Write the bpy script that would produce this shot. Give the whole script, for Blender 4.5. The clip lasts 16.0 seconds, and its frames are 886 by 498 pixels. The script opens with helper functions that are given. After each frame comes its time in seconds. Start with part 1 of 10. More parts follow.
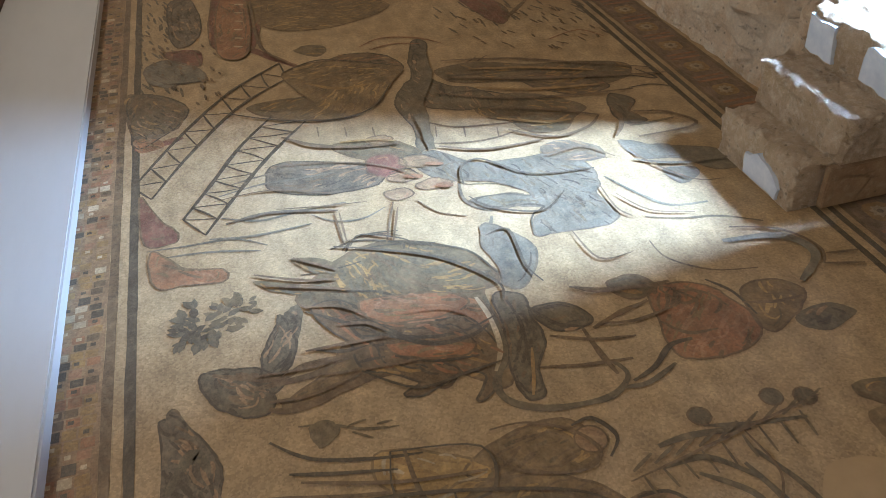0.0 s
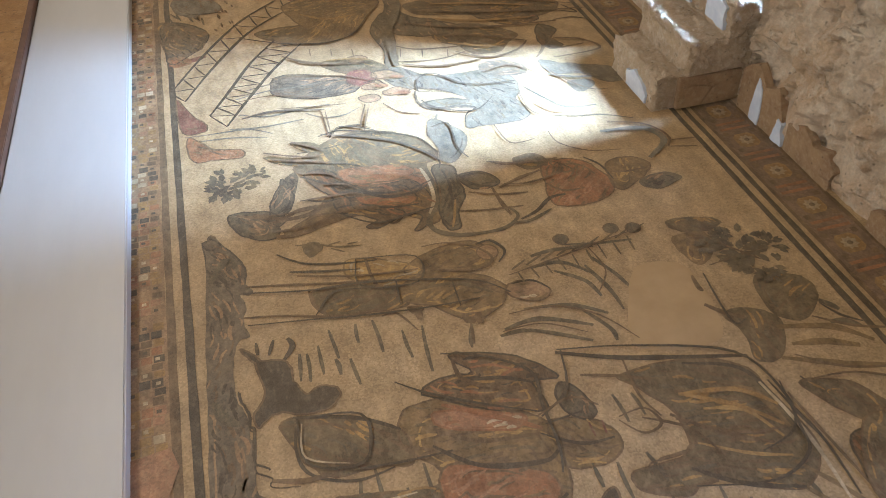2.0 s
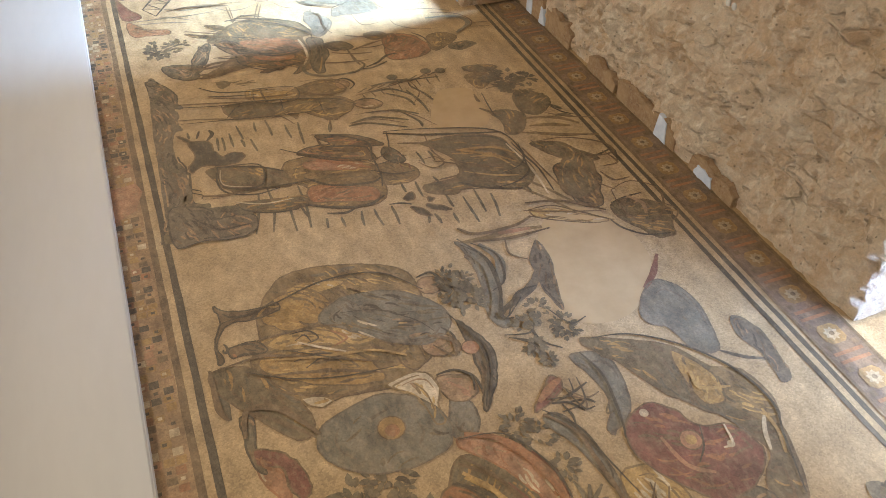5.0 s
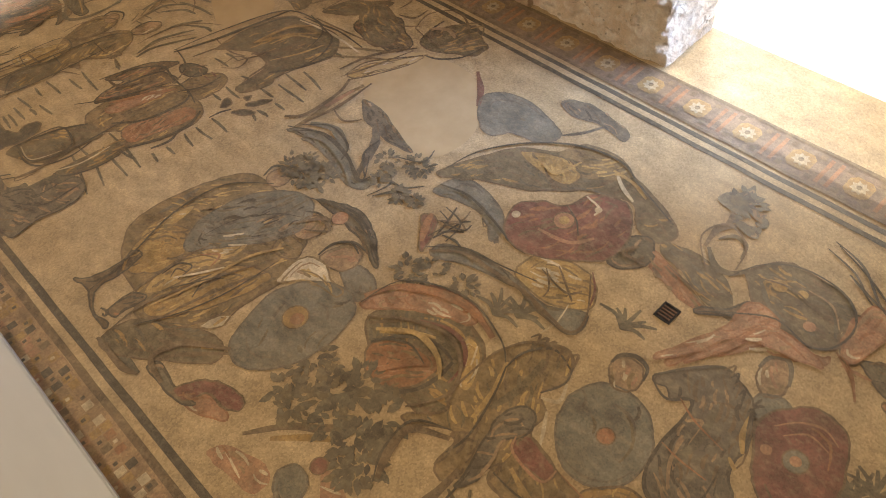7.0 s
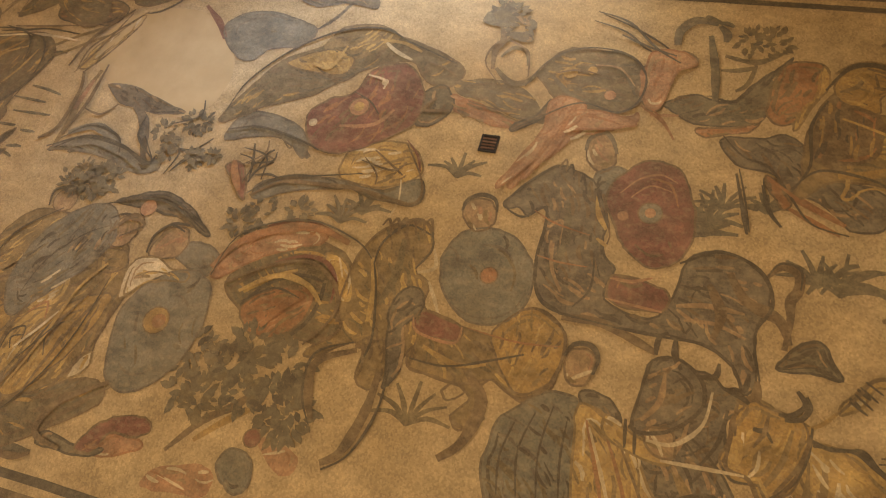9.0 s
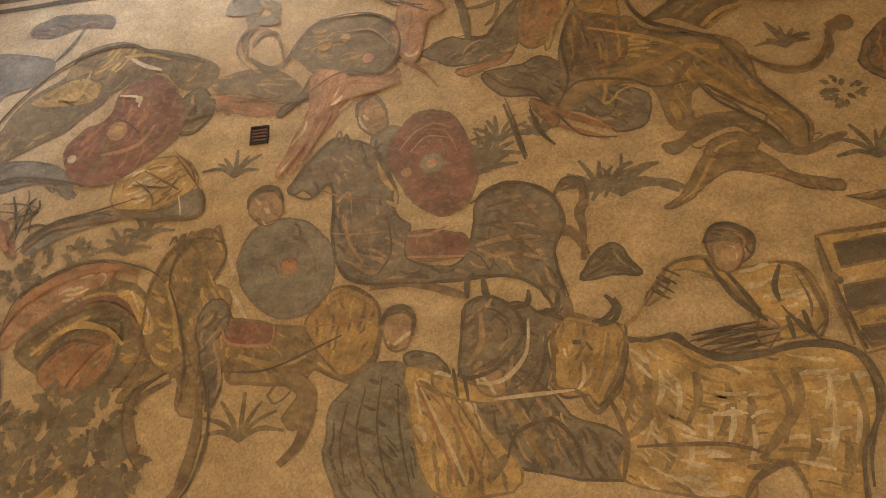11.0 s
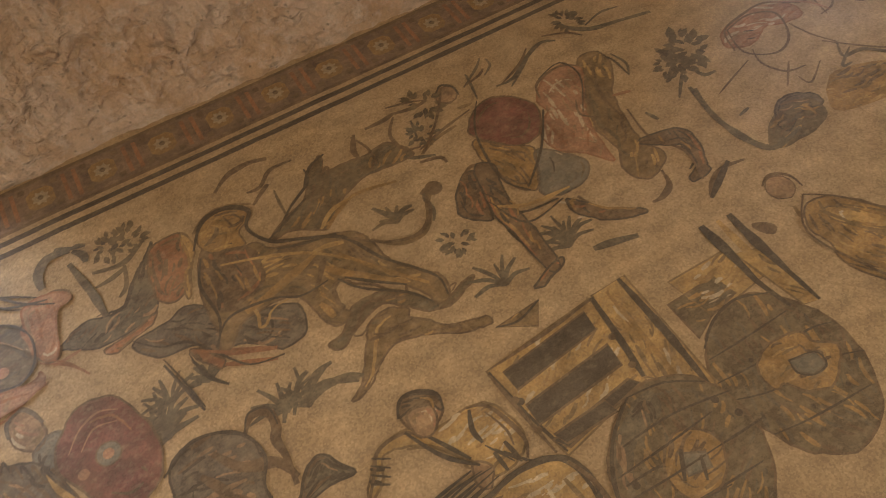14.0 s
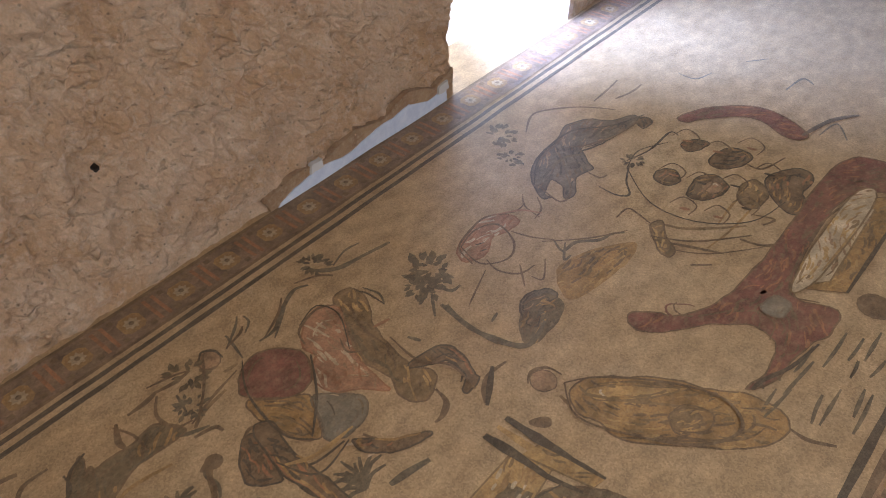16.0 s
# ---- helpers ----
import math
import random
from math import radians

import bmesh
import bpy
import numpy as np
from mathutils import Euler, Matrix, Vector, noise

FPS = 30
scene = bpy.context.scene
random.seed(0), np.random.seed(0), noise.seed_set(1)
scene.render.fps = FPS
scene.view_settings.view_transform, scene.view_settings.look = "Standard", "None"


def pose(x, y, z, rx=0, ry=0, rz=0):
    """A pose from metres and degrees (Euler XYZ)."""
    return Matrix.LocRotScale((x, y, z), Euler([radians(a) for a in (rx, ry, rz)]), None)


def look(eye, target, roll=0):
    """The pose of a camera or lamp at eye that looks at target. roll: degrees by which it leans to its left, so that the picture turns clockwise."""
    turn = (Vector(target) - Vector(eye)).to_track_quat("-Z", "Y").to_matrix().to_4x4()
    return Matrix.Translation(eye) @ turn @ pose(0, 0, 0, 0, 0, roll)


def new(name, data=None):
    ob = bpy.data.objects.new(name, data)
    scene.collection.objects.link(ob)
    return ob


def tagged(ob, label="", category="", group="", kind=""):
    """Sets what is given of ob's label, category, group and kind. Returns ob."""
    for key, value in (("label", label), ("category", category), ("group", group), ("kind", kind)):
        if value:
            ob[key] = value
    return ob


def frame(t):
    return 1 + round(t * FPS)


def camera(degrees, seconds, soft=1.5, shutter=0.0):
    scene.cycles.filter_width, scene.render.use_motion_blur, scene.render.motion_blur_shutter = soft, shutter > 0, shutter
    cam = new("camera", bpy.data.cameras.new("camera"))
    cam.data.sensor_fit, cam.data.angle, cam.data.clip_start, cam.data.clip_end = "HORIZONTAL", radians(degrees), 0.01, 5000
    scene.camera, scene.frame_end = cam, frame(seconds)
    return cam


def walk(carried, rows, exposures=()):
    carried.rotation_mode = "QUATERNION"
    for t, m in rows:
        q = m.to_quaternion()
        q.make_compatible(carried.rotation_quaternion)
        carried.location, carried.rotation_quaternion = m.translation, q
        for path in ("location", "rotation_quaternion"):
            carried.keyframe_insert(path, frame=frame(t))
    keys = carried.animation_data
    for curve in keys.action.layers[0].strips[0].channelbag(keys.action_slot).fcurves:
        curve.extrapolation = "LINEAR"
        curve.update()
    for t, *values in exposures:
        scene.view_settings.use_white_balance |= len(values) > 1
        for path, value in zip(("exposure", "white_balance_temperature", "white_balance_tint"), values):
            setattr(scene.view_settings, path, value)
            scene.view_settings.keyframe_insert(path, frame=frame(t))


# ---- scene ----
cam = camera(57.27, 16.0, soft=0.9, shutter=0.15)


def aim(t, x, y, z, yaw, pitch, roll):
    """A row of the walk: eye, heading to the left of +y, pitch and lean in degrees."""
    a, p = radians(yaw), radians(pitch)
    way = Vector((-math.sin(a) * math.cos(p), math.cos(a) * math.cos(p), math.sin(p)))
    eye = Vector((x, y, z))
    return t, look(eye, eye + way, roll)


PATH = [
    (0, 0.811, 4.922, 2.745, -14.33, -37.85, -2.97),
    (0.5, 0.707, 4.528, 2.756, -15.50, -36.81, -0.91),
    (1, 0.688, 4.179, 2.999, -15.49, -39.09, -1.12),
    (1.5, 0.658, 3.754, 3.217, -15.39, -40.42, -1.14),
    (2, 0.707, 3.254, 3.512, -14.09, -42.19, -2.75),
    (2.5, 0.716, 2.840, 3.771, -13.99, -43.53, -3.32),
    (3, 0.726, 2.368, 4.069, -15.43, -45.45, -3.29),
    (3.5, 0.744, 1.860, 4.273, -16.39, -46.52, -3.09),
    (3.7, 0.630, 1.572, 4.424, -17.44, -46.72, -2.66),
    (5.8, 0.157, 0.001, 3.948, -24.38, -40.43, 2.22),
    (6.0, 0.145, 0.0, 3.961, -26.13, -42.03, 0.72),
    (6.5, 0.119, 0.008, 3.973, -30.83, -46.34, -5.05),
    (7.0, 0.088, 0.043, 3.995, -36.16, -50.45, -9.93),
    (7.5, 0.074, 0.045, 4.0, -40.65, -53.44, -13.07),
    (8.0, 0.062, 0.054, 3.998, -44.43, -56.6, -16.61),
    (8.5, 0.04, 0.054, 3.992, -48.15, -57.73, -20.34),
    (9.0, 0.032, 0.005, 3.942, -51.38, -59.69, -24.68),
    (9.2, 0.037, -0.021, 3.921, -51.44, -61.85, -24.77),
    (11.3, 0.037, -0.384, 3.7, -72.76, -63.8, -23.46),
    (11.5, 0.038, -0.398, 3.705, -75.69, -63.95, -22.12),
    (12.0, 0.044, -0.426, 3.703, -83.05, -63.91, -19.06),
    (12.5, 0.035, -0.453, 3.703, -90.23, -63.02, -15.6),
    (13.0, 0.034, -0.493, 3.711, -97.73, -61.67, -11.93),
    (13.5, 0.015, -0.549, 3.731, -104.59, -58.61, -10.59),
    (14.0, 0.011, -0.604, 3.762, -113.5, -55.18, -7.96),
    (14.5, 0.014, -0.648, 3.841, -122.93, -50.72, -4.48),
    (15.0, 0.018, -0.658, 3.868, -129.77, -47.32, -3.36),
    (15.5, 0.031, -0.681, 3.891, -134.31, -44.86, -2.11),
    (16.0, 0.076, -0.699, 3.926, -138.77, -41.62, -1.43),
]
EXPOSURES = [
    (0.0, -1.5, 5750, 10), (1.0, -1.22, 5800, 10), (2.0, -0.94, 5850, 10), (3.5, -0.74, 6000, 9),
    (6.0, -0.86, 6450, 10), (7.0, -0.95, 7000, 11), (8.0, -0.9, 9000, 12), (12.0, -0.95, 7700, 16), (14.0, -0.92, 6500, 16), (16.0, -0.76, 5350, 16),
]
walk(cam, [aim(*row) for row in PATH], EXPOSURES)

# ---- light ----
world = bpy.data.worlds.new("sky")
scene.world = world
world.use_nodes = True
wn = world.node_tree.nodes
sky = wn.new("ShaderNodeTexSky")
sky.sky_type = "NISHITA"
sky.sun_disc = False
sky.sun_elevation, sky.sun_rotation = radians(74), radians(90)
world.node_tree.links.new(sky.outputs[0], wn["Background"].inputs[0])
wn["Background"].inputs[1].default_value = 0.12

sun = new("sun", bpy.data.lights.new("sun", "SUN"))
sun.data.energy, sun.data.angle, sun.data.color = 5.0, radians(0.6), (1.0, 0.97, 0.92)
sun.matrix_world = look((3.2, 0.05, 12), (0, 0.0, 0))


def opening_light(name, x, y, z, sx, sz, watts, colour, target):
    """Skylight entering through an opening of the building."""
    lamp = new(name, bpy.data.lights.new(name, "AREA"))
    lamp.data.shape, lamp.data.size, lamp.data.size_y = "RECTANGLE", sx, sz
    lamp.data.energy, lamp.data.color = watts, colour
    lamp.matrix_world = look((x, y, z), target)
    return lamp


opening_light("skylight_step_door", 6.8, 8.02, 3.4, 0.5, 0.8, 1150, (0.46, 0.66, 1.0), (1.9, 8.9, 0.0)).data.spread = radians(70)
opening_light("skylight_side_door", 4.85, 1.75, 1.6, 1.7, 2.6, 115, (0.30, 0.50, 1.0), (3.0, 3.9, 0.0)).data.spread = radians(68)
opening_light("skylight_end_door", 4.85, -6.7, 1.6, 1.7, 2.6, 600, (0.45, 0.58, 1.0), (2.4, -10.5, 0.0)).data.spread = radians(95)
opening_light("skylight_court_side", -2.1, 6.0, 3.6, 26.0, 2.2, 1250, (1.0, 0.88, 0.72), (4.0, 6.0, 3.6))


# ---- materials ----
def nodes_of(name):
    m = bpy.data.materials.new(name)
    m.use_nodes = True
    t = m.node_tree
    return m, t.nodes, t.links, t.nodes["Principled BSDF"]


def mixed(n, l, fac, a, b, mode="MIX"):
    x = n.new("ShaderNodeMix")
    x.data_type, x.blend_type = "RGBA", mode
    if isinstance(fac, (int, float)):
        x.inputs[0].default_value = fac
    else:
        l.new(fac, x.inputs[0])
    for i, c in ((6, a), (7, b)):
        if isinstance(c, (tuple, list)):
            x.inputs[i].default_value = (*c[:3], 1)
        else:
            l.new(c, x.inputs[i])
    return x.outputs[2]


def ramp(n, l, value, lo, hi):
    r = n.new("ShaderNodeMapRange")
    l.new(value, r.inputs[0])
    r.inputs[1].default_value, r.inputs[2].default_value = lo, hi
    return r.outputs[0]


def grain(n, l, scale, detail=4.0, rough=0.6, stretch=(1, 1, 1), shift=0.0):
    co = n.new("ShaderNodeTexCoord")
    mp = n.new("ShaderNodeMapping")
    mp.inputs["Scale"].default_value = stretch
    mp.inputs["Location"].default_value = (shift, shift * 0.7, 0)
    l.new(co.outputs["Object"], mp.inputs[0])
    x = n.new("ShaderNodeTexNoise")
    l.new(mp.outputs[0], x.inputs[0])
    x.inputs["Scale"].default_value, x.inputs["Detail"].default_value, x.inputs["Roughness"].default_value = scale, detail, rough
    return x.outputs["Fac"], mp.outputs[0]


def tesserae(name, a, b, worn=0.35, shade=7.0, rough=0.42, model=1.0):
    """Small set stones: a and b are the two stone colours that blend in patches."""
    m, n, l, p = nodes_of(name)
    patch, _ = grain(n, l, shade, 5.0, 0.65)
    col = mixed(n, l, ramp(n, l, patch, 0.36, 0.64), a, b)
    light, _ = grain(n, l, 9.0, 3.0, 0.5, (1.0, 0.55, 1.0), 4.4)
    mod = n.new("ShaderNodeMapRange")
    l.new(light, mod.inputs[0])
    mod.inputs[1].default_value, mod.inputs[2].default_value = 0.3, 0.7
    mod.inputs[3].default_value, mod.inputs[4].default_value = 1.0 - 0.38 * model, 1.0 + 0.38 * model
    col = mixed(n, l, 1.0, col, mod.outputs[0], "MULTIPLY")
    _, co = grain(n, l, 1.0)
    vor = n.new("ShaderNodeTexVoronoi")
    vor.inputs["Scale"].default_value = 95.0
    l.new(co, vor.inputs["Vector"])
    sep = n.new("ShaderNodeSeparateColor")
    l.new(vor.outputs["Color"], sep.inputs[0])
    tone = n.new("ShaderNodeMapRange")
    l.new(sep.outputs[0], tone.inputs[0])
    tone.inputs[3].default_value, tone.inputs[4].default_value = 0.80, 1.20
    col = mixed(n, l, 1.0, col, tone.outputs[0], "MULTIPLY")
    edge = n.new("ShaderNodeTexVoronoi")
    edge.feature = "DISTANCE_TO_EDGE"
    edge.inputs["Scale"].default_value = 95.0
    l.new(co, edge.inputs["Vector"])
    joint = ramp(n, l, edge.outputs["Distance"], 0.02, 0.12)
    col = mixed(n, l, joint, mixed(n, l, 0.16, col, (0.24, 0.18, 0.11)), col)
    dirt, _ = grain(n, l, 2.3, 8.0, 0.7, shift=3.1)
    col = mixed(n, l, ramp(n, l, dirt, 0.42, 0.75), col, mixed(n, l, worn * 0.28, col, (0.36, 0.25, 0.13)))
    if model >= 1:
        keep = 0.6 if sum(a) < 0.15 else 1.0
        loss, _ = grain(n, l, 34.0, 4.0, 0.7, (1.0, 0.6, 1.0), 9.3)
        col = mixed(n, l, ramp(n, l, loss, 0.50, 0.72), col, mixed(n, l, 0.34 * keep, col, (0.40, 0.30, 0.17)))
        fade, _ = grain(n, l, 3.4, 5.0, 0.6, shift=6.1)
        col = mixed(n, l, ramp(n, l, fade, 0.42, 0.70), mixed(n, l, 0.06, col, (0.40, 0.30, 0.17)), mixed(n, l, 0.20 * keep, col, (0.40, 0.29, 0.16)))
    stain, _ = grain(n, l, 0.8, 6.0, 0.6, shift=7.7)
    col = mixed(n, l, ramp(n, l, stain, 0.45, 0.7), col, mixed(n, l, 0.42 * model if model < 1 else 0.07, col, (0.24, 0.165, 0.085)))
    l.new(col, p.inputs["Base Color"])
    r = n.new("ShaderNodeMapRange")
    l.new(dirt, r.inputs[0])
    r.inputs[3].default_value, r.inputs[4].default_value = rough - 0.1, rough + 0.14
    l.new(r.outputs[0], p.inputs["Roughness"])
    bump = n.new("ShaderNodeBump")
    p.inputs["Specular IOR Level"].default_value = 0.35
    bump.inputs["Strength"].default_value, bump.inputs["Distance"].default_value = 0.25, 0.002
    l.new(joint, bump.inputs["Height"])
    l.new(bump.outputs[0], p.inputs["Normal"])
    return m


def stone(name, a, b, c, scale=3.0, rough=0.9, bumpy=0.03, pit=1.0):
    """Rough masonry: three colours in patches, pits and grain."""
    m, n, l, p = nodes_of(name)
    big, co = grain(n, l, scale, 6.0, 0.62)
    col = mixed(n, l, ramp(n, l, big, 0.38, 0.62), a, b)
    mid, _ = grain(n, l, scale * 4.3, 7.0, 0.7, shift=2.0)
    col = mixed(n, l, ramp(n, l, mid, 0.48, 0.72), col, c)
    fine, _ = grain(n, l, scale * 26, 6.0, 0.75, shift=5.0)
    tone = n.new("ShaderNodeMapRange")
    l.new(fine, tone.inputs[0])
    tone.inputs[3].default_value, tone.inputs[4].default_value = 0.62, 1.35
    col = mixed(n, l, 1.0, col, tone.outputs[0], "MULTIPLY")
    vor = n.new("ShaderNodeTexVoronoi")
    vor.inputs["Scale"].default_value = 13.0
    l.new(co, vor.inputs["Vector"])
    hole = ramp(n, l, vor.outputs["Distance"], 0.05, 0.16)
    col = mixed(n, l, hole, mixed(n, l, 0.55 * pit, col, (0.10, 0.07, 0.045)), col)
    # cracks between the laid stones and open pits where mortar has fallen out, their shade painted into the colour
    bend = n.new("ShaderNodeMix")
    bend.data_type = "RGBA"
    bend.inputs[0].default_value = 0.10
    wob = n.new("ShaderNodeTexNoise")
    wob.inputs["Scale"].default_value, wob.inputs["Detail"].default_value = 4.0, 5.0
    l.new(co, wob.inputs["Vector"])
    l.new(co, bend.inputs[6])
    l.new(wob.outputs["Color"], bend.inputs[7])
    flat = n.new("ShaderNodeMapping")
    flat.inputs["Scale"].default_value = (1.0, 0.55, 1.7)
    l.new(bend.outputs[2], flat.inputs[0])
    crack = n.new("ShaderNodeTexVoronoi")
    crack.feature = "DISTANCE_TO_EDGE"
    crack.inputs["Scale"].default_value = 4.6
    l.new(flat.outputs[0], crack.inputs["Vector"])
    line = ramp(n, l, crack.outputs["Distance"], 0.012, 0.075)
    where = ramp(n, l, grain(n, l, 2.6, 5.0, 0.6, shift=8.3)[0], 0.50, 0.68)
    deep = n.new("ShaderNodeMath")
    deep.operation = "MULTIPLY_ADD"
    l.new(line, deep.inputs[0])
    l.new(where, deep.inputs[1])
    inv = n.new("ShaderNodeMath")
    inv.operation = "SUBTRACT"
    inv.inputs[0].default_value = 1.0
    l.new(where, inv.inputs[1])
    l.new(inv.outputs[0], deep.inputs[2])
    col = mixed(n, l, deep.outputs[0], mixed(n, l, 0.42 * pit, col, (0.17, 0.115, 0.07)), col)
    gap, _ = grain(n, l, 11.0, 3.0, 0.55, (1.0, 0.7, 1.4), 12.4)
    col = mixed(n, l, ramp(n, l, gap, 0.63, 0.72), col, mixed(n, l, 0.45 * pit, col, (0.15, 0.10, 0.06)))
    l.new(col, p.inputs["Base Color"])
    p.inputs["Roughness"].default_value = rough
    add = n.new("ShaderNodeMath")
    add.operation = "ADD"
    l.new(mid, add.inputs[0])
    l.new(fine, add.inputs[1])
    bump = n.new("ShaderNodeBump")
    bump.inputs["Strength"].default_value, bump.inputs["Distance"].default_value = 0.8, bumpy
    relief = n.new("ShaderNodeMath")
    relief.operation = "ADD"
    l.new(add.outputs[0], relief.inputs[0])
    l.new(deep.outputs[0], relief.inputs[1])
    l.new(relief.outputs[0], bump.inputs["Height"])
    l.new(bump.outputs[0], p.inputs["Normal"])
    return m


def paint(name, a, b, rough=0.6, metal=0.0, scale=4.0, stretch=(1, 1, 1)):
    m, n, l, p = nodes_of(name)
    f, _ = grain(n, l, scale, 7.0, 0.65, stretch)
    l.new(mixed(n, l, ramp(n, l, f, 0.35, 0.7), a, b), p.inputs["Base Color"])
    p.inputs["Roughness"].default_value, p.inputs["Metallic"].default_value = rough, metal
    bump = n.new("ShaderNodeBump")
    bump.inputs["Strength"].default_value, bump.inputs["Distance"].default_value = 0.3, 0.004
    l.new(f, bump.inputs["Height"])
    l.new(bump.outputs[0], p.inputs["Normal"])
    return m


# Emissive surface colour that stands in for blown-out outdoor light.
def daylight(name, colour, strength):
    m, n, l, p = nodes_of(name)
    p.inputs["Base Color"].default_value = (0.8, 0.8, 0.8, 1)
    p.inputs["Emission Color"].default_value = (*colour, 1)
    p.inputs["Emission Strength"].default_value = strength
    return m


INK = {
    "cream": tesserae("cream_tesserae", (0.41, 0.292, 0.155), (0.355, 0.242, 0.120), 0.3, 1.6, 0.42, 0.5),
    "pale": tesserae("pale_tesserae", (0.48, 0.385, 0.245), (0.40, 0.305, 0.18)),
    "white": tesserae("white_tesserae", (0.58, 0.50, 0.36), (0.48, 0.39, 0.26)),
    "dark": tesserae("charcoal_tesserae", (0.048, 0.040, 0.028), (0.075, 0.060, 0.040)),
    "slate": tesserae("slate_tesserae", (0.121, 0.110, 0.081), (0.155, 0.137, 0.096), 0.3, 9.0),
    "grey": tesserae("grey_tesserae", (0.140, 0.112, 0.076), (0.087, 0.069, 0.048), 0.35, 13.0),
    "olive": tesserae("olive_tesserae", (0.142, 0.103, 0.052), (0.092, 0.069, 0.038), 0.35, 12.0),
    "moss": tesserae("moss_tesserae", (0.084, 0.069, 0.044), (0.121, 0.099, 0.061), 0.35, 12.0),
    "brown": tesserae("brown_tesserae", (0.142, 0.093, 0.042), (0.214, 0.138, 0.059), 0.35, 13.0),
    "umber": tesserae("umber_tesserae", (0.100, 0.065, 0.036), (0.147, 0.092, 0.046), 0.35, 13.0),
    "ochre": tesserae("ochre_tesserae", (0.31, 0.185, 0.060), (0.235, 0.135, 0.045), 0.35, 12.0),
    "gold": tesserae("gold_tesserae", (0.40, 0.255, 0.090), (0.30, 0.18, 0.062), 0.35, 13.0),
    "rust": tesserae("rust_tesserae", (0.280, 0.118, 0.049), (0.213, 0.095, 0.045), 0.35, 12.0),
    "red": tesserae("red_tesserae", (0.171, 0.062, 0.042), (0.132, 0.053, 0.037), 0.25, 12.0),
    "pink": tesserae("pink_tesserae", (0.34, 0.18, 0.095), (0.27, 0.13, 0.070), 0.35, 12.0),
    "skin": tesserae("skin_tesserae", (0.30, 0.19, 0.095), (0.22, 0.13, 0.070), 0.35, 18.0),
    "border": tesserae("border_tesserae", (0.135, 0.088, 0.062), (0.185, 0.122, 0.076), 0.35, 16.0),
    "band": tesserae("band_tesserae", (0.20, 0.130, 0.075), (0.155, 0.10, 0.062), 0.35, 16.0),
    "mortar": paint("lime_mortar_fill", (0.43, 0.30, 0.15), (0.37, 0.25, 0.12), 0.7, 0, 4.0),
}
WALL = stone("rubble_masonry", (0.80, 0.67, 0.50), (0.70, 0.51, 0.32), (0.88, 0.78, 0.63), 2.2, 0.92, 0.07)
OCHRE_WALL = stone("ochre_rubble_masonry", (0.76, 0.56, 0.36), (0.66, 0.43, 0.23), (0.82, 0.66, 0.47), 2.2, 0.92, 0.07)
STEP = stone("worn_step_stone", (0.68, 0.53, 0.36), (0.54, 0.40, 0.25), (0.80, 0.70, 0.55), 4.5, 0.92, 0.06)
PLASTER = paint("blue_white_plaster", (0.46, 0.52, 0.62), (0.62, 0.66, 0.72), 0.8, 0, 9.0)
BROKEN = stone("broken_plaster_edge", (0.42, 0.28, 0.15), (0.32, 0.20, 0.11), (0.48, 0.36, 0.22), 6.0, 0.95, 0.02)
LEDGE = paint("white_ledge_paint", (0.54, 0.525, 0.485), (0.48, 0.465, 0.43), 0.55, 0, 1.4, (1, 0.25, 1))
RUST = paint("rusty_metal_edge", (0.13, 0.07, 0.045), (0.19, 0.10, 0.06), 0.6, 0.3, 12.0)
IRON = paint("dark_iron", (0.025, 0.022, 0.02), (0.05, 0.04, 0.032), 0.55, 0.6, 30.0)
CEIL = paint("whitewashed_ceiling", (0.66, 0.60, 0.50), (0.58, 0.52, 0.43), 0.9, 0, 1.2)
COURT = stone("brown_court_earth", (0.62, 0.38, 0.17), (0.52, 0.31, 0.14), (0.70, 0.47, 0.25), 1.5, 0.95, 0.02)
EARTH = stone("pale_sunlit_gravel", (0.86, 0.85, 0.82), (0.80, 0.78, 0.74), (0.90, 0.89, 0.87), 1.5, 0.95, 0.01, 0.3)
GLOW = daylight("glowing_daylight_backdrop", (0.90, 0.96, 1.0), 6.0)


# ---- building helpers ----
def part(name, bm, material, parent, label=""):
    """Links a bmesh as one mesh object, under a thing or a part."""
    me = bpy.data.meshes.new(name)
    bm.normal_update()
    bm.to_mesh(me)
    bm.free()
    for m in material if isinstance(material, (list, tuple)) else [material]:
        me.materials.append(m)
    ob = new(name, me)
    if parent is not None:
        ob.parent = parent
    return tagged(ob, label)


def box(bm, x0, x1, y0, y1, z0, z1, bevel=0.0, cuts=0, rough=0.0, seed=0):
    r = bmesh.ops.create_cube(bm, size=1.0, matrix=Matrix.Translation(((x0 + x1) / 2, (y0 + y1) / 2, (z0 + z1) / 2)) @ Matrix.Diagonal((x1 - x0, y1 - y0, z1 - z0, 1)))
    vs = r["verts"]
    if bevel:
        es = list({e for v in vs for e in v.link_edges})
        vs = bmesh.ops.bevel(bm, geom=es, offset=bevel, segments=2, affect="EDGES")["verts"] or vs
    if cuts:
        fs = {f for v in bm.verts for f in v.link_faces}
        es = list({e for f in fs for e in f.edges})
        bmesh.ops.subdivide_edges(bm, edges=es, cuts=cuts, use_grid_fill=True)
    if rough:
        for v in bm.verts:
            v.co += Vector(noise.noise_vector(v.co * 7 + Vector((seed, 0, 0)))) * rough + Vector(noise.noise_vector(v.co * 22)) * rough * 0.5
    return bm


def plank(name, x0, x1, y0, y1, z0, z1, material, parent=None, bevel=0.0, **kw):
    return part(name, box(bmesh.new(), x0, x1, y0, y1, z0, z1, bevel, **kw), material, parent)


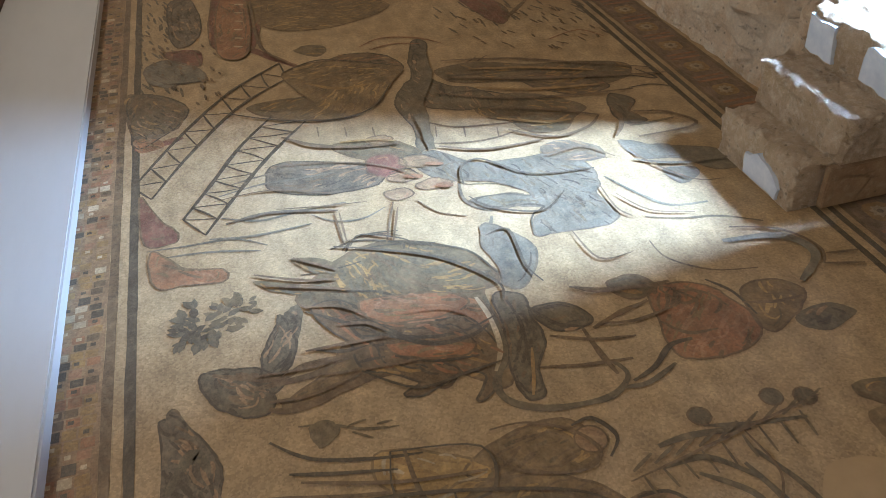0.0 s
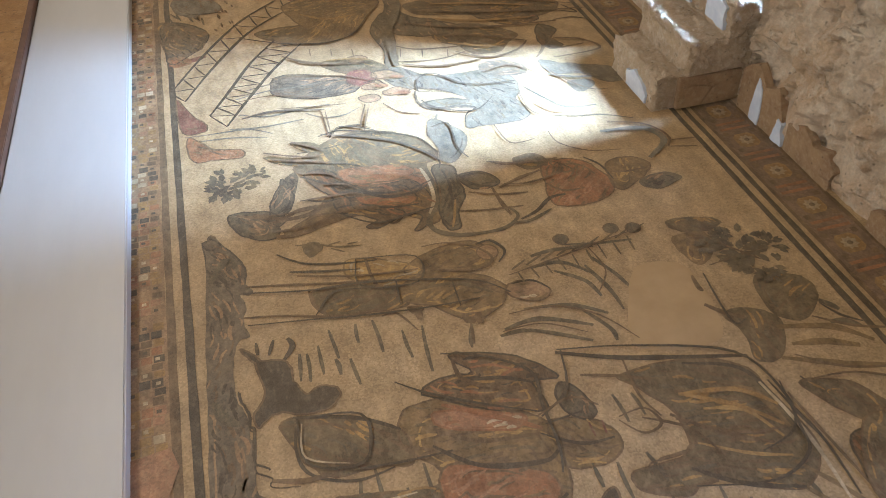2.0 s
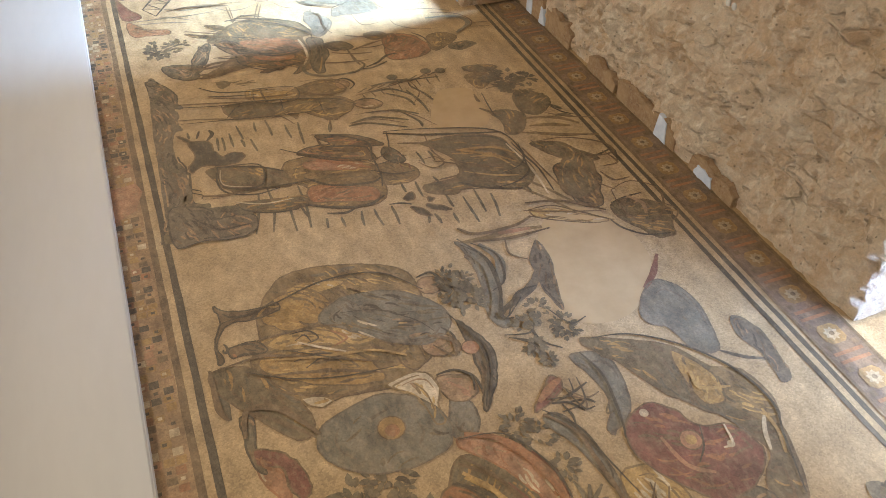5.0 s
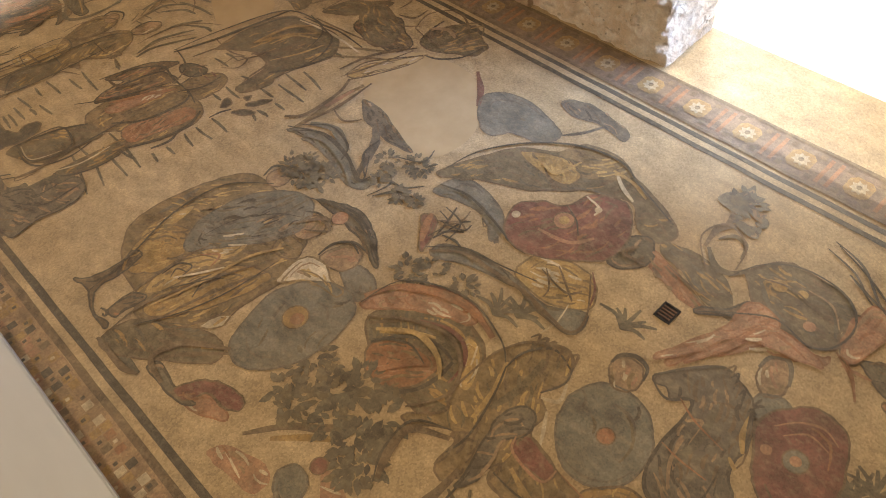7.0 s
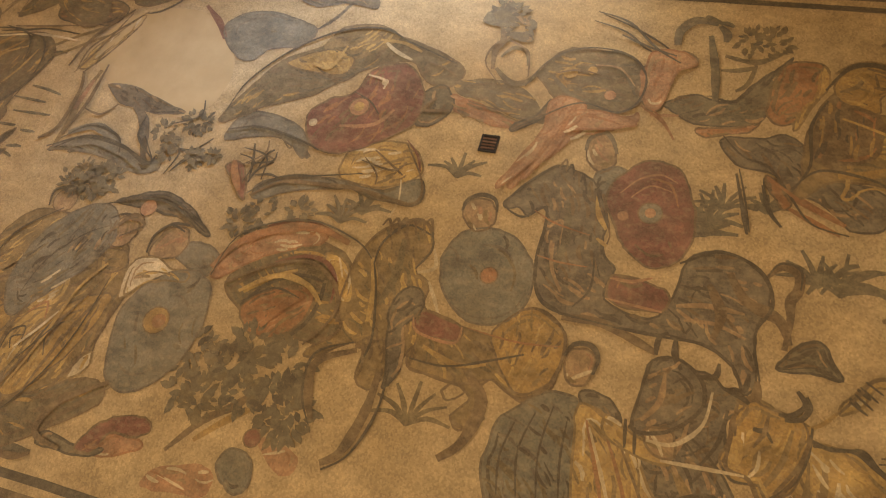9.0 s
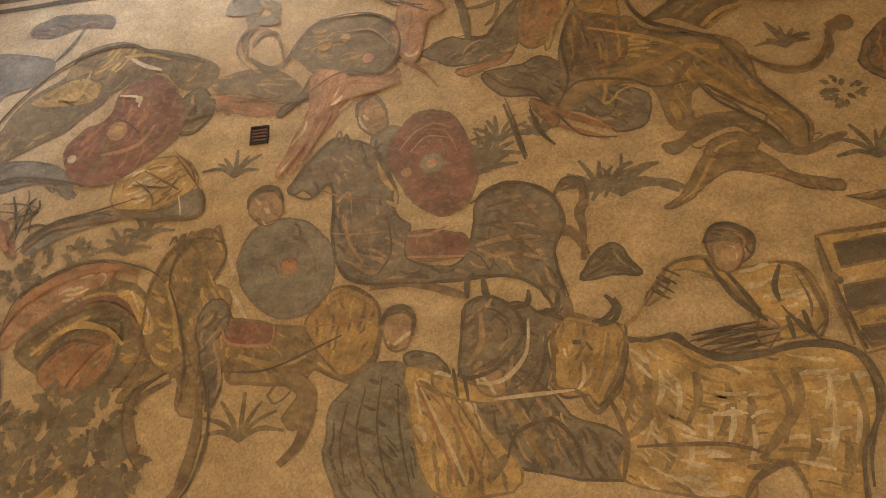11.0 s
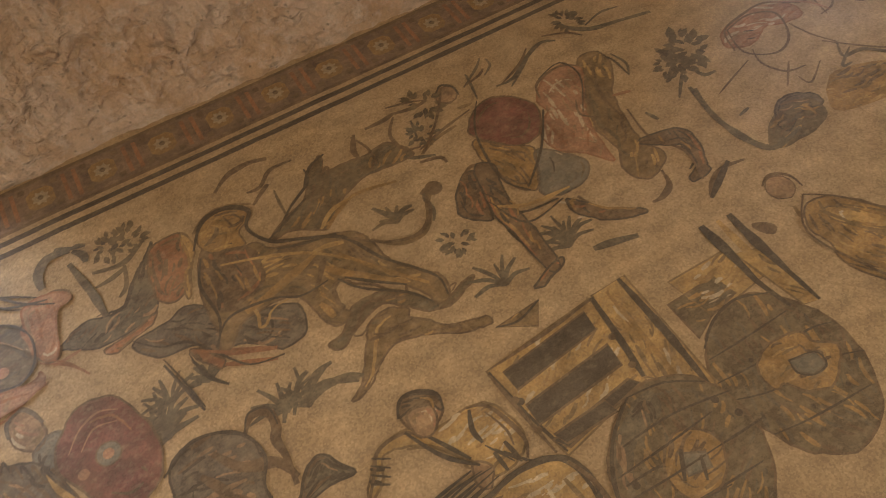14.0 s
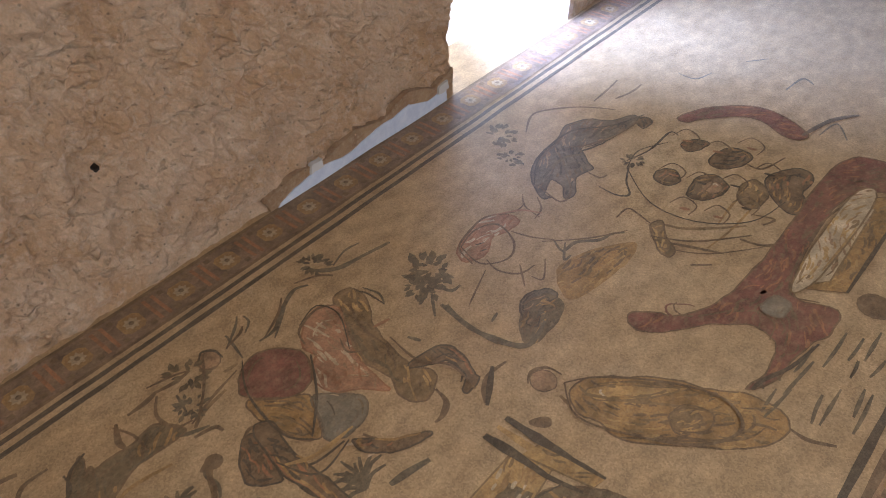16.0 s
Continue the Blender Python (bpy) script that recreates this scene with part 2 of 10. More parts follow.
def structure(ob, label, category):
    return tagged(ob, label, category, kind="structure")


def rough_wall(name, y0, y1, x, thick, height, step, depth, label, material=None):
    """A rubble wall whose face, ends and corners are uneven."""
    plan = [(x + thick, y0)] + [(x, y0)] + [(x, y1)] + [(x + thick, y1)]
    pts = []
    for a, b in zip(plan, plan[1:]):
        n = max(2, int(math.dist(a, b) / step))
        pts += [(a[0] + (b[0] - a[0]) * i / n, a[1] + (b[1] - a[1]) * i / n, a, b) for i in range(n)]
    pts.append((*plan[-1], plan[-2], plan[-1]))
    rows = int(height / step)
    bm = bmesh.new()
    grid = []
    for k in range(rows + 1):
        z = height * k / rows
        line = []
        for px, py, a, b in pts:
            out = Vector((b[1] - a[1], -(b[0] - a[0]), 0)).normalized() * -1
            q = Vector((px, py, z))
            d = noise.fractal(q * 1.3, 1.0, 2.0, 4) * depth + noise.fractal(q * 5.5, 0.8, 2.0, 4) * depth + noise.fractal(q * 15, 0.7, 2.0, 3) * depth * 0.45
            stones = noise.voronoi(Vector((0, py, z * 1.5)) * 5.0)[0]
            d += (0.35 - min(stones[1] - stones[0], 0.35)) * -depth * 1.2
            course = abs(((z + noise.noise(q * 1.1) * 0.16) / 0.24) % 1.0 - 0.5)
            d -= depth * 0.55 * max(0.0, 1.0 - course / 0.12) * (0.5 + noise.noise(q * 2.3))
            if abs(out.y) > 0.5:
                d *= 0.35
            line.append(bm.verts.new(q + out * d * min(1.0, 0.25 + z * 2.0)))
        grid.append(line)
    for r0, r1 in zip(grid, grid[1:]):
        for i in range(len(r0) - 1):
            bm.faces.new((r0[i], r1[i], r1[i + 1], r0[i + 1]))
    bm.faces.new([v for v in grid[-1]])
    ob = part(name, bm, material or WALL, None)
    return structure(ob, label, "wall")


# ---- large structure ----
X_WALL = 4.33
floor = structure(plank("floor", -0.42, 4.95, -17.0, 19.0, -0.2, 0.0, INK["cream"]), "cream Roman mosaic floor with hunting scenes and patterned borders", "floor")
structure(plank("ground", -60, 60, -60, 60, -0.6, -0.25, EARTH), "pale sunlit gravel outside the corridor", "ground")
rough_wall("wall_east_far", 8.84, 19.0, X_WALL, 0.6, 5.6, 0.07, 0.085, "rough cream rubble wall beyond the stone steps")
rough_wall("wall_east", 2.70, 7.94, X_WALL, 0.6, 5.6, 0.028, 0.085, "rough cream rubble wall with broken plaster along its foot")
rough_wall("wall_east_near", -5.75, 0.80, X_WALL, 0.6, 5.6, 0.028, 0.085, "rough ochre rubble wall with blue-white plaster remains at its foot", OCHRE_WALL)
rough_wall("wall_east_end", -17.0, -7.65, X_WALL, 0.6, 5.6, 0.07, 0.085, "rough rubble wall past the bright opening")
structure(plank("wall_north", -3.2, 5.3, 19.0, 19.3, -0.2, 6.0, WALL), "plain rubble wall closing the corridor", "wall")
structure(plank("wall_south", -3.2, 5.3, -17.3, -17.0, -0.2, 6.0, WALL), "plain rubble wall closing the corridor", "wall")
structure(plank("wall_west", -3.2, -2.9, -17.0, 19.0, -0.2, 3.0, WALL), "low rubble wall on the court side", "wall")
structure(plank("ceiling", -3.2, 5.4, -17.3, 19.3, 6.0, 6.2, CEIL), "pale whitewashed ceiling", "ceiling")
# Unseen lintels; the step door's hangs lower to trim its lamp's beam.
for y0, y1, nm in ((7.94, 8.84, "lintel_step_door"), (0.80, 2.70, "lintel_side_door"), (-7.65, -5.75, "lintel_end_door")):
    structure(plank(nm, X_WALL, X_WALL + 0.6, y0, y1, 2.62 if "step" in nm else 3.2, 5.6, WALL), "unseen rubble masonry added over an opening", "lintel")
structure(plank("wall_head", X_WALL, X_WALL + 0.6, -17.0, 19.0, 5.6, 6.0, WALL), "rubble masonry under the ceiling", "wall")
# Glowing panels added beyond the openings in place of the bright outdoors.
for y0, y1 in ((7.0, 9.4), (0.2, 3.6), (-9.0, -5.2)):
    structure(plank("backdrop", 8.2, 8.25, y0 - 3, y1 + 3, -0.25, 6, GLOW), "glowing white panel standing in for daylight outside an opening", "backdrop")

# court side: white ledge, rusty edge, lit earth
ledge = structure(plank("ledge", -1.17, -0.30, -17.0, 19.0, -0.2, 0.10, LEDGE, None, 0.012), "smooth white painted ledge along the mosaic edge", "ledge")
plank("edge_strip", -1.23, -1.171, -17.0, 19.0, -0.2, 0.16, RUST, ledge, 0.006)
structure(plank("court_floor", -2.9, -1.24, -17.0, 19.0, -0.2, 0.03, COURT), "warm brown earth floor beside the ledge", "floor")


# ---- borders of the mosaic ----
def strip(name, x0, x1, ink, z, label):
    """A long inlaid band with slightly wavering edges."""
    bm = bmesh.new()
    last = None
    for i in range(241):
        y = -16.9 + i * 0.149
        a = bm.verts.new((x0 + noise.noise((y * 3, x0, 0)) * 0.008, y, z))
        b = bm.verts.new((x1 + noise.noise((y * 3, x1, 5)) * 0.008, y, z))
        if last:
            bm.faces.new((last[0], last[1], b, a))
        last = (a, b)
    return part(name, bm, INK[ink], floor, label)


strip("border_line", 3.775, 3.815, "dark", 0.003, "thin charcoal line of set stones")
strip("border_line", 3.815, 3.862, "cream", 0.0026, "thin cream line of set stones")
strip("border_line", 3.862, 3.902, "dark", 0.003, "thin charcoal line of set stones")
strip("border_band", 3.945, 4.29, "border", 0.003, "russet brown patterned border band")
strip("border_line", 4.262, 4.292, "umber", 0.0055, "dark brown edge line of set stones")
strip("border_line", 3.935, 3.962, "umber", 0.0055, "dark brown edge line of set stones")
strip("border_line", 0.005, 0.055, "dark", 0.003, "thin charcoal line of set stones")
strip("border_line", -0.045, 0.005, "cream", 0.0026, "thin cream line of set stones")
strip("border_line", -0.095, -0.045, "umber", 0.003, "dark brown line of set stones")
strip("border_band", -0.335, -0.095, "skin", 0.0024, "ochre and brown patterned border band")


def rosette_mesh():
    """A square with cut corners, a pale flower of eight petals and a dark heart."""
    bm = bmesh.new()
    for slot, pts, z in (
        (0, [(-.085, -.05), (-.05, -.085), (.05, -.085), (.085, -.05), (.085, .05), (.05, .085), (-.05, .085), (-.085, .05)], 0.0062),
        (1, [(math.cos(k * math.pi / 8) * (.062 if k % 2 else .042), math.sin(k * math.pi / 8) * (.062 if k % 2 else .042)) for k in range(16)], 0.0078),
        (2, [(math.cos(k * math.pi / 4) * .02, math.sin(k * math.pi / 4) * .02) for k in range(8)], 0.0092),
    ):
        f = bm.faces.new([bm.verts.new((x, y, z)) for x, y in pts])
        f.material_index = slot
    for sx in (-1, 1):
        for sy in (-1, 1):
            f = bm.faces.new([bm.verts.new((sx * .105 + a, sy * .105 + b, 0.0062)) for a, b in ((-.022, -.022), (.022, -.022), (.022, .022), (-.022, .022))])
            f.material_index = 3
            f = bm.faces.new([bm.verts.new((sx * .06 + a, sy * .165 + b, 0.0062)) for a, b in ((-.06, -.014), (.06, -.014), (.06, .014), (-.06, .014))])
            f.material_index = 4
    me = bpy.data.meshes.new("rosette")
    bm.to_mesh(me)
    bm.free()
    for k in ("ochre", "pale", "umber", "umber", "rust"):
        me.materials.append(INK[k])
    return me


rosette = rosette_mesh()
for k in range(-38, 44):
    ob = new("rosette", rosette)
    ob.location = (4.112, 1.46 + 0.4 * k, 0)
    ob.parent = floor


def check_border():
    """Small rectangles of several stones, three across, along the court side."""
    rng = random.Random(7)
    bm = bmesh.new()
    kinds = ["ochre", "skin", "dark", "rust", "pale", "umber", "pink"]
    y, row = -16.8, 0
    while y < 18.8:
        h = rng.uniform(0.055, 0.075)
        x = -0.325
        for c in range(3):
            w = 0.07
            if rng.random() < 0.9:
                off = 0.012 if row % 2 else 0.0
                f = bm.faces.new([bm.verts.new((x + off + a, y + b, 0.0048)) for a, b in ((0, 0), (w * 0.86, 0), (w * 0.86, h * 0.85), (0, h * 0.85))])
                f.material_index = rng.choice((0, 0, 1, 1, 2, 3, 4, 5, 6))
            if (row + c) % 3 == 0:
                f = bm.faces.new([bm.verts.new((x + 0.02 + a, y + 0.015 + b, 0.0066)) for a, b in ((0, 0), (.026, 0), (.026, .024), (0, .024))])
                f.material_index = 2 if rng.random() < 0.6 else 4
            x += w
        y += h
        row += 1
    ob = part("border_checks", bm, [INK[k] for k in kinds], floor, "small checks of ochre red and charcoal stone")
    return tagged(ob, kind="stuff")


check_border()
pads = bmesh.new()
pads.faces.new([pads.verts.new((x, y, 0.0085)) for x, y in ((-.334, 5.5), (-.14, 5.62), (-.06, 5.85), (-.1, 5.98), (-.334, 5.95))])
part("repair_patch", pads, INK["pink"], floor, "plain pinkish repair in the border")


# ---- drawing with set stones ----
COUNT = [0]


def level(layer):
    COUNT[0] += 1
    return 0.0008 + layer * 0.0016 + (COUNT[0] % 71) * 0.0000237


def figure(name, label):
    return [bmesh.new(), {}, name, label]


def slot(fig, ink):
    return fig[1].setdefault(ink, len(fig[1]))


def curve(pts, closed, n=5):
    """A smooth line through the points."""
    out, m = [], len(pts)
    for i in range(m if closed else m - 1):
        if closed:
            a, b, c, d = (pts[(i + k) % m] for k in (-1, 0, 1, 2))
        else:
            a, b, c, d = pts[max(i - 1, 0)], pts[i], pts[i + 1], pts[min(i + 2, m - 1)]
        for k in range(n):
            t = k / n
            out.append(tuple(0.5 * (2 * q + (r - p) * t + (2 * p - 5 * q + 4 * r - s) * t * t + (3 * q - p - 3 * r + s) * t ** 3) for p, q, r, s in zip(a, b, c, d)))
    if not closed:
        out.append(pts[-1])
    return out


def face(fig, ink, pts, z):
    bm = fig[0]
    f = bm.faces.new([bm.verts.new((x, y, z)) for x, y in pts])
    f.normal_update()
    if f.normal.z < 0:
        f.normal_flip()
    f.material_index = slot(fig, ink)


def ribbon(fig, ink, pts, width, z, closed=False, taper=True):
    bm, m = fig[0], len(pts)
    pairs = []
    for i, (x, y) in enumerate(pts):
        p, q = (pts[i - 1], pts[(i + 1) % m]) if closed else (pts[max(i - 1, 0)], pts[min(i + 1, m - 1)])
        dx, dy = q[0] - p[0], q[1] - p[1]
        d = math.hypot(dx, dy) or 1.0
        u = i / max(m - 1, 1)
        w = width / 2 * (0.45 + 0.55 * math.sin(math.pi * min(max(u, 0.06), 0.94)) if taper else 1.0) * (1 + 0.35 * noise.noise((x * 9, y * 9, 3)))
        pairs.append((bm.verts.new((x - dy / d * w, y + dx / d * w, z)), bm.verts.new((x + dy / d * w, y - dx / d * w, z))))
    for i in range(m if closed else m - 1):
        a, b = pairs[i], pairs[(i + 1) % m]
        f = bm.faces.new((a[0], a[1], b[1], b[0]))
        f.material_index = slot(fig, ink)


DEEP = {"slate": "grey", "grey": "dark", "olive": "umber", "rust": "umber", "red": "umber", "brown": "umber", "gold": "brown", "ochre": "umber", "pale": "brown", "skin": "umber", "pink": "rust", "dark": "umber", "moss": "dark"}
FOLD = {
    "gold": ("brown", "pale", "ochre"), "ochre": ("umber", "gold", "brown"), "slate": ("grey", "olive", "dark"), "grey": ("dark", "skin", "umber"),
    "olive": ("umber", "ochre", "moss"), "brown": ("umber", "gold", "olive"), "umber": ("dark", "ochre", "rust"), "rust": ("umber", "pink", "brown"),
    "pink": ("rust", "pale", "skin"), "pale": ("brown", "gold", "skin"), "moss": ("dark", "skin", "umber"), "red": ("umber", "rust", "red"), "skin": ("brown", "pink", "pale"),
}


def inside(x, y, pts):
    hit = False
    for (ax, ay), (bx, by) in zip(pts, pts[1:] + pts[:1]):
        if (ay > y) != (by > y) and x < (bx - ax) * (y - ay) / (by - ay) + ax:
            hit = not hit
    return hit


def model(fig, ink, line, z):
    """Rows of set stones in shade and light that follow a form, as a setter models it."""
    m = len(line)
    cx, cy = sum(p[0] for p in line) / m, sum(p[1] for p in line) / m
    size = max(math.hypot(x - cx, y - cy) for x, y in line)
    if size < 0.09 or ink not in FOLD:
        return
    rng = random.Random(int(cx * 1000) * 5 + int(cy * 1000))
    sxx, syy = sum((p[0] - cx) ** 2 for p in line), sum((p[1] - cy) ** 2 for p in line)
    sxy = sum((p[0] - cx) * (p[1] - cy) for p in line)
    axis = 0.5 * math.atan2(2 * sxy, sxx - syy)
    plain = ink in ("slate", "red") and size < 0.42
    for k in range(2 if plain else 3):
        s = rng.uniform(0.55, 0.88)
        a, n = rng.randrange(m), int(m * rng.uniform(0.15, 0.32))
        if n < 4:
            continue
        arc = [line[(a + i) % m] for i in range(n)]
        arc = [(cx + (x - cx) * s, cy + (y - cy) * s) for x, y in arc]
        ribbon(fig, FOLD[ink][rng.choice((0, 0, 1, 2))], arc, rng.uniform(0.010, 0.022), z + 0.000507 + k * 0.000101)
    step = 0.062
    x0, x1 = min(p[0] for p in line), max(p[0] for p in line)
    y0, y1 = min(p[1] for p in line), max(p[1] for p in line)
    k = 0
    for i in range(int((x1 - x0) / step) + 1):
        for j in range(int((y1 - y0) / step) + 1):
            if rng.random() < (0.94 if plain else 0.15):
                continue
            x, y = x0 + (i + rng.random()) * step, y0 + (j + rng.random()) * step
            flow = axis + 1.5 * noise.noise((x * 1.7, y * 1.7, cx))
            d, bend = rng.uniform(0.02, 0.075), rng.uniform(-0.35, 0.35)
            pts = [(x + math.cos(flow + bend * u) * d * u, y + math.sin(flow + bend * u) * d * u) for u in (-1, -0.4, 0.3, 1)]
            if not (inside(*pts[0], line) and inside(*pts[-1], line)):
                continue
            k += 1
            tone = noise.noise((x * 4, y * 4, 8)) + rng.uniform(-0.35, 0.35)
            ribbon(fig, FOLD[ink][0 if tone > 0.12 else 1 if tone < -0.12 else 2], pts, rng.uniform(0.010, 0.026), z + 0.000811 + (k % 16) * 0.0000507)


def shape(fig, ink, layer, pts, soft=True, rim=False):
    line = curve(pts, True) if soft else pts
    if soft:
        line = [(x + noise.noise((x * 30, y * 30, 0)) * 0.008 + noise.noise((x * 9, y * 9, 4)) * 0.012, y + noise.noise((x * 30, y * 30, 9)) * 0.008 + noise.noise((x * 9, y * 9, 7)) * 0.012) for x, y in line]
    z = level(layer)
    face(fig, ink, line, z)
    if rim:
        ribbon(fig, DEEP.get(ink, "dark"), line, 0.0125, z + 0.000413, True, False)
    model(fig, ink, line, z)


def stroke(fig, ink, layer, width, pts):
    ribbon(fig, ink, curve(pts, False), width, level(layer))


def dot(fig, ink, layer, r, x, y):
    z = level(layer)
    line = [(x + math.cos(k * math.pi / 7) * r * (1 + 0.1 * noise.noise((x + k, y, 1))), y + math.sin(k * math.pi / 7) * r) for k in range(14)]
    face(fig, ink, line, z)
    if r > 0.045:
        ribbon(fig, "umber", line, 0.008, z + 0.000413, True, False)


def leaf(fig, ink, x, y, ang, size, z):
    c, s = math.cos(ang), math.sin(ang)
    face(fig, ink, [(x + (a * c - b * s) * size, y + (a * s + b * c) * size) for a, b in ((0, 0), (.3, .24), (.65, .22), (1, 0), (.65, -.22), (.3, -.24))], z)


def leaves(fig, ink, layer, r, x, y):
    """A clump of pointed leaves round a place."""
    rng = random.Random(int(x * 1000) * 7 + int(y * 1000))
    z = level(layer)
    for k in range(30):
        a, d = rng.uniform(0, 6.28), r * math.sqrt(rng.random()) * 0.85
        leaf(fig, ink if rng.random() < 0.75 else "dark" if rng.random() < 0.5 else "olive", x + math.cos(a) * d, y + math.sin(a) * d, a + rng.uniform(-0.9, 0.9), rng.uniform(0.42, 0.68) * max(r, 0.09), z + k * 0.00007)


def tuft(fig, ink, layer, r, x, y):
    """Curving blades that spread from a root."""
    rng = random.Random(int(x * 1000) * 3 + int(y * 1000))
    z = level(layer)
    for k in range(7):
        a = (k - 3) * 0.33 + rng.uniform(-0.1, 0.1)
        d = r * rng.uniform(0.7, 1.05)
        bend = (k - 3) * 0.12
        pts = [(x, y), (x + math.cos(a) * d * 0.5, y + math.sin(a) * d * 0.5), (x + math.cos(a + bend) * d, y + math.sin(a + bend) * d)]
        ribbon(fig, ink, curve(pts, False, 4), 0.026, z + k * 0.00007)


def dashes(fig, ink, layer, length, count, pts):
    """Loose rows of short strokes inside an outline."""
    rng = random.Random(int(pts[0][0] * 1000) + count)
    x0, x1 = min(p[0] for p in pts), max(p[0] for p in pts)
    y0, y1 = min(p[1] for p in pts), max(p[1] for p in pts)
    made, tries = 0, 0
    while made < count and tries < 4000:
        tries += 1
        x, y = rng.uniform(x0, x1), rng.uniform(y0, y1)
        if inside(x, y, pts):
            a, d = rng.gauss(-1.35, 0.16), length * rng.uniform(0.5, 1.0) / 2
            ribbon(fig, ink, [(x - math.cos(a) * d, y - math.sin(a) * d), (x, y), (x + math.cos(a) * d, y + math.sin(a) * d)], 0.022, level(layer))
            made += 1


def laid(fig):
    """Sets a finished picture into the floor."""
    bm, inks, name, label = fig
    return part(name, bm, [INK[k] for k in inks], floor, label)


# ---- mosaic pictures ----

fig = figure("inlaid_round_shield_grey", "inlaid round blue-grey shield with a small russet boss")
shape(fig, "slate", 3, [(1.68, 1.41), (1.83, 1.43), (1.96, 1.34), (2.01, 1.19), (1.96, 1.04), (1.82, 0.92), (1.65, 0.89), (1.52, 0.94), (1.45, 1.05), (1.44, 1.19), (1.52, 1.31)], rim=True)
dot(fig, "rust", 4, .05, 1.72, 1.14)
stroke(fig, "grey", 4, .012, [(1.51, 1.29), (1.47, 1.18), (1.48, 1.06), (1.55, 0.96), (1.66, 0.92)])
laid(fig)

fig = figure("inlaid_red_oval_shield", "inlaid oval dark red shield with a pale boss")
shape(fig, "red", 3, [(2.29, 0.61), (2.43, 0.59), (2.55, 0.5), (2.59, 0.39), (2.55, 0.27), (2.42, 0.18), (2.23, 0.13), (2.07, 0.14), (1.96, 0.22), (1.93, 0.32), (1.99, 0.43), (2.1, 0.52)], rim=True)
dot(fig, "slate", 4, .065, 2.25, 0.37)
dot(fig, "pink", 5, .03, 2.25, 0.37)
stroke(fig, "pink", 4, .012, [(2.35, 0.55), (2.45, 0.47), (2.5, 0.36), (2.46, 0.26)])
stroke(fig, "pink", 4, .01, [(2.33, 0.49), (2.42, 0.4), (2.4, 0.28)])
dot(fig, "pink", 4, .03, 2.21, 0.51)
laid(fig)

fig = figure("inlaid_shape", "inlaid tan shape with dark hair in small stones")
shape(fig, "skin", 3, [(2.11, 1.4), (2.18, 1.34), (2.17, 1.23), (2.04, 1.2), (1.97, 1.27), (2.01, 1.35)], rim=True)
stroke(fig, "dark", 4, .03, [(2.09, 1.4), (2.16, 1.39), (2.21, 1.32), (2.19, 1.23), (2.11, 1.2)])
shape(fig, "skin", 1, [(2.62, 0.8), (2.71, 0.76), (2.71, 0.67), (2.55, 0.62), (2.47, 0.68), (2.52, 0.76)], rim=True)
stroke(fig, "grey", 2, .03, [(2.6, 0.8), (2.69, 0.79), (2.74, 0.72), (2.69, 0.66), (2.6, 0.62)])
shape(fig, "slate", 1, [(2.45, 0.71), (2.52, 0.61), (2.47, 0.53), (2.33, 0.61), (2.34, 0.71)], rim=True)
laid(fig)

fig = figure("inlaid_leaning_grey_shield", "inlaid large blue-grey oval shield with an ochre boss")
shape(fig, "slate", 4, [(0.66, 3.14), (0.82, 3.22), (1.09, 3.26), (1.3, 3.14), (1.41, 2.91), (1.34, 2.76), (1.16, 2.7), (0.93, 2.72), (0.72, 2.83), (0.62, 2.99)], rim=True)
dot(fig, "ochre", 5, .085, 1.06, 3)
dot(fig, "rust", 6, .045, 1.06, 2.98)
laid(fig)

fig = figure("inlaid_blue_oval_shield", "inlaid long blue-grey oval shield")
shape(fig, "slate", 3, [(0.9, 4.04), (1.08, 4.15), (1.36, 4.13), (1.62, 3.97), (1.74, 3.76), (1.67, 3.61), (1.5, 3.55), (1.3, 3.64), (1.06, 3.84), (0.91, 3.96)], rim=True)
stroke(fig, "dark", 4, .01, [(1.04, 4.02), (1.28, 3.96), (1.5, 3.78), (1.59, 3.63)])
laid(fig)

fig = figure("inlaid_shape", "inlaid grey curved shape over the rock")
shape(fig, "grey", 1, [(1.76, 3.68), (1.84, 3.54), (1.89, 3.37), (1.85, 3.18), (1.74, 3.02), (1.65, 2.91), (1.65, 2.97), (1.73, 3.13), (1.74, 3.29), (1.76, 3.46)], rim=True)
dot(fig, "pink", 2, .06, 1.76, 3.42)
laid(fig)

fig = figure("inlaid_rock_bushes", "inlaid dark olive tufts growing on the rock")
leaves(fig, "moss", 4, .10, 1.78, 2.76)
leaves(fig, "moss", 4, .11, 1.84, 2.63)
leaves(fig, "moss", 4, .08, 1.92, 2.39)
tuft(fig, "moss", 4, .2, 1.88, 2.11)
laid(fig)

fig = figure("inlaid_leafy_tree", "inlaid broad dark olive tree with pointed leaves")
leaves(fig, "moss", 2, .14, 0.7, 2.63)
leaves(fig, "moss", 2, .12, 0.92, 2.58)
leaves(fig, "moss", 2, .16, 1.01, 2.33)
leaves(fig, "moss", 2, .17, 0.88, 2.39)
leaves(fig, "moss", 2, .17, 0.96, 2.13)
leaves(fig, "moss", 2, .16, 0.77, 2.07)
leaves(fig, "moss", 2, .13, 0.69, 1.98)
leaves(fig, "olive", 2, .12, 0.67, 2.52)
stroke(fig, "umber", 1, .05, [(0.83, 2.19), (0.7, 2.3), (0.58, 2.45), (0.38, 2.6)])
stroke(fig, "ochre", 1, .04, [(0.73, 2.17), (0.61, 2.32), (0.47, 2.46)])
laid(fig)

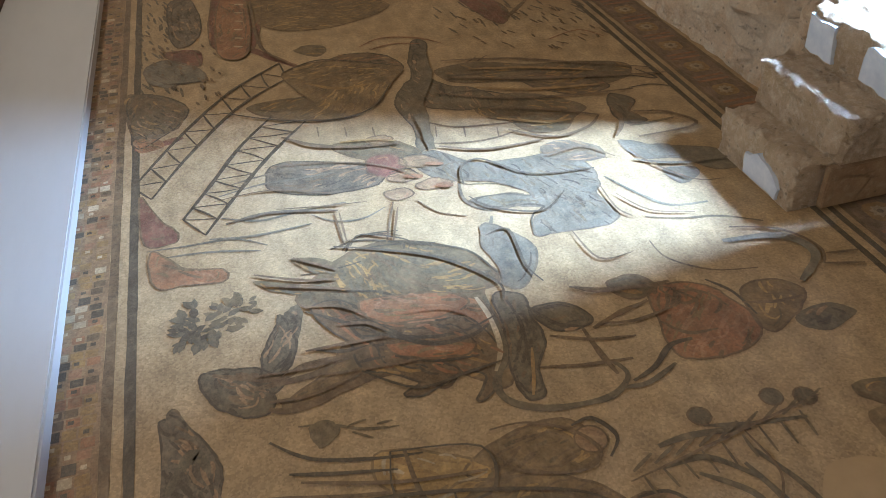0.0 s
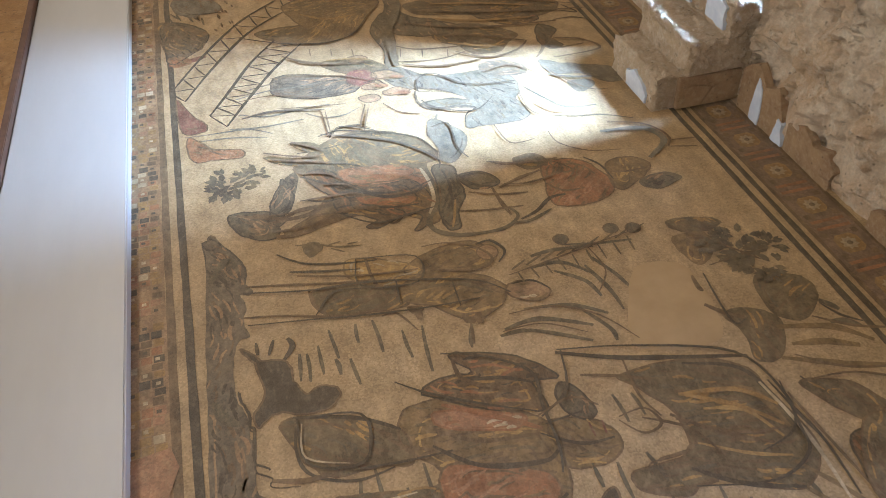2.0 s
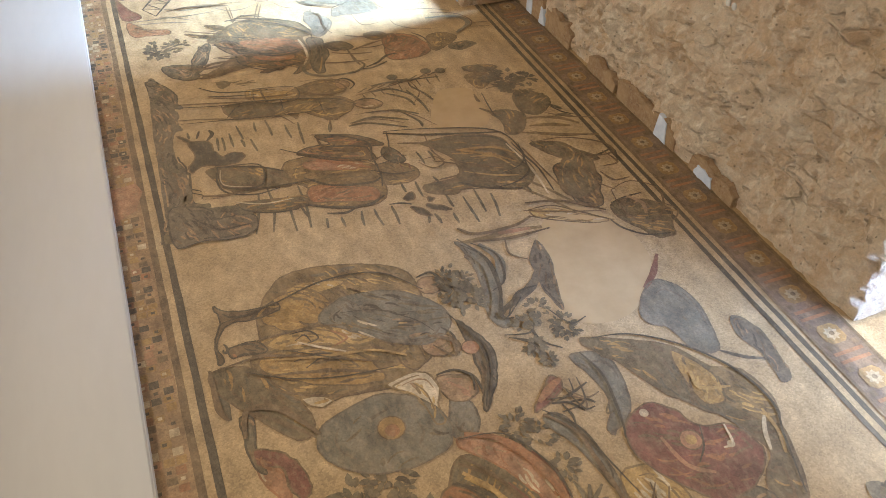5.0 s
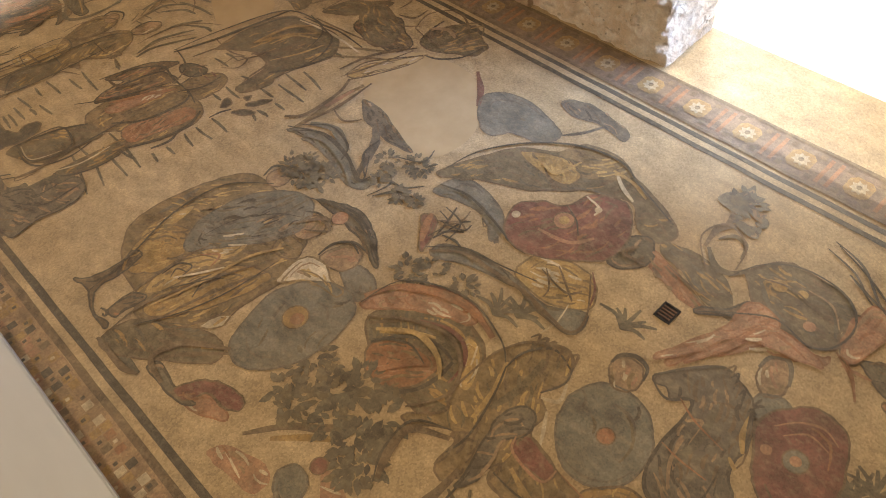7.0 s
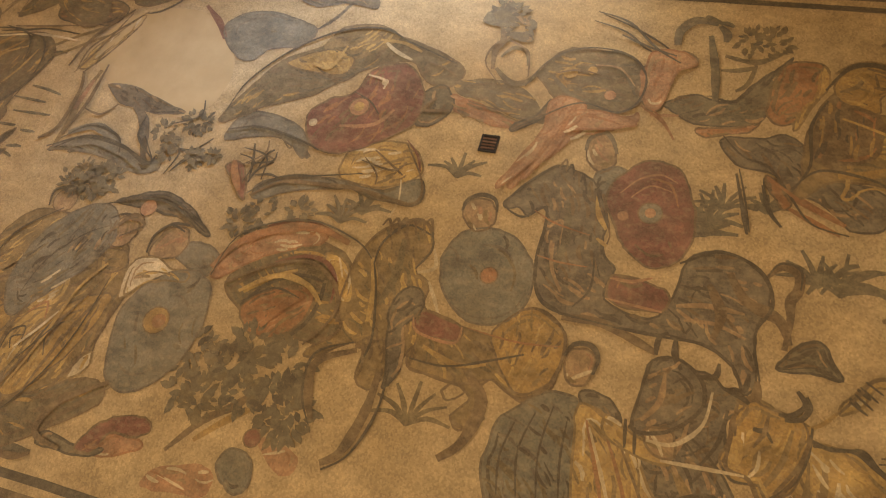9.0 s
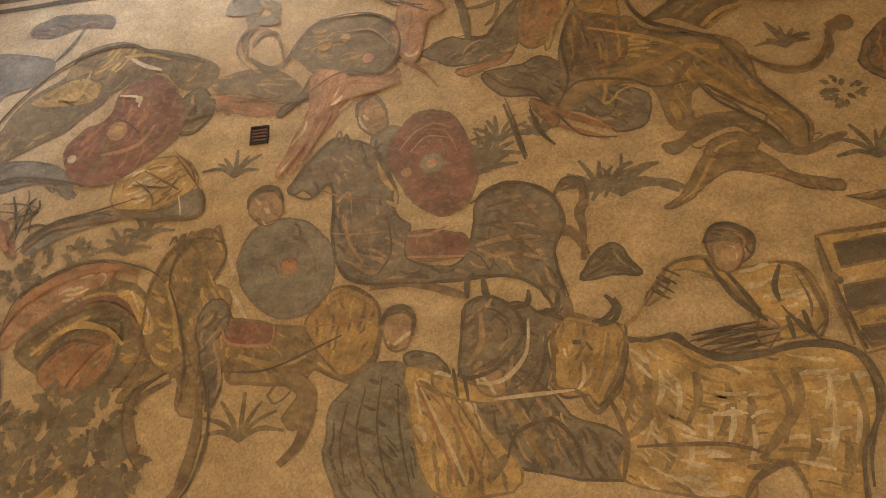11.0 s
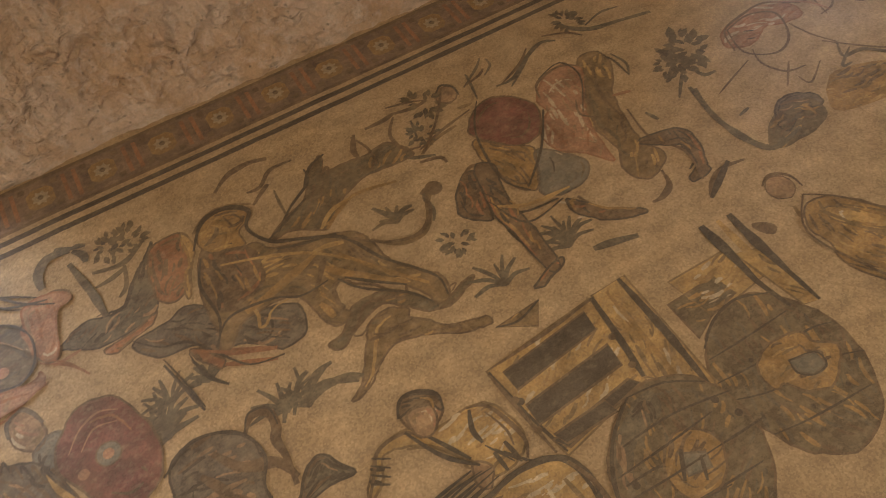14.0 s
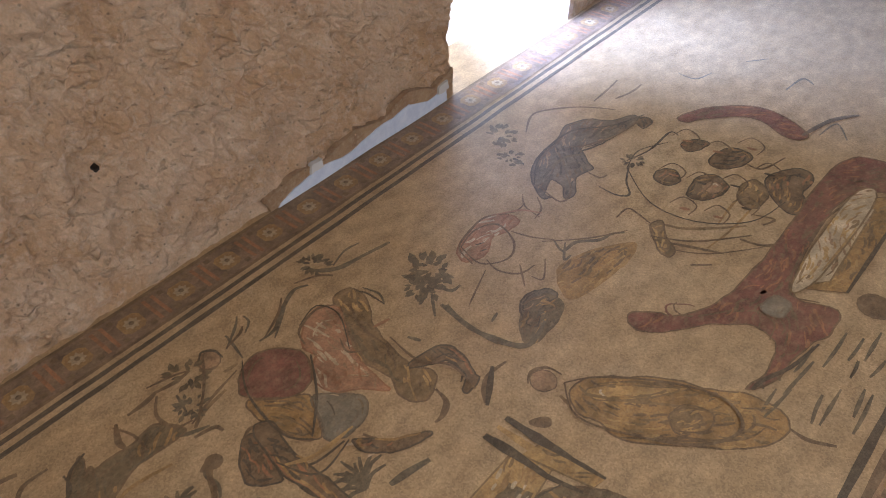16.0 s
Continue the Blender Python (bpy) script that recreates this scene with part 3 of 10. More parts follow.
fig = figure("inlaid_red_rocks", "inlaid low rocks in red pink and grey")
shape(fig, "red", 2, [(0.25, 3.13), (0.35, 3.11), (0.47, 2.99), (0.51, 2.8), (0.45, 2.73), (0.4, 2.81), (0.38, 2.96), (0.27, 3.02)], rim=True)
shape(fig, "pink", 1, [(0.26, 3.02), (0.37, 2.96), (0.4, 2.79), (0.36, 2.74), (0.26, 2.92)], rim=True)
shape(fig, "pink", 1, [(0.18, 2.66), (0.29, 2.58), (0.36, 2.36), (0.31, 2.25), (0.21, 2.29), (0.18, 2.5)])
shape(fig, "slate", 2, [(0.39, 2.28), (0.49, 2.21), (0.45, 2.09), (0.32, 2.05), (0.26, 2.12), (0.32, 2.22)], rim=True)
dot(fig, "red", 3, .05, 0.56, 2.13)
shape(fig, "pink", 1, [(0.56, 2.1), (0.58, 1.97), (0.51, 1.83), (0.41, 1.91)])
laid(fig)

fig = figure("inlaid_red_stump", "inlaid red stump with bare dark branches")
shape(fig, "red", 2, [(2.14, 3.02), (2.19, 2.97), (2.16, 2.89), (1.94, 2.79), (1.97, 2.86), (2.06, 2.94)], rim=True)
stroke(fig, "dark", 2, .02, [(2.05, 2.82), (2.15, 2.79), (2.22, 2.7)])
stroke(fig, "dark", 2, .02, [(2.09, 2.82), (2.22, 2.85), (2.34, 2.89)])
stroke(fig, "dark", 2, .018, [(2.16, 2.79), (2.27, 2.77), (2.31, 2.73)])
stroke(fig, "dark", 2, .018, [(2.11, 2.79), (2.13, 2.69), (2.11, 2.61)])
laid(fig)

fig = figure("inlaid_double_red_shield", "inlaid large red shield of two lobes with a pale boss")
shape(fig, "red", 3, [(2.44, 2.55), (2.62, 2.61), (2.74, 2.5), (2.82, 2.35), (3, 2.29), (3.08, 2.12), (3, 1.96), (2.79, 1.86), (2.62, 1.89), (2.48, 2.05), (2.36, 2.25), (2.35, 2.43)], rim=True)
dot(fig, "pink", 4, .07, 2.71, 2.28)
dot(fig, "gold", 5, .035, 2.71, 2.28)
stroke(fig, "pink", 4, .03, [(2.55, 2.36), (2.59, 2.14), (2.72, 2.04)])
stroke(fig, "dark", 4, .012, [(2.82, 2.35), (2.76, 2.22), (2.67, 2.13)])
dot(fig, "pale", 4, .03, 2.55, 2.55)
dot(fig, "pale", 4, .025, 2.92, 2.17)
laid(fig)

fig = figure("inlaid_shape", "inlaid olive brown crouching shape")
shape(fig, "olive", 1, [(2.49, 3.23), (2.79, 3.1), (3.02, 2.95), (3.17, 2.71), (3.34, 2.62), (3.38, 2.38), (3.3, 2.17), (3.19, 1.84), (3.08, 1.68), (2.94, 1.72), (2.96, 1.89), (3.1, 2.04), (3.05, 2.27), (2.91, 2.45), (2.76, 2.64), (2.63, 2.92), (2.5, 3.12)], rim=True)
shape(fig, "brown", 2, [(3.17, 2.71), (3.33, 2.59), (3.37, 2.37), (3.3, 2.19), (3.15, 2.31), (3.05, 2.52)])
shape(fig, "ochre", 2, [(3, 2.92), (3.14, 2.66), (3.09, 2.46), (2.96, 2.48), (2.94, 2.73)], rim=True)
stroke(fig, "gold", 3, .03, [(3.26, 2.32), (3.25, 2.15), (3.19, 2)])
stroke(fig, "pale", 3, .03, [(3.24, 2.27), (3.17, 2.17), (3.12, 2.05)])
shape(fig, "moss", 1, [(2.85, 1.9), (2.95, 1.78), (2.82, 1.67), (2.66, 1.74), (2.64, 1.88)], rim=True)
stroke(fig, "umber", 3, .02, [(3.11, 1.92), (3.07, 1.79), (3.02, 1.71)])
laid(fig)

fig = figure("inlaid_blue_rock", "inlaid blue-grey boulder shape")
shape(fig, "slate", 1, [(3.23, 3.53), (3.36, 3.47), (3.42, 3.26), (3.38, 3), (3.29, 2.81), (3.14, 2.88), (3.1, 3.09), (2.98, 3.21), (3.04, 3.38)], rim=True)
stroke(fig, "red", 1, .05, [(3.43, 3.77), (3.29, 3.6), (3.15, 3.49)])
stroke(fig, "grey", 1, .03, [(3.29, 2.82), (3.43, 2.7), (3.62, 2.61)])
shape(fig, "grey", 1, [(3.57, 3.05), (3.67, 2.91), (3.67, 2.73), (3.62, 2.48), (3.52, 2.44), (3.55, 2.67), (3.5, 2.88)])
laid(fig)

fig = figure("inlaid_shape", "inlaid fallen shape in a gold tunic with grey legs")
shape(fig, "gold", 2, [(2.24, 2.25), (2.4, 2.21), (2.49, 2.01), (2.45, 1.81), (2.29, 1.72), (2.17, 1.9), (2.16, 2.15)], rim=True)
stroke(fig, "umber", 3, .015, [(2.41, 2.06), (2.32, 1.92), (2.26, 1.83)])
stroke(fig, "umber", 3, .012, [(2.35, 2.11), (2.25, 2), (2.17, 1.98)])
shape(fig, "slate", 2, [(1.98, 2.75), (2.07, 2.72), (2.15, 2.49), (2.17, 2.22), (2.12, 2.15), (2.05, 2.48), (1.95, 2.7)], rim=True)
shape(fig, "slate", 2, [(2.15, 2.17), (2.14, 1.93), (2.25, 1.71), (2.12, 1.66), (2.07, 1.74), (2.08, 1.98)], rim=True)
stroke(fig, "red", 3, .015, [(2.51, 1.88), (2.41, 1.78), (2.3, 1.73)])
stroke(fig, "grey", 1, .06, [(2.29, 2.48), (2.44, 2.68), (2.48, 2.93)])
laid(fig)

fig = figure("inlaid_shape", "inlaid blue-grey ground strip")
shape(fig, "slate", 1, [(2.34, 3.12), (2.55, 3.06), (2.57, 2.8), (2.45, 2.56), (2.28, 2.51), (2.4, 2.71), (2.4, 2.88)], rim=True)
laid(fig)

fig = figure("inlaid_bare_shrub", "inlaid bare dark shrub with small leaves")
leaves(fig, "moss", 2, .08, 2.34, 3.59)
leaves(fig, "moss", 2, .08, 2.43, 3.4)
stroke(fig, "dark", 2, .02, [(2.05, 3.4), (2.18, 3.3), (2.16, 3.13)])
stroke(fig, "dark", 2, .02, [(2.22, 3.51), (2.22, 3.32), (2.33, 3.2)])
leaves(fig, "moss", 2, .07, 2.17, 3.27)
leaves(fig, "moss", 2, .09, 2.44, 3.34)
laid(fig)

fig = figure("inlaid_mortar_patch_large", "inlaid round patch of plain lime mortar filling a lost area")
shape(fig, "mortar", 1, [(3.03, 4.51), (3.25, 4.38), (3.37, 4.09), (3.35, 3.72), (3.13, 3.45), (2.9, 3.3), (2.62, 3.33), (2.46, 3.52), (2.48, 3.82), (2.65, 4.2), (2.83, 4.43)])
laid(fig)

fig = figure("inlaid_shape", "inlaid broken grey and brown shapes beside the mortar")
stroke(fig, "brown", 2, .06, [(2.76, 4.35), (2.5, 4.4), (2.31, 4.38), (2.06, 4.4)])
stroke(fig, "pink", 2, .05, [(2.67, 4.37), (2.41, 4.4)])
shape(fig, "slate", 2, [(2.06, 4.43), (2.19, 4.24), (2.2, 3.98), (2.11, 3.75), (2.06, 3.64), (2.13, 3.52), (2.04, 3.5), (1.99, 3.64), (2.05, 3.88), (2.09, 4.17)], rim=True)
stroke(fig, "grey", 2, .07, [(2.6, 4.03), (2.39, 3.79), (2.08, 3.64)])
shape(fig, "grey", 2, [(2.65, 4.23), (2.66, 3.99), (2.57, 3.73), (2.5, 3.5), (2.46, 3.76), (2.51, 4.05)])
stroke(fig, "brown", 2, .03, [(2.87, 4.98), (3.01, 4.78), (3.17, 4.5), (3.3, 4.42)])
stroke(fig, "brown", 2, .03, [(2.8, 4.89), (2.95, 4.67), (3.09, 4.44)])
leaves(fig, "moss", 2, .10, 1.88, 4.09)
leaves(fig, "moss", 2, .10, 1.96, 3.89)
leaves(fig, "moss", 2, .08, 1.84, 3.96)
laid(fig)

fig = figure("inlaid_grass_tufts", "inlaid dark grass tufts between the shape")
tuft(fig, "moss", 1, .22, 2.33, 0.01)
tuft(fig, "moss", 1, .2, 2.3, 1.5)
tuft(fig, "olive", 1, .24, 0.82, 1.34)
tuft(fig, "moss", 1, .18, 1.96, 2)
tuft(fig, "moss", 1, .16, 2.35, -0.21)
laid(fig)

fig = figure("inlaid_shape", "inlaid shape in a grey striped cloak and gold tunic")
shape(fig, "slate", 2, [(0.88, 0.9), (1.03, 0.83), (1.15, 0.68), (1.14, 0.51), (0.93, 0.48), (0.74, 0.44), (0.56, 0.39), (0.41, 0.35), (0.46, 0.76), (0.67, 0.89)], rim=True)
stroke(fig, "dark", 3, .012, [(0.97, 0.8), (0.79, 0.83), (0.61, 0.8)])
stroke(fig, "dark", 3, .012, [(1.04, 0.71), (0.83, 0.75), (0.6, 0.7)])
stroke(fig, "dark", 3, .012, [(1.09, 0.63), (0.85, 0.65), (0.59, 0.6)])
stroke(fig, "dark", 3, .012, [(1.05, 0.55), (0.83, 0.54), (0.57, 0.49)])
shape(fig, "gold", 3, [(1.13, 0.51), (1.08, 0.35), (1.03, 0.26), (0.8, 0.11), (0.63, -0.02), (0.52, 0.06), (0.55, 0.39), (0.9, 0.49)], rim=True)
stroke(fig, "rust", 4, .02, [(1.06, 0.46), (0.84, 0.37), (0.6, 0.28)])
stroke(fig, "rust", 4, .018, [(1.06, 0.38), (0.79, 0.24), (0.58, 0.16)])
stroke(fig, "pale", 4, .018, [(1.03, 0.44), (0.78, 0.32), (0.57, 0.23)])
stroke(fig, "umber", 4, .015, [(1.01, 0.3), (0.78, 0.16), (0.59, 0.05)])
shape(fig, "skin", 4, [(1.38, 0.62), (1.42, 0.55), (1.38, 0.48), (1.24, 0.5), (1.22, 0.58), (1.28, 0.62)], rim=True)
stroke(fig, "dark", 5, .03, [(1.36, 0.64), (1.43, 0.6), (1.44, 0.52), (1.38, 0.47), (1.29, 0.48)])
shape(fig, "gold", 4, [(1.11, 0.38), (1.05, 0.24), (1, 0.09), (0.94, 0.05), (0.94, 0.2), (1.01, 0.36)], rim=True)
stroke(fig, "dark", 5, .018, [(1.11, 0.28), (0.97, 0.26)])
stroke(fig, "dark", 5, .018, [(1.08, 0.23), (0.95, 0.21)])
shape(fig, "skin", 4, [(1.1, 0.16), (1.09, 0.05), (0.98, 0.04), (0.97, 0.12), (1.04, 0.18)], rim=True)
shape(fig, "grey", 2, [(1.2, 0.51), (1.19, 0.37), (1.09, 0.3), (1.07, 0.35), (1.13, 0.49)], rim=True)
laid(fig)



fig = figure("inlaid_dark_mound", "inlaid small dark mound")
shape(fig, "moss", 1, [(1.52, -0.36), (1.65, -0.44), (1.68, -0.54), (1.6, -0.6), (1.52, -0.64), (1.52, -0.5)], rim=True)
laid(fig)

fig = figure("inlaid_ochre_hooves", "inlaid ochre leg shapes under the oxen")
stroke(fig, "umber", 3, .05, [(0.58, 0.13), (0.65, 0.08), (0.69, 0.04)])
stroke(fig, "brown", 2, .05, [(0.92, 0.02), (0.78, -0.07), (0.6, -0.13)])
laid(fig)

fig = figure("inlaid_cage_cart", "inlaid wooden cage cart with dark slots")
shape(fig, "gold", 3, [(1.63, -1.45), (1.7, -2.14), (1.17, -2.1), (1.05, -1.55)], soft=False, rim=True)
shape(fig, "dark", 4, [(1.58, -1.52), (1.65, -2.07), (1.53, -2.06), (1.46, -1.53)], soft=False, rim=True)
shape(fig, "dark", 4, [(1.37, -1.52), (1.43, -2.06), (1.3, -2.05), (1.25, -1.52)], soft=False, rim=True)
shape(fig, "dark", 4, [(1.15, -1.53), (1.22, -2.03), (1.17, -2.07), (1.08, -1.58)], soft=False, rim=True)
shape(fig, "gold", 3, [(1.71, -2.16), (1.72, -2.38), (0.99, -2.38), (0.95, -2.34), (1.18, -2.11)], soft=False, rim=True)
stroke(fig, "dark", 4, .04, [(1.7, -2.15), (1.44, -2.13), (1.19, -2.1)])
stroke(fig, "dark", 4, .045, [(1.72, -2.34), (1.34, -2.35), (0.99, -2.34)])
stroke(fig, "ochre", 4, .03, [(1.69, -2.24), (1.35, -2.24), (1.09, -2.24)])
shape(fig, "brown", 2, [(1.82, -1.63), (1.84, -1.91), (1.71, -1.82)], soft=False, rim=True)
stroke(fig, "dark", 4, .015, [(1.82, -1.63), (1.79, -1.75), (1.84, -1.91)])
stroke(fig, "dark", 4, .02, [(1.62, -1.46), (1.33, -1.5), (1.07, -1.56)])
dot(fig, "dark", 5, .02, 1.4, -1.51)
dot(fig, "dark", 5, .02, 1.45, -2.11)
laid(fig)

fig = figure("inlaid_solid_wheel", "inlaid solid plank cart wheel with an ochre hub")
shape(fig, "olive", 4, [(0.97, -1.72), (1.11, -1.9), (1.16, -2.07), (1.09, -2.27), (0.94, -2.37), (0.76, -2.4), (0.55, -2.34), (0.39, -2.2), (0.32, -2.03), (0.33, -1.84), (0.44, -1.69), (0.63, -1.63), (0.82, -1.64)], rim=True)
shape(fig, "moss", 5, [(0.97, -1.75), (1.08, -1.92), (1.12, -2.07), (1, -2.05), (0.91, -1.83), (0.73, -1.69), (0.84, -1.69)])
shape(fig, "ochre", 6, [(0.77, -1.89), (0.86, -2), (0.86, -2.11), (0.77, -2.19), (0.66, -2.16), (0.57, -2.04), (0.57, -1.92), (0.66, -1.87)], rim=True)
shape(fig, "slate", 7, [(0.79, -1.99), (0.73, -2.1), (0.66, -2.08), (0.68, -1.96)], soft=False, rim=True)
stroke(fig, "dark", 8, .025, [(0.8, -2.01), (0.67, -1.93)])
stroke(fig, "dark", 8, .02, [(0.73, -2.07), (0.62, -2.02)])
stroke(fig, "dark", 6, .014, [(0.95, -1.79), (0.96, -2.08), (0.91, -2.4)])
stroke(fig, "dark", 6, .014, [(0.79, -1.69), (0.79, -1.85), (0.77, -1.9)])
stroke(fig, "dark", 6, .014, [(0.72, -2.19), (0.72, -2.43)])
stroke(fig, "dark", 6, .014, [(0.6, -1.67), (0.57, -1.92), (0.56, -2.3)])
dot(fig, "dark", 7, .02, 0.77, -1.73)
dot(fig, "dark", 7, .02, 0.65, -1.69)
dot(fig, "dark", 7, .02, 0.8, -2.36)
dot(fig, "dark", 7, .02, 0.52, -1.68)
dot(fig, "dark", 7, .02, 0.91, -2.31)
laid(fig)

fig = figure("inlaid_shape", "inlaid shape in a gold tunic with dark bands")
shape(fig, "gold", 3, [(1.36, -0.64), (1.49, -0.72), (1.56, -0.81), (1.57, -0.96), (1.5, -1.11), (1.52, -1.27), (1.46, -1.39), (1.26, -1.43), (1.15, -1.32), (1.17, -1.16), (1.28, -1.14), (1.45, -1), (1.51, -0.88), (1.5, -0.79), (1.38, -0.72)], rim=True)
stroke(fig, "dark", 4, .025, [(1.52, -1.01), (1.4, -1.08), (1.28, -1.15)])
stroke(fig, "dark", 4, .03, [(1.5, -1.27), (1.4, -1.23), (1.32, -1.24)])
stroke(fig, "dark", 4, .02, [(1.44, -0.68), (1.4, -0.73)])
stroke(fig, "dark", 4, .02, [(1.49, -0.71), (1.45, -0.77)])
stroke(fig, "dark", 4, .025, [(1.25, -1.26), (1.14, -1.27)])
stroke(fig, "dark", 4, .025, [(1.27, -1.33), (1.16, -1.35)])
stroke(fig, "umber", 4, .012, [(1.45, -1.33), (1.32, -1.37), (1.23, -1.36)])
shape(fig, "skin", 4, [(1.67, -0.97), (1.72, -1.06), (1.66, -1.16), (1.55, -1.14), (1.51, -1.04), (1.57, -0.97)], rim=True)
stroke(fig, "dark", 5, .035, [(1.64, -0.95), (1.72, -1), (1.72, -1.09), (1.66, -1.17), (1.57, -1.16)])
stroke(fig, "umber", 5, .012, [(1.57, -1), (1.54, -1.05)])
stroke(fig, "dark", 4, .016, [(1.2, -1.12), (1.19, -0.99), (1.16, -0.85)])
stroke(fig, "dark", 4, .016, [(1.17, -1.12), (1.15, -1), (1.14, -0.88)])
stroke(fig, "dark", 4, .016, [(1.13, -1.12), (1.11, -1.03), (1.11, -0.94)])
stroke(fig, "dark", 4, .016, [(1.23, -1.12), (1.21, -0.97), (1.19, -0.83)])
shape(fig, "skin", 4, [(1.25, -1.14), (1.2, -1.21), (1.12, -1.16), (1.15, -1.11)], rim=True)
stroke(fig, "ochre", 4, .02, [(1.37, -0.65), (1.28, -0.57), (1.23, -0.46)])
laid(fig)

fig = figure("inlaid_field_grasses", "inlaid dark grass tufts")
tuft(fig, "moss", 1, .24, 1.97, -0.49)
tuft(fig, "moss", 1, .24, 1.94, -0.6)
tuft(fig, "moss", 1, .22, 2.23, 0.06)
stroke(fig, "moss", 1, .04, [(2, -0.59), (2.02, -0.72), (1.94, -0.88)])
tuft(fig, "moss", 1, .22, 2.01, -1.82)
tuft(fig, "moss", 1, .2, 2.03, -2.25)
leaves(fig, "moss", 1, .09, 2.41, -1.74)
tuft(fig, "olive", 1, .16, 2.71, -1.52)
laid(fig)

fig = figure("inlaid_small_mound", "inlaid small dark mound beside the shape tail")
shape(fig, "moss", 1, [(1.53, -0.36), (1.66, -0.46), (1.67, -0.53), (1.61, -0.57), (1.53, -0.63), (1.55, -0.51)], rim=True)
laid(fig)

fig = figure("inlaid_ochre_stain", "inlaid ochre stained patch of the floor")
shape(fig, "ochre", 1, [(2.22, -4.35), (2.16, -4.66), (1.97, -4.94), (1.89, -4.88), (1.89, -4.53), (1.98, -4.17)])
shape(fig, "olive", 1, [(2.16, -3.83), (2.16, -4.1), (1.98, -4.11), (1.92, -3.82), (1.98, -3.65)])
laid(fig)

fig = figure("inlaid_red_ship", "inlaid dark red ship hull with a curled prow")
shape(fig, "red", 2, [(1.17, -5.05), (1.15, -5.65), (1.19, -6.61), (1.1, -7), (0.87, -7.1), (0.59, -7.21), (0.48, -6.83), (0.95, -6.45), (0.88, -5.22), (0.56, -5.2), (0.52, -4.97), (0.6, -4.72), (0.64, -4.35), (0.74, -4.2), (0.7, -4.43), (0.76, -4.67), (0.92, -4.72), (1.14, -4.56), (1.29, -4.37), (1.42, -4.24), (1.55, -4.22), (1.61, -4.31), (1.51, -4.41), (1.35, -4.49), (1.24, -4.67), (1.18, -4.9)], rim=True)
shape(fig, "ochre", 3, [(0.88, -5.21), (0.93, -6.42), (0.72, -6.63), (0.58, -6.61), (0.57, -5.4)], soft=False, rim=True)
shape(fig, "pale", 4, [(0.83, -5.29), (0.86, -6.34), (0.73, -6.43), (0.7, -5.44)], soft=False, rim=True)
shape(fig, "skin", 5, [(0.97, -4.91), (0.94, -5.07), (0.82, -5.06), (0.81, -4.9)], soft=False, rim=True)
stroke(fig, "dark", 3, .03, [(0.71, -4.22), (0.69, -4.33), (0.6, -4.54), (0.54, -4.83)])
stroke(fig, "dark", 4, .03, [(0.57, -5.4), (0.57, -6.58)])
shape(fig, "red", 2, [(2.51, -6.66), (2.35, -7), (2.04, -7.25), (1.71, -7.22), (1.51, -7.08), (1.62, -6.94), (2, -7.05), (2.3, -6.79), (2.41, -6.63)], rim=True)
stroke(fig, "grey", 2, .05, [(1.55, -7.06), (1.45, -7.43), (1.29, -7.67)])
laid(fig)

fig = figure("inlaid_cart_boards", "inlaid striped end boards of the cart")
stroke(fig, "dark", 4, .06, [(1.75, -2.93), (1.54, -2.94), (1.33, -2.94)])
stroke(fig, "gold", 4, .05, [(1.73, -3.03), (1.49, -3.03), (1.29, -3.03)])
stroke(fig, "dark", 4, .06, [(1.73, -3.11), (1.51, -3.11), (1.28, -3.12)])
stroke(fig, "dark", 4, .04, [(2.03, -3.37), (1.87, -3.11)])
laid(fig)

fig = figure("inlaid_ship_oars", "inlaid grey blade tips")
leaves(fig, "moss", 1, .12, 2.91, -3.78)
leaves(fig, "moss", 1, .12, 2.83, -3.63)
stroke(fig, "moss", 2, .045, [(2.63, -3.58), (2.35, -3.54), (2.1, -3.57), (1.96, -3.66), (2, -3.9)])
laid(fig)

fig = figure("inlaid_small_boat", "inlaid red boat with a dark hull and mast")
shape(fig, "red", 1, [(0.71, 12.87), (0.83, 12.82), (0.74, 12.01), (0.86, 11.62), (0.95, 11.94), (1.02, 12.76), (1.14, 12.71), (0.96, 11.44), (0.62, 11.64)], rim=True)
shape(fig, "slate", 2, [(0.79, 12.56), (0.95, 12.49), (0.87, 11.66), (0.76, 11.77)], rim=True)
stroke(fig, "red", 1, .08, [(0.85, 11.55), (1.06, 11.23), (1.24, 10.98)])
shape(fig, "red", 1, [(0.23, 11.58), (0.44, 11.57), (0.51, 11.27), (0.38, 11.34)], rim=True)
shape(fig, "slate", 1, [(0.08, 11.29), (0.21, 11.48), (0.46, 11.28), (0.54, 11.02), (0.28, 11)], rim=True)
shape(fig, "grey", 1, [(-0.03, 10.87), (0.18, 10.85), (0.39, 10.57), (0.31, 10.31), (0.04, 10.06), (-0.01, 10.42)], rim=True)
stroke(fig, "red", 1, .08, [(0.02, 10.07), (0.19, 10.08), (0.34, 10.13)])
shape(fig, "grey", 1, [(0.29, 12.74), (0.49, 12.81), (0.56, 12.07), (0.44, 11.7), (0.3, 11.82)], rim=True)
shape(fig, "red", 1, [(2.85, 11.88), (3.07, 11.88), (3.17, 11.44), (3.04, 11.17), (2.93, 11.37)], rim=True)
stroke(fig, "umber", 1, .05, [(3.08, 11.25), (3.4, 11.6)])
shape(fig, "brown", 1, [(1.06, 12.61), (1.81, 12.46), (2.22, 11.96), (1.75, 11.66), (1.25, 11.72), (1.01, 12.06)], rim=True)
laid(fig)

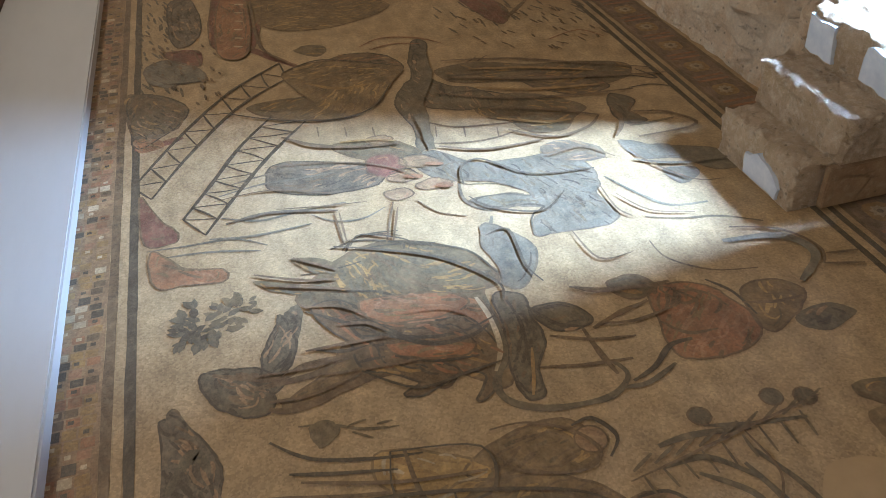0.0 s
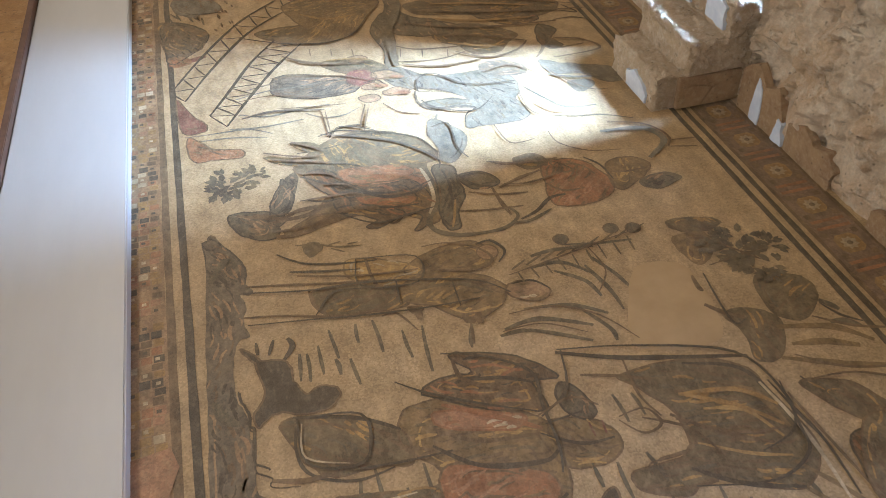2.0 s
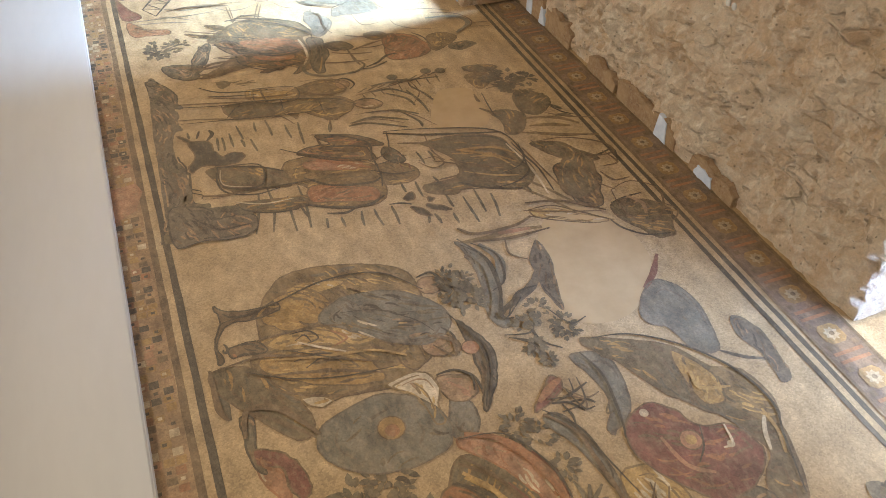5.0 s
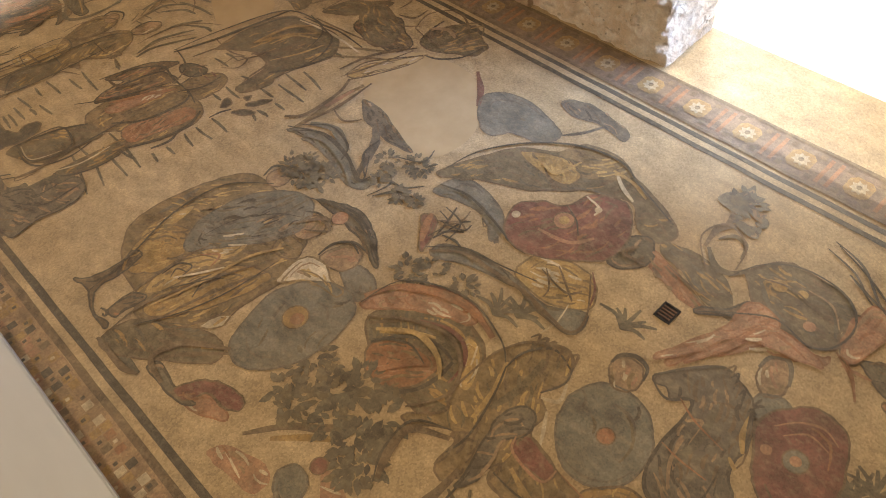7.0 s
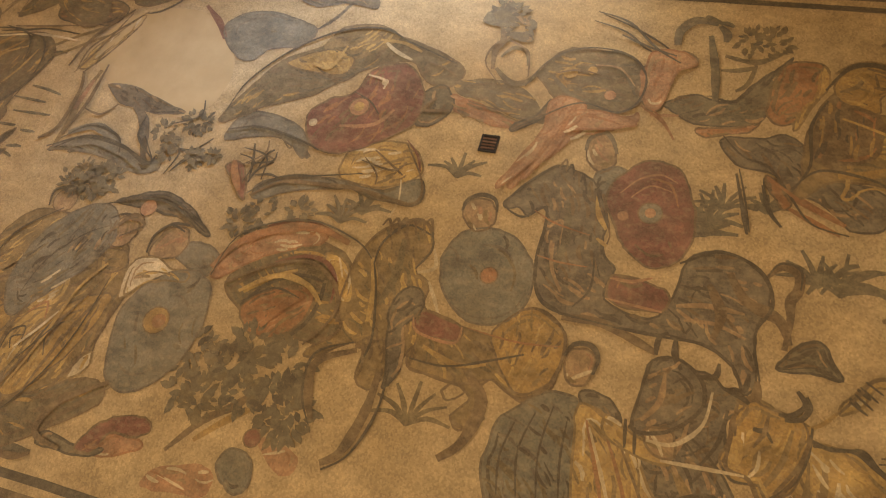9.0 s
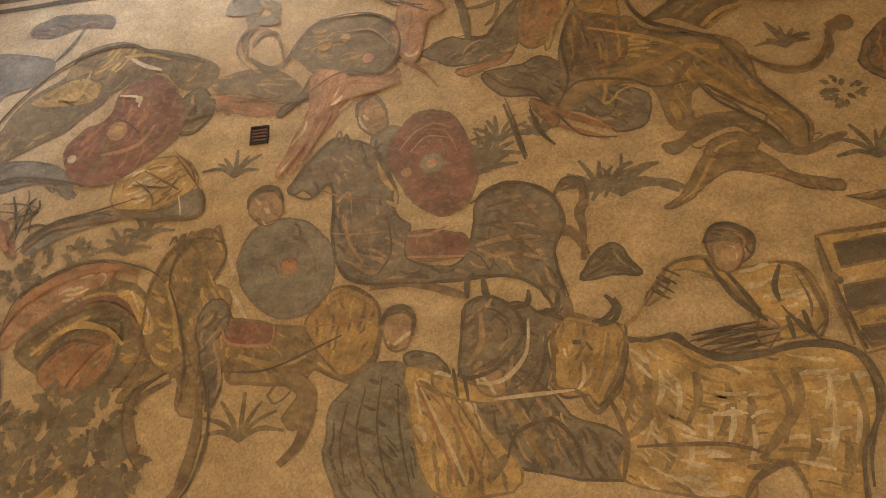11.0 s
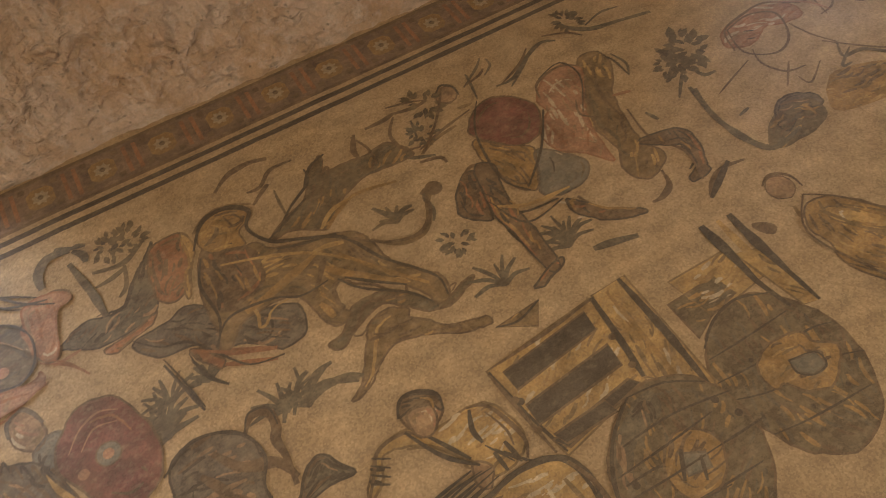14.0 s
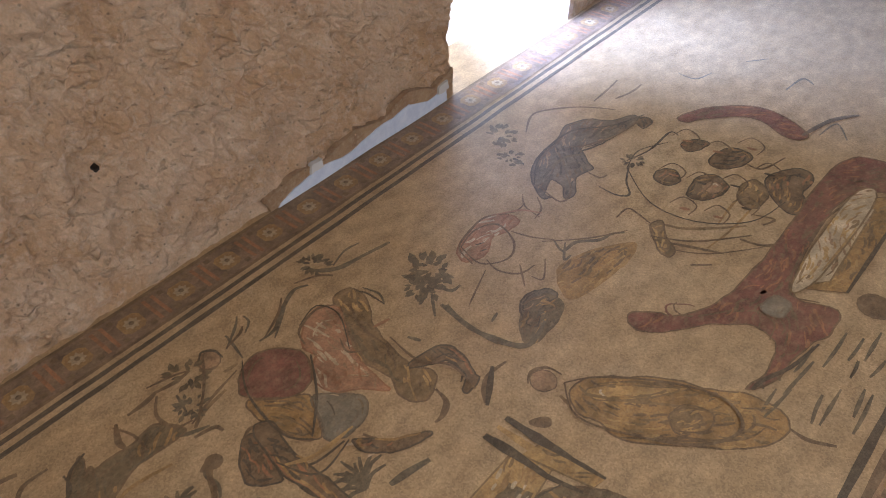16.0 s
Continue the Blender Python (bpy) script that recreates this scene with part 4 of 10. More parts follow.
fig = figure("inlaid_sea_strokes", "inlaid short dark wave strokes")
dashes(fig, "moss", 1, .16, 46, [(0.02, 13.13), (0.3, 13.01), (0.27, 11.57), (0.02, 11.43)])
dashes(fig, "moss", 1, .18, 40, [(2.5, 11.79), (4.04, 11.68), (3.74, 10.95), (2.52, 11.2)])
dashes(fig, "moss", 1, .18, 14, [(-0.03, 11.33), (0.2, 11.31), (0.39, 10.77), (0.01, 10.9)])
laid(fig)

fig = figure("inlaid_river_bank_leaves", "inlaid dark leaf and rock shapes on the pale ground")
leaves(fig, "moss", 2, .12, 1.86, 3.99)
leaves(fig, "moss", 2, .12, 1.92, 3.83)
laid(fig)

fig = figure("inlaid_west_rocks", "inlaid dark grey rocky bank shapes")
shape(fig, "grey", 1, [(0.19, 7.6), (0.31, 7.43), (0.37, 7.3), (0.37, 7.14), (0.43, 7.01), (0.4, 6.97), (0.35, 6.99), (0.38, 6.86), (0.35, 6.78), (0.37, 6.63), (0.3, 6.61), (0.26, 6.4), (0.26, 6.19), (0.31, 6.04), (0.3, 5.92), (0.33, 5.86), (0.3, 5.6), (0.4, 5.51), (0.39, 5.44), (0.6, 5.38), (0.67, 5.27), (0.64, 5.21), (0.51, 5.16), (0.34, 5.17), (0.16, 5.14), (-0.01, 5.17), (0.05, 5.35), (0.08, 5.78), (0.1, 6.22), (0.13, 6.82)])
shape(fig, "moss", 2, [(0.09, 5.59), (0.25, 5.52), (0.41, 5.53), (0.4, 5.44), (0.25, 5.31), (0.14, 5.37)])
stroke(fig, "moss", 2, .09, [(0.39, 5.44), (0.57, 5.39), (0.67, 5.3), (0.66, 5.22)])
stroke(fig, "moss", 2, .08, [(0.33, 5.17), (0.47, 5.17), (0.61, 5.18)])
shape(fig, "olive", 2, [(0.07, 5.3), (0.22, 5.3), (0.32, 5.23), (0.17, 5.16), (0.02, 5.17)])
stroke(fig, "moss", 2, .06, [(0.18, 7.15), (0.29, 7.33), (0.35, 7.23)])
stroke(fig, "moss", 2, .06, [(0.13, 6.21), (0.19, 6.07), (0.26, 6.02)])
laid(fig)

fig = figure("inlaid_shape", "inlaid dark charcoal leaping shape")
shape(fig, "dark", 2, [(0.31, 6.54), (0.38, 6.48), (0.42, 6.42), (0.54, 6.39), (0.57, 6.3), (0.57, 6.22), (0.63, 6.12), (0.7, 6.15), (0.78, 6.12), (0.8, 6.05), (0.72, 5.99), (0.59, 5.98), (0.48, 6.03), (0.42, 6.02), (0.35, 5.97), (0.34, 6.05), (0.4, 6.17), (0.39, 6.32), (0.37, 6.42)], rim=True)
stroke(fig, "dark", 2, .035, [(0.54, 6.39), (0.6, 6.48), (0.58, 6.55)])
stroke(fig, "dark", 2, .025, [(0.46, 6.45), (0.5, 6.56)])
stroke(fig, "dark", 2, .025, [(0.4, 6.57), (0.4, 6.47)])
laid(fig)

fig = figure("inlaid_reed_plants", "inlaid thin olive reed plants")
stroke(fig, "moss", 1, .035, [(2.16, 6.77), (2.32, 6.78), (2.57, 6.74)])
stroke(fig, "moss", 1, .035, [(2.13, 6.67), (2.32, 6.66), (2.47, 6.51)])
stroke(fig, "moss", 1, .035, [(1.76, 6.19), (1.94, 6.18), (2.25, 6)])
stroke(fig, "moss", 1, .035, [(1.8, 6.23), (2.02, 6.25), (2.3, 6.11)])
stroke(fig, "moss", 1, .03, [(1.96, 6.35), (2.23, 6.3), (2.42, 6.17)])
stroke(fig, "moss", 1, .03, [(2.45, 6.59), (2.51, 6.35), (2.52, 6.17)])
stroke(fig, "moss", 1, .03, [(2.52, 6.64), (2.6, 6.46), (2.64, 6.3)])
stroke(fig, "moss", 1, .03, [(2.25, 6.6), (2.4, 6.46), (2.44, 6.31)])
stroke(fig, "moss", 1, .03, [(2.27, 6.27), (2.38, 6.06), (2.38, 5.96)])
dot(fig, "moss", 1, .05, 2.75, 6.86)
dot(fig, "moss", 1, .05, 2.89, 6.82)
dot(fig, "moss", 1, .05, 2.4, 6.86)
stroke(fig, "moss", 1, .025, [(2.39, 6.81), (2.57, 6.76), (2.83, 6.72)])
shape(fig, "olive", 1, [(3.14, 6.82), (3.4, 6.77), (3.46, 6.69), (3.28, 6.64), (3.12, 6.73)])
shape(fig, "brown", 1, [(3.09, 6.66), (3.31, 6.63), (3.24, 6.42), (3.12, 6.38), (3.07, 6.51)])
leaves(fig, "moss", 1, .16, 3.45, 6.46)
leaves(fig, "moss", 1, .16, 3.46, 6.29)
leaves(fig, "moss", 1, .12, 3.6, 6.41)
stroke(fig, "umber", 2, .03, [(3.03, 6.3), (3.02, 6.2), (3.03, 6.16)])
stroke(fig, "umber", 2, .04, [(2.98, 6.06), (3.08, 5.94), (3.16, 5.9)])
shape(fig, "olive", 1, [(3.04, 5.98), (3.26, 5.93), (3.33, 5.79), (3.18, 5.57), (3.04, 5.6), (3.08, 5.79)])
shape(fig, "olive", 1, [(3.38, 6.17), (3.65, 6.1), (3.65, 5.92), (3.47, 5.78), (3.32, 5.87)])
stroke(fig, "moss", 1, .05, [(3.63, 5.89), (3.67, 5.84), (3.7, 5.79)])
stroke(fig, "moss", 1, .04, [(3.59, 5.72), (3.68, 5.7), (3.74, 5.64)])
stroke(fig, "brown", 1, .05, [(3.27, 5.78), (3.57, 5.69), (3.74, 5.53)])
stroke(fig, "brown", 1, .05, [(3.29, 5.64), (3.48, 5.6), (3.64, 5.52)])
stroke(fig, "brown", 1, .04, [(3.18, 5.57), (3.49, 5.43), (3.82, 5.31)])
laid(fig)

fig = figure("inlaid_mortar_patch_small", "inlaid patch of plain lime mortar")
shape(fig, "mortar", 1, [(2.75, 6.48), (3.01, 6.42), (3.04, 6.23), (3.03, 6.05), (2.95, 5.8), (2.69, 5.79), (2.47, 5.89), (2.56, 6.2)])
laid(fig)

fig = figure("inlaid_fence_strokes", "inlaid rows of short dark strokes")
stroke(fig, "moss", 1, .024, [(0.8, 5.51), (0.76, 5.31), (0.68, 5.03)])
stroke(fig, "moss", 1, .024, [(0.88, 5.56), (0.88, 5.31), (0.81, 5.01)])
stroke(fig, "moss", 1, .024, [(1.01, 5.4), (0.99, 5.2), (0.98, 4.96)])
stroke(fig, "moss", 1, .024, [(1.12, 5.51), (1.12, 5.24), (1.09, 4.96)])
stroke(fig, "moss", 1, .024, [(1.08, 5.25), (1.09, 5.16), (1.11, 5.07)])
stroke(fig, "moss", 1, .024, [(1.23, 5.03), (1.22, 4.97), (1.21, 4.91)])
stroke(fig, "moss", 1, .024, [(1.34, 5), (1.34, 4.94), (1.34, 4.88)])
stroke(fig, "moss", 1, .024, [(1.51, 5.02), (1.49, 4.93), (1.48, 4.84)])
stroke(fig, "moss", 1, .024, [(1.61, 5.01), (1.61, 4.9), (1.62, 4.79)])
stroke(fig, "moss", 1, .024, [(1.75, 5), (1.75, 4.88), (1.74, 4.76)])
stroke(fig, "moss", 1, .024, [(1.92, 5.26), (1.92, 5.18), (1.92, 5.12)])
stroke(fig, "moss", 1, .024, [(2.04, 5.23), (2.03, 5.12), (2.03, 5.02)])
stroke(fig, "moss", 1, .024, [(2.2, 5.24), (2.22, 5.15), (2.23, 5.06)])
stroke(fig, "moss", 1, .024, [(2.21, 4.99), (2.21, 4.9), (2.21, 4.81)])
stroke(fig, "moss", 1, .024, [(2.33, 4.91), (2.33, 4.73), (2.33, 4.57)])
stroke(fig, "moss", 1, .024, [(2.45, 4.97), (2.44, 4.81), (2.43, 4.67)])
stroke(fig, "moss", 1, .024, [(2.56, 4.87), (2.54, 4.72), (2.51, 4.58)])
stroke(fig, "moss", 1, .024, [(1.99, 4.81), (1.98, 4.75), (1.96, 4.7)])
stroke(fig, "moss", 1, .024, [(2.04, 4.79), (2.05, 4.72), (2.05, 4.66)])
stroke(fig, "moss", 1, .024, [(2.18, 4.75), (2.18, 4.69), (2.18, 4.62)])
stroke(fig, "moss", 1, .024, [(2.87, 4.89), (2.88, 4.81), (2.88, 4.74)])
stroke(fig, "moss", 1, .024, [(0.82, 6.54), (0.83, 6.43), (0.84, 6.31)])
stroke(fig, "moss", 1, .024, [(0.98, 6.54), (0.97, 6.46), (0.97, 6.39)])
stroke(fig, "moss", 1, .024, [(1.08, 6.54), (1.09, 6.4), (1.09, 6.28)])
stroke(fig, "moss", 1, .024, [(1.23, 6.41), (1.23, 6.3), (1.24, 6.19)])
stroke(fig, "moss", 1, .024, [(1.35, 6.41), (1.33, 6.23), (1.32, 6.06)])
stroke(fig, "moss", 1, .024, [(0.67, 6.4), (0.67, 6.3), (0.66, 6.19)])
stroke(fig, "moss", 1, .024, [(0.63, 6.41), (0.62, 6.31), (0.61, 6.21)])
stroke(fig, "moss", 1, .024, [(0.74, 6.44), (0.74, 6.33), (0.74, 6.22)])
stroke(fig, "moss", 1, .024, [(0.9, 6.29), (0.91, 6.19), (0.92, 6.09)])
stroke(fig, "moss", 1, .024, [(0.82, 6.31), (0.83, 6.26), (0.83, 6.19)])
stroke(fig, "moss", 1, .024, [(2.19, 5.62), (2.2, 5.53), (2.2, 5.43)])
stroke(fig, "moss", 1, .024, [(2.29, 5.6), (2.3, 5.53), (2.3, 5.45)])
stroke(fig, "moss", 1, .024, [(1.62, 6.31), (1.59, 6.22), (1.58, 6.16)])
laid(fig)

fig = figure("inlaid_olive_sprig", "inlaid dark leafy sprig")
stroke(fig, "dark", 2, .022, [(1.74, 5.02), (1.84, 5), (1.91, 4.96)])
shape(fig, "dark", 2, [(1.87, 5.06), (1.97, 5.11), (1.96, 5.03), (1.9, 5.01)], rim=True)
shape(fig, "dark", 2, [(2.04, 4.92), (2.13, 4.86), (2.19, 4.79), (2.1, 4.81), (2.02, 4.88)], rim=True)
shape(fig, "dark", 2, [(1.89, 4.93), (1.99, 4.86), (2.01, 4.77), (1.93, 4.82)], rim=True)
shape(fig, "dark", 2, [(2.06, 5), (2.11, 4.97), (2.06, 4.94)], rim=True)
laid(fig)

fig = figure("inlaid_water_strokes", "inlaid short dark water strokes")
stroke(fig, "moss", 2, .024, [(0.56, -4.79), (0.56, -4.64), (0.57, -4.51)])
stroke(fig, "moss", 2, .024, [(0.53, -4.37), (0.55, -4.22), (0.57, -4.07)])
stroke(fig, "moss", 2, .024, [(0.51, -4.67), (0.53, -4.48), (0.55, -4.3)])
stroke(fig, "moss", 2, .024, [(0.44, -5.04), (0.44, -4.85), (0.45, -4.66)])
stroke(fig, "moss", 2, .024, [(0.34, -5.06), (0.34, -4.93), (0.35, -4.81)])
stroke(fig, "moss", 2, .024, [(0.27, -5.18), (0.27, -5.02), (0.27, -4.87)])
stroke(fig, "moss", 2, .024, [(0.37, -4.45), (0.36, -4.32), (0.34, -4.2)])
stroke(fig, "moss", 2, .024, [(0.3, -4.56), (0.3, -4.39), (0.3, -4.22)])
stroke(fig, "moss", 2, .024, [(0.19, -4.65), (0.18, -4.52), (0.17, -4.4)])
stroke(fig, "moss", 2, .024, [(0.14, -4.64), (0.13, -4.46), (0.13, -4.28)])
stroke(fig, "moss", 2, .024, [(0.6, -4.32), (0.6, -4.21), (0.6, -4.1)])
stroke(fig, "moss", 2, .024, [(0.3, -4.85), (0.29, -4.77), (0.29, -4.68)])
stroke(fig, "moss", 2, .024, [(0.17, -4.96), (0.18, -4.86), (0.2, -4.76)])
stroke(fig, "moss", 2, .024, [(0.71, -4.22), (0.69, -4.29), (0.66, -4.27)])
stroke(fig, "moss", 2, .024, [(0.66, -4.38), (0.64, -4.42), (0.61, -4.39)])
dot(fig, "umber", 3, .12, 0.38, -5.39)
laid(fig)

fig = figure("inlaid_palm_tree", "inlaid dark palm with drooping fronds beside a bush")
stroke(fig, "moss", 4, .055, [(3.04, 0.15), (3.2, 0.17), (3.3, 0.19), (3.51, 0.24)])
stroke(fig, "moss", 4, .07, [(3.6, 0.21), (3.62, 0.34), (3.53, 0.42), (3.42, 0.42)])
stroke(fig, "moss", 4, .05, [(3.61, 0.19), (3.64, 0.26), (3.66, 0.29)])
stroke(fig, "moss", 4, .06, [(3.59, 0.2), (3.53, 0.15), (3.47, 0.15)])
stroke(fig, "moss", 4, .045, [(3.61, 0.2), (3.61, 0.16), (3.59, 0.12)])
leaves(fig, "olive", 2, .1, 3.49, 0)
leaves(fig, "olive", 2, .1, 3.5, -0.11)
stroke(fig, "olive", 2, .035, [(3.37, 0.14), (3.34, -0.04), (3.44, -0.2)])
stroke(fig, "olive", 2, .035, [(3.26, 0.15), (3.27, 0.06), (3.3, -0.04)])
stroke(fig, "olive", 2, .03, [(3.32, -0.04), (3.18, -0.01), (3.12, 0.05)])
laid(fig)

fig = figure("inlaid_pink_hill", "inlaid rounded russet hill with an olive slope")
shape(fig, "rust", 2, [(3.3, -0.17), (3.37, -0.27), (3.36, -0.39), (3.27, -0.43), (3.06, -0.36), (2.94, -0.27), (2.93, -0.17), (3.05, -0.13)], rim=True)
shape(fig, "moss", 1, [(3.05, 0.03), (3.2, -0.07), (3.34, -0.18), (3.39, -0.23), (3.21, -0.16), (3.02, -0.15), (2.92, -0.1), (2.87, 0.04), (2.87, 0.24), (2.95, 0.4), (2.98, 0.43), (3.07, 0.28), (3.04, 0.15)], rim=True)
shape(fig, "rust", 1, [(2.84, 0.21), (2.86, 0.04), (2.92, -0.1), (2.85, -0.05), (2.81, 0.05), (2.79, 0.19)], rim=True)
shape(fig, "gold", 3, [(3.35, -0.39), (3.24, -0.44), (3.06, -0.36), (2.89, -0.29), (2.96, -0.28), (3.14, -0.37)], rim=True)
laid(fig)

fig = figure("inlaid_shape", "inlaid grey fallen shape with russet legs")
shape(fig, "grey", 2, [(2.76, 0.08), (2.8, 0.02), (2.82, -0.15), (2.86, -0.25), (2.78, -0.37), (2.62, -0.43), (2.62, -0.56), (2.55, -0.77), (2.42, -0.8), (2.33, -0.74), (2.32, -0.61), (2.4, -0.54), (2.48, -0.4), (2.48, -0.3), (2.59, -0.23), (2.61, -0.07), (2.68, 0.03)], rim=True)
stroke(fig, "rust", 3, .04, [(2.55, -0.19), (2.47, -0.33), (2.4, -0.47), (2.34, -0.59)])
stroke(fig, "rust", 3, .035, [(2.41, -0.29), (2.34, -0.43), (2.28, -0.57)])
shape(fig, "rust", 3, [(2.57, -0.18), (2.55, -0.25), (2.43, -0.32), (2.39, -0.28), (2.48, -0.22)], rim=True)
stroke(fig, "dark", 3, .024, [(2.57, -0.03), (2.36, -0.09), (2.21, -0.13)])
stroke(fig, "dark", 3, .024, [(2.52, -0.17), (2.37, -0.22), (2.28, -0.29)])
laid(fig)

fig = figure("inlaid_shape", "inlaid brown long-bodied shape with a dark mane")
shape(fig, "brown", 3, [(3.15, -0.45), (3.08, -0.6), (3.04, -0.76), (2.96, -0.81), (2.89, -0.99), (2.85, -1.18), (2.77, -1.29), (2.63, -1.34), (2.5, -1.36), (2.37, -1.45), (2.28, -1.54), (2.18, -1.55), (2.11, -1.51), (2.12, -1.44), (2.21, -1.42), (2.33, -1.34), (2.43, -1.21), (2.54, -1.09), (2.49, -1.01), (2.37, -1), (2.31, -1.02), (2.28, -0.93), (2.34, -0.88), (2.44, -0.86), (2.55, -0.83), (2.6, -0.78), (2.61, -0.65), (2.59, -0.49), (2.48, -0.4), (2.48, -0.33), (2.57, -0.35), (2.69, -0.35), (2.89, -0.36)], rim=True)
shape(fig, "umber", 4, [(3.17, -0.46), (3.11, -0.58), (3.06, -0.7), (2.94, -0.74), (2.77, -0.7), (2.72, -0.62), (2.69, -0.48), (2.74, -0.38), (2.96, -0.39)])
shape(fig, "ochre", 5, [(3.25, -0.47), (3.36, -0.55), (3.38, -0.68), (3.32, -0.78), (3.23, -0.79), (3.17, -0.7), (3.06, -0.7), (3.09, -0.57), (3.14, -0.48)], rim=True)
stroke(fig, "dark", 6, .03, [(3.24, -0.45), (3.37, -0.55), (3.38, -0.7), (3.29, -0.81), (3.21, -0.77)])
stroke(fig, "umber", 6, .03, [(3.18, -0.49), (3.22, -0.57), (3.27, -0.6)])
stroke(fig, "umber", 6, .025, [(3.23, -0.66), (3.23, -0.73), (3.26, -0.77)])
stroke(fig, "ochre", 5, .055, [(2.63, -0.53), (2.67, -0.7), (2.74, -0.92), (2.77, -1.06)])
stroke(fig, "gold", 5, .035, [(2.79, -1), (2.79, -1.09), (2.76, -1.19)])
stroke(fig, "ochre", 5, .055, [(2.66, -1.02), (2.49, -1.17), (2.32, -1.37)])
stroke(fig, "umber", 5, .035, [(2.7, -0.91), (2.75, -1.05), (2.63, -0.98), (2.51, -0.88)])
stroke(fig, "ochre", 5, .045, [(2.46, -0.9), (2.4, -0.92), (2.34, -0.93)])
stroke(fig, "dark", 5, .02, [(2.93, -0.84), (2.88, -0.99), (2.84, -1.18)])
stroke(fig, "dark", 5, .02, [(2.54, -1.09), (2.43, -1.21), (2.31, -1.36)])
stroke(fig, "brown", 3, .04, [(2.69, -1.33), (2.58, -1.45), (2.56, -1.58), (2.63, -1.68), (2.75, -1.74), (2.83, -1.82)])
dot(fig, "umber", 4, .05, 2.82, -1.82)
laid(fig)

fig = figure("inlaid_serpentine_ground", "inlaid wavy olive ground strips")
shape(fig, "olive", 1, [(2.21, -0.83), (2.23, -0.92), (2.33, -1.02), (2.36, -1.16), (2.33, -1.27), (2.24, -1.37), (2.14, -1.43), (2.12, -1.51), (2.16, -1.62), (2.17, -1.7), (2.12, -1.64), (2.07, -1.5), (2.1, -1.38), (2.2, -1.29), (2.27, -1.19), (2.26, -1.1), (2.22, -1.01), (2.15, -0.88)], rim=True)
shape(fig, "brown", 1, [(1.85, -0.8), (1.93, -0.9), (2.1, -1), (2.21, -1.08), (2.23, -1.21), (2.18, -1.29), (2.12, -1.27), (2.06, -1.34), (1.97, -1.43), (1.91, -1.62), (1.86, -1.61), (1.88, -1.49), (1.99, -1.28), (2.02, -1.11), (1.93, -0.96), (1.86, -0.87)], rim=True)
stroke(fig, "moss", 2, .045, [(1.95, -0.59), (2, -0.71), (1.99, -0.83), (1.95, -0.91)])
stroke(fig, "moss", 2, .035, [(1.94, -0.51), (2.09, -0.6), (2.13, -0.67)])
stroke(fig, "moss", 2, .035, [(2.02, -0.58), (2.09, -0.7), (2.11, -0.8)])
stroke(fig, "moss", 2, .035, [(1.93, -0.45), (2.04, -0.51), (2.07, -0.53)])
tuft(fig, "moss", 1, .2, 2.21, 0.11)
stroke(fig, "moss", 1, .035, [(2.15, 0.14), (2.19, 0.04), (2.2, -0.09)])
laid(fig)



fig = figure("inlaid_arched_rock", "inlaid arched rock in russet ochre and olive bands")
shape(fig, "olive", 1, [(1.37, 2.67), (1.62, 2.53), (1.74, 2.28), (1.71, 2.04), (1.59, 1.91), (1.42, 1.86), (1.26, 1.87), (1.13, 1.9), (1.14, 2.03), (1.15, 2.19), (1.21, 2.45)], rim=True)
shape(fig, "pink", 2, [(1.43, 2.79), (1.61, 2.69), (1.76, 2.52), (1.84, 2.33), (1.82, 2.18), (1.74, 2.16), (1.67, 2.32), (1.58, 2.5), (1.47, 2.64), (1.39, 2.74)], rim=True)
stroke(fig, "red", 4, .03, [(1.46, 2.81), (1.64, 2.7), (1.78, 2.53), (1.86, 2.34), (1.83, 2.16)])
shape(fig, "gold", 2, [(1.68, 2.11), (1.65, 1.99), (1.52, 1.89), (1.41, 1.87), (1.4, 1.95), (1.52, 1.99), (1.6, 2.09)], rim=True)
stroke(fig, "red", 4, .028, [(1.56, 2.41), (1.63, 2.25), (1.62, 2.1), (1.52, 2), (1.38, 1.98)])
shape(fig, "rust", 2, [(1.25, 2.51), (1.38, 2.39), (1.45, 2.2), (1.41, 2.1), (1.28, 2.1), (1.14, 2.18), (1.11, 2.39)], rim=True)
stroke(fig, "umber", 3, .03, [(1.34, 2.63), (1.51, 2.47), (1.59, 2.27)])
stroke(fig, "dark", 3, .025, [(1.26, 2.52), (1.41, 2.41), (1.51, 2.23), (1.5, 2.07)])
stroke(fig, "gold", 3, .03, [(1.34, 2.53), (1.46, 2.4), (1.54, 2.25)])
stroke(fig, "dark", 3, .03, [(1.12, 2.17), (1.24, 2.08), (1.38, 2.05), (1.49, 2.06)])
laid(fig)

fig = figure("inlaid_shape", "inlaid pale straps in small stones")
stroke(fig, "pale", 4, .012, [(2.23, 1.83), (2.09, 1.8), (1.97, 1.82)])
laid(fig)

fig = figure("inlaid_shape", "inlaid grey tuft in small stones")
tuft(fig, "moss", 1, .16, 2.16, 0.08)
laid(fig)

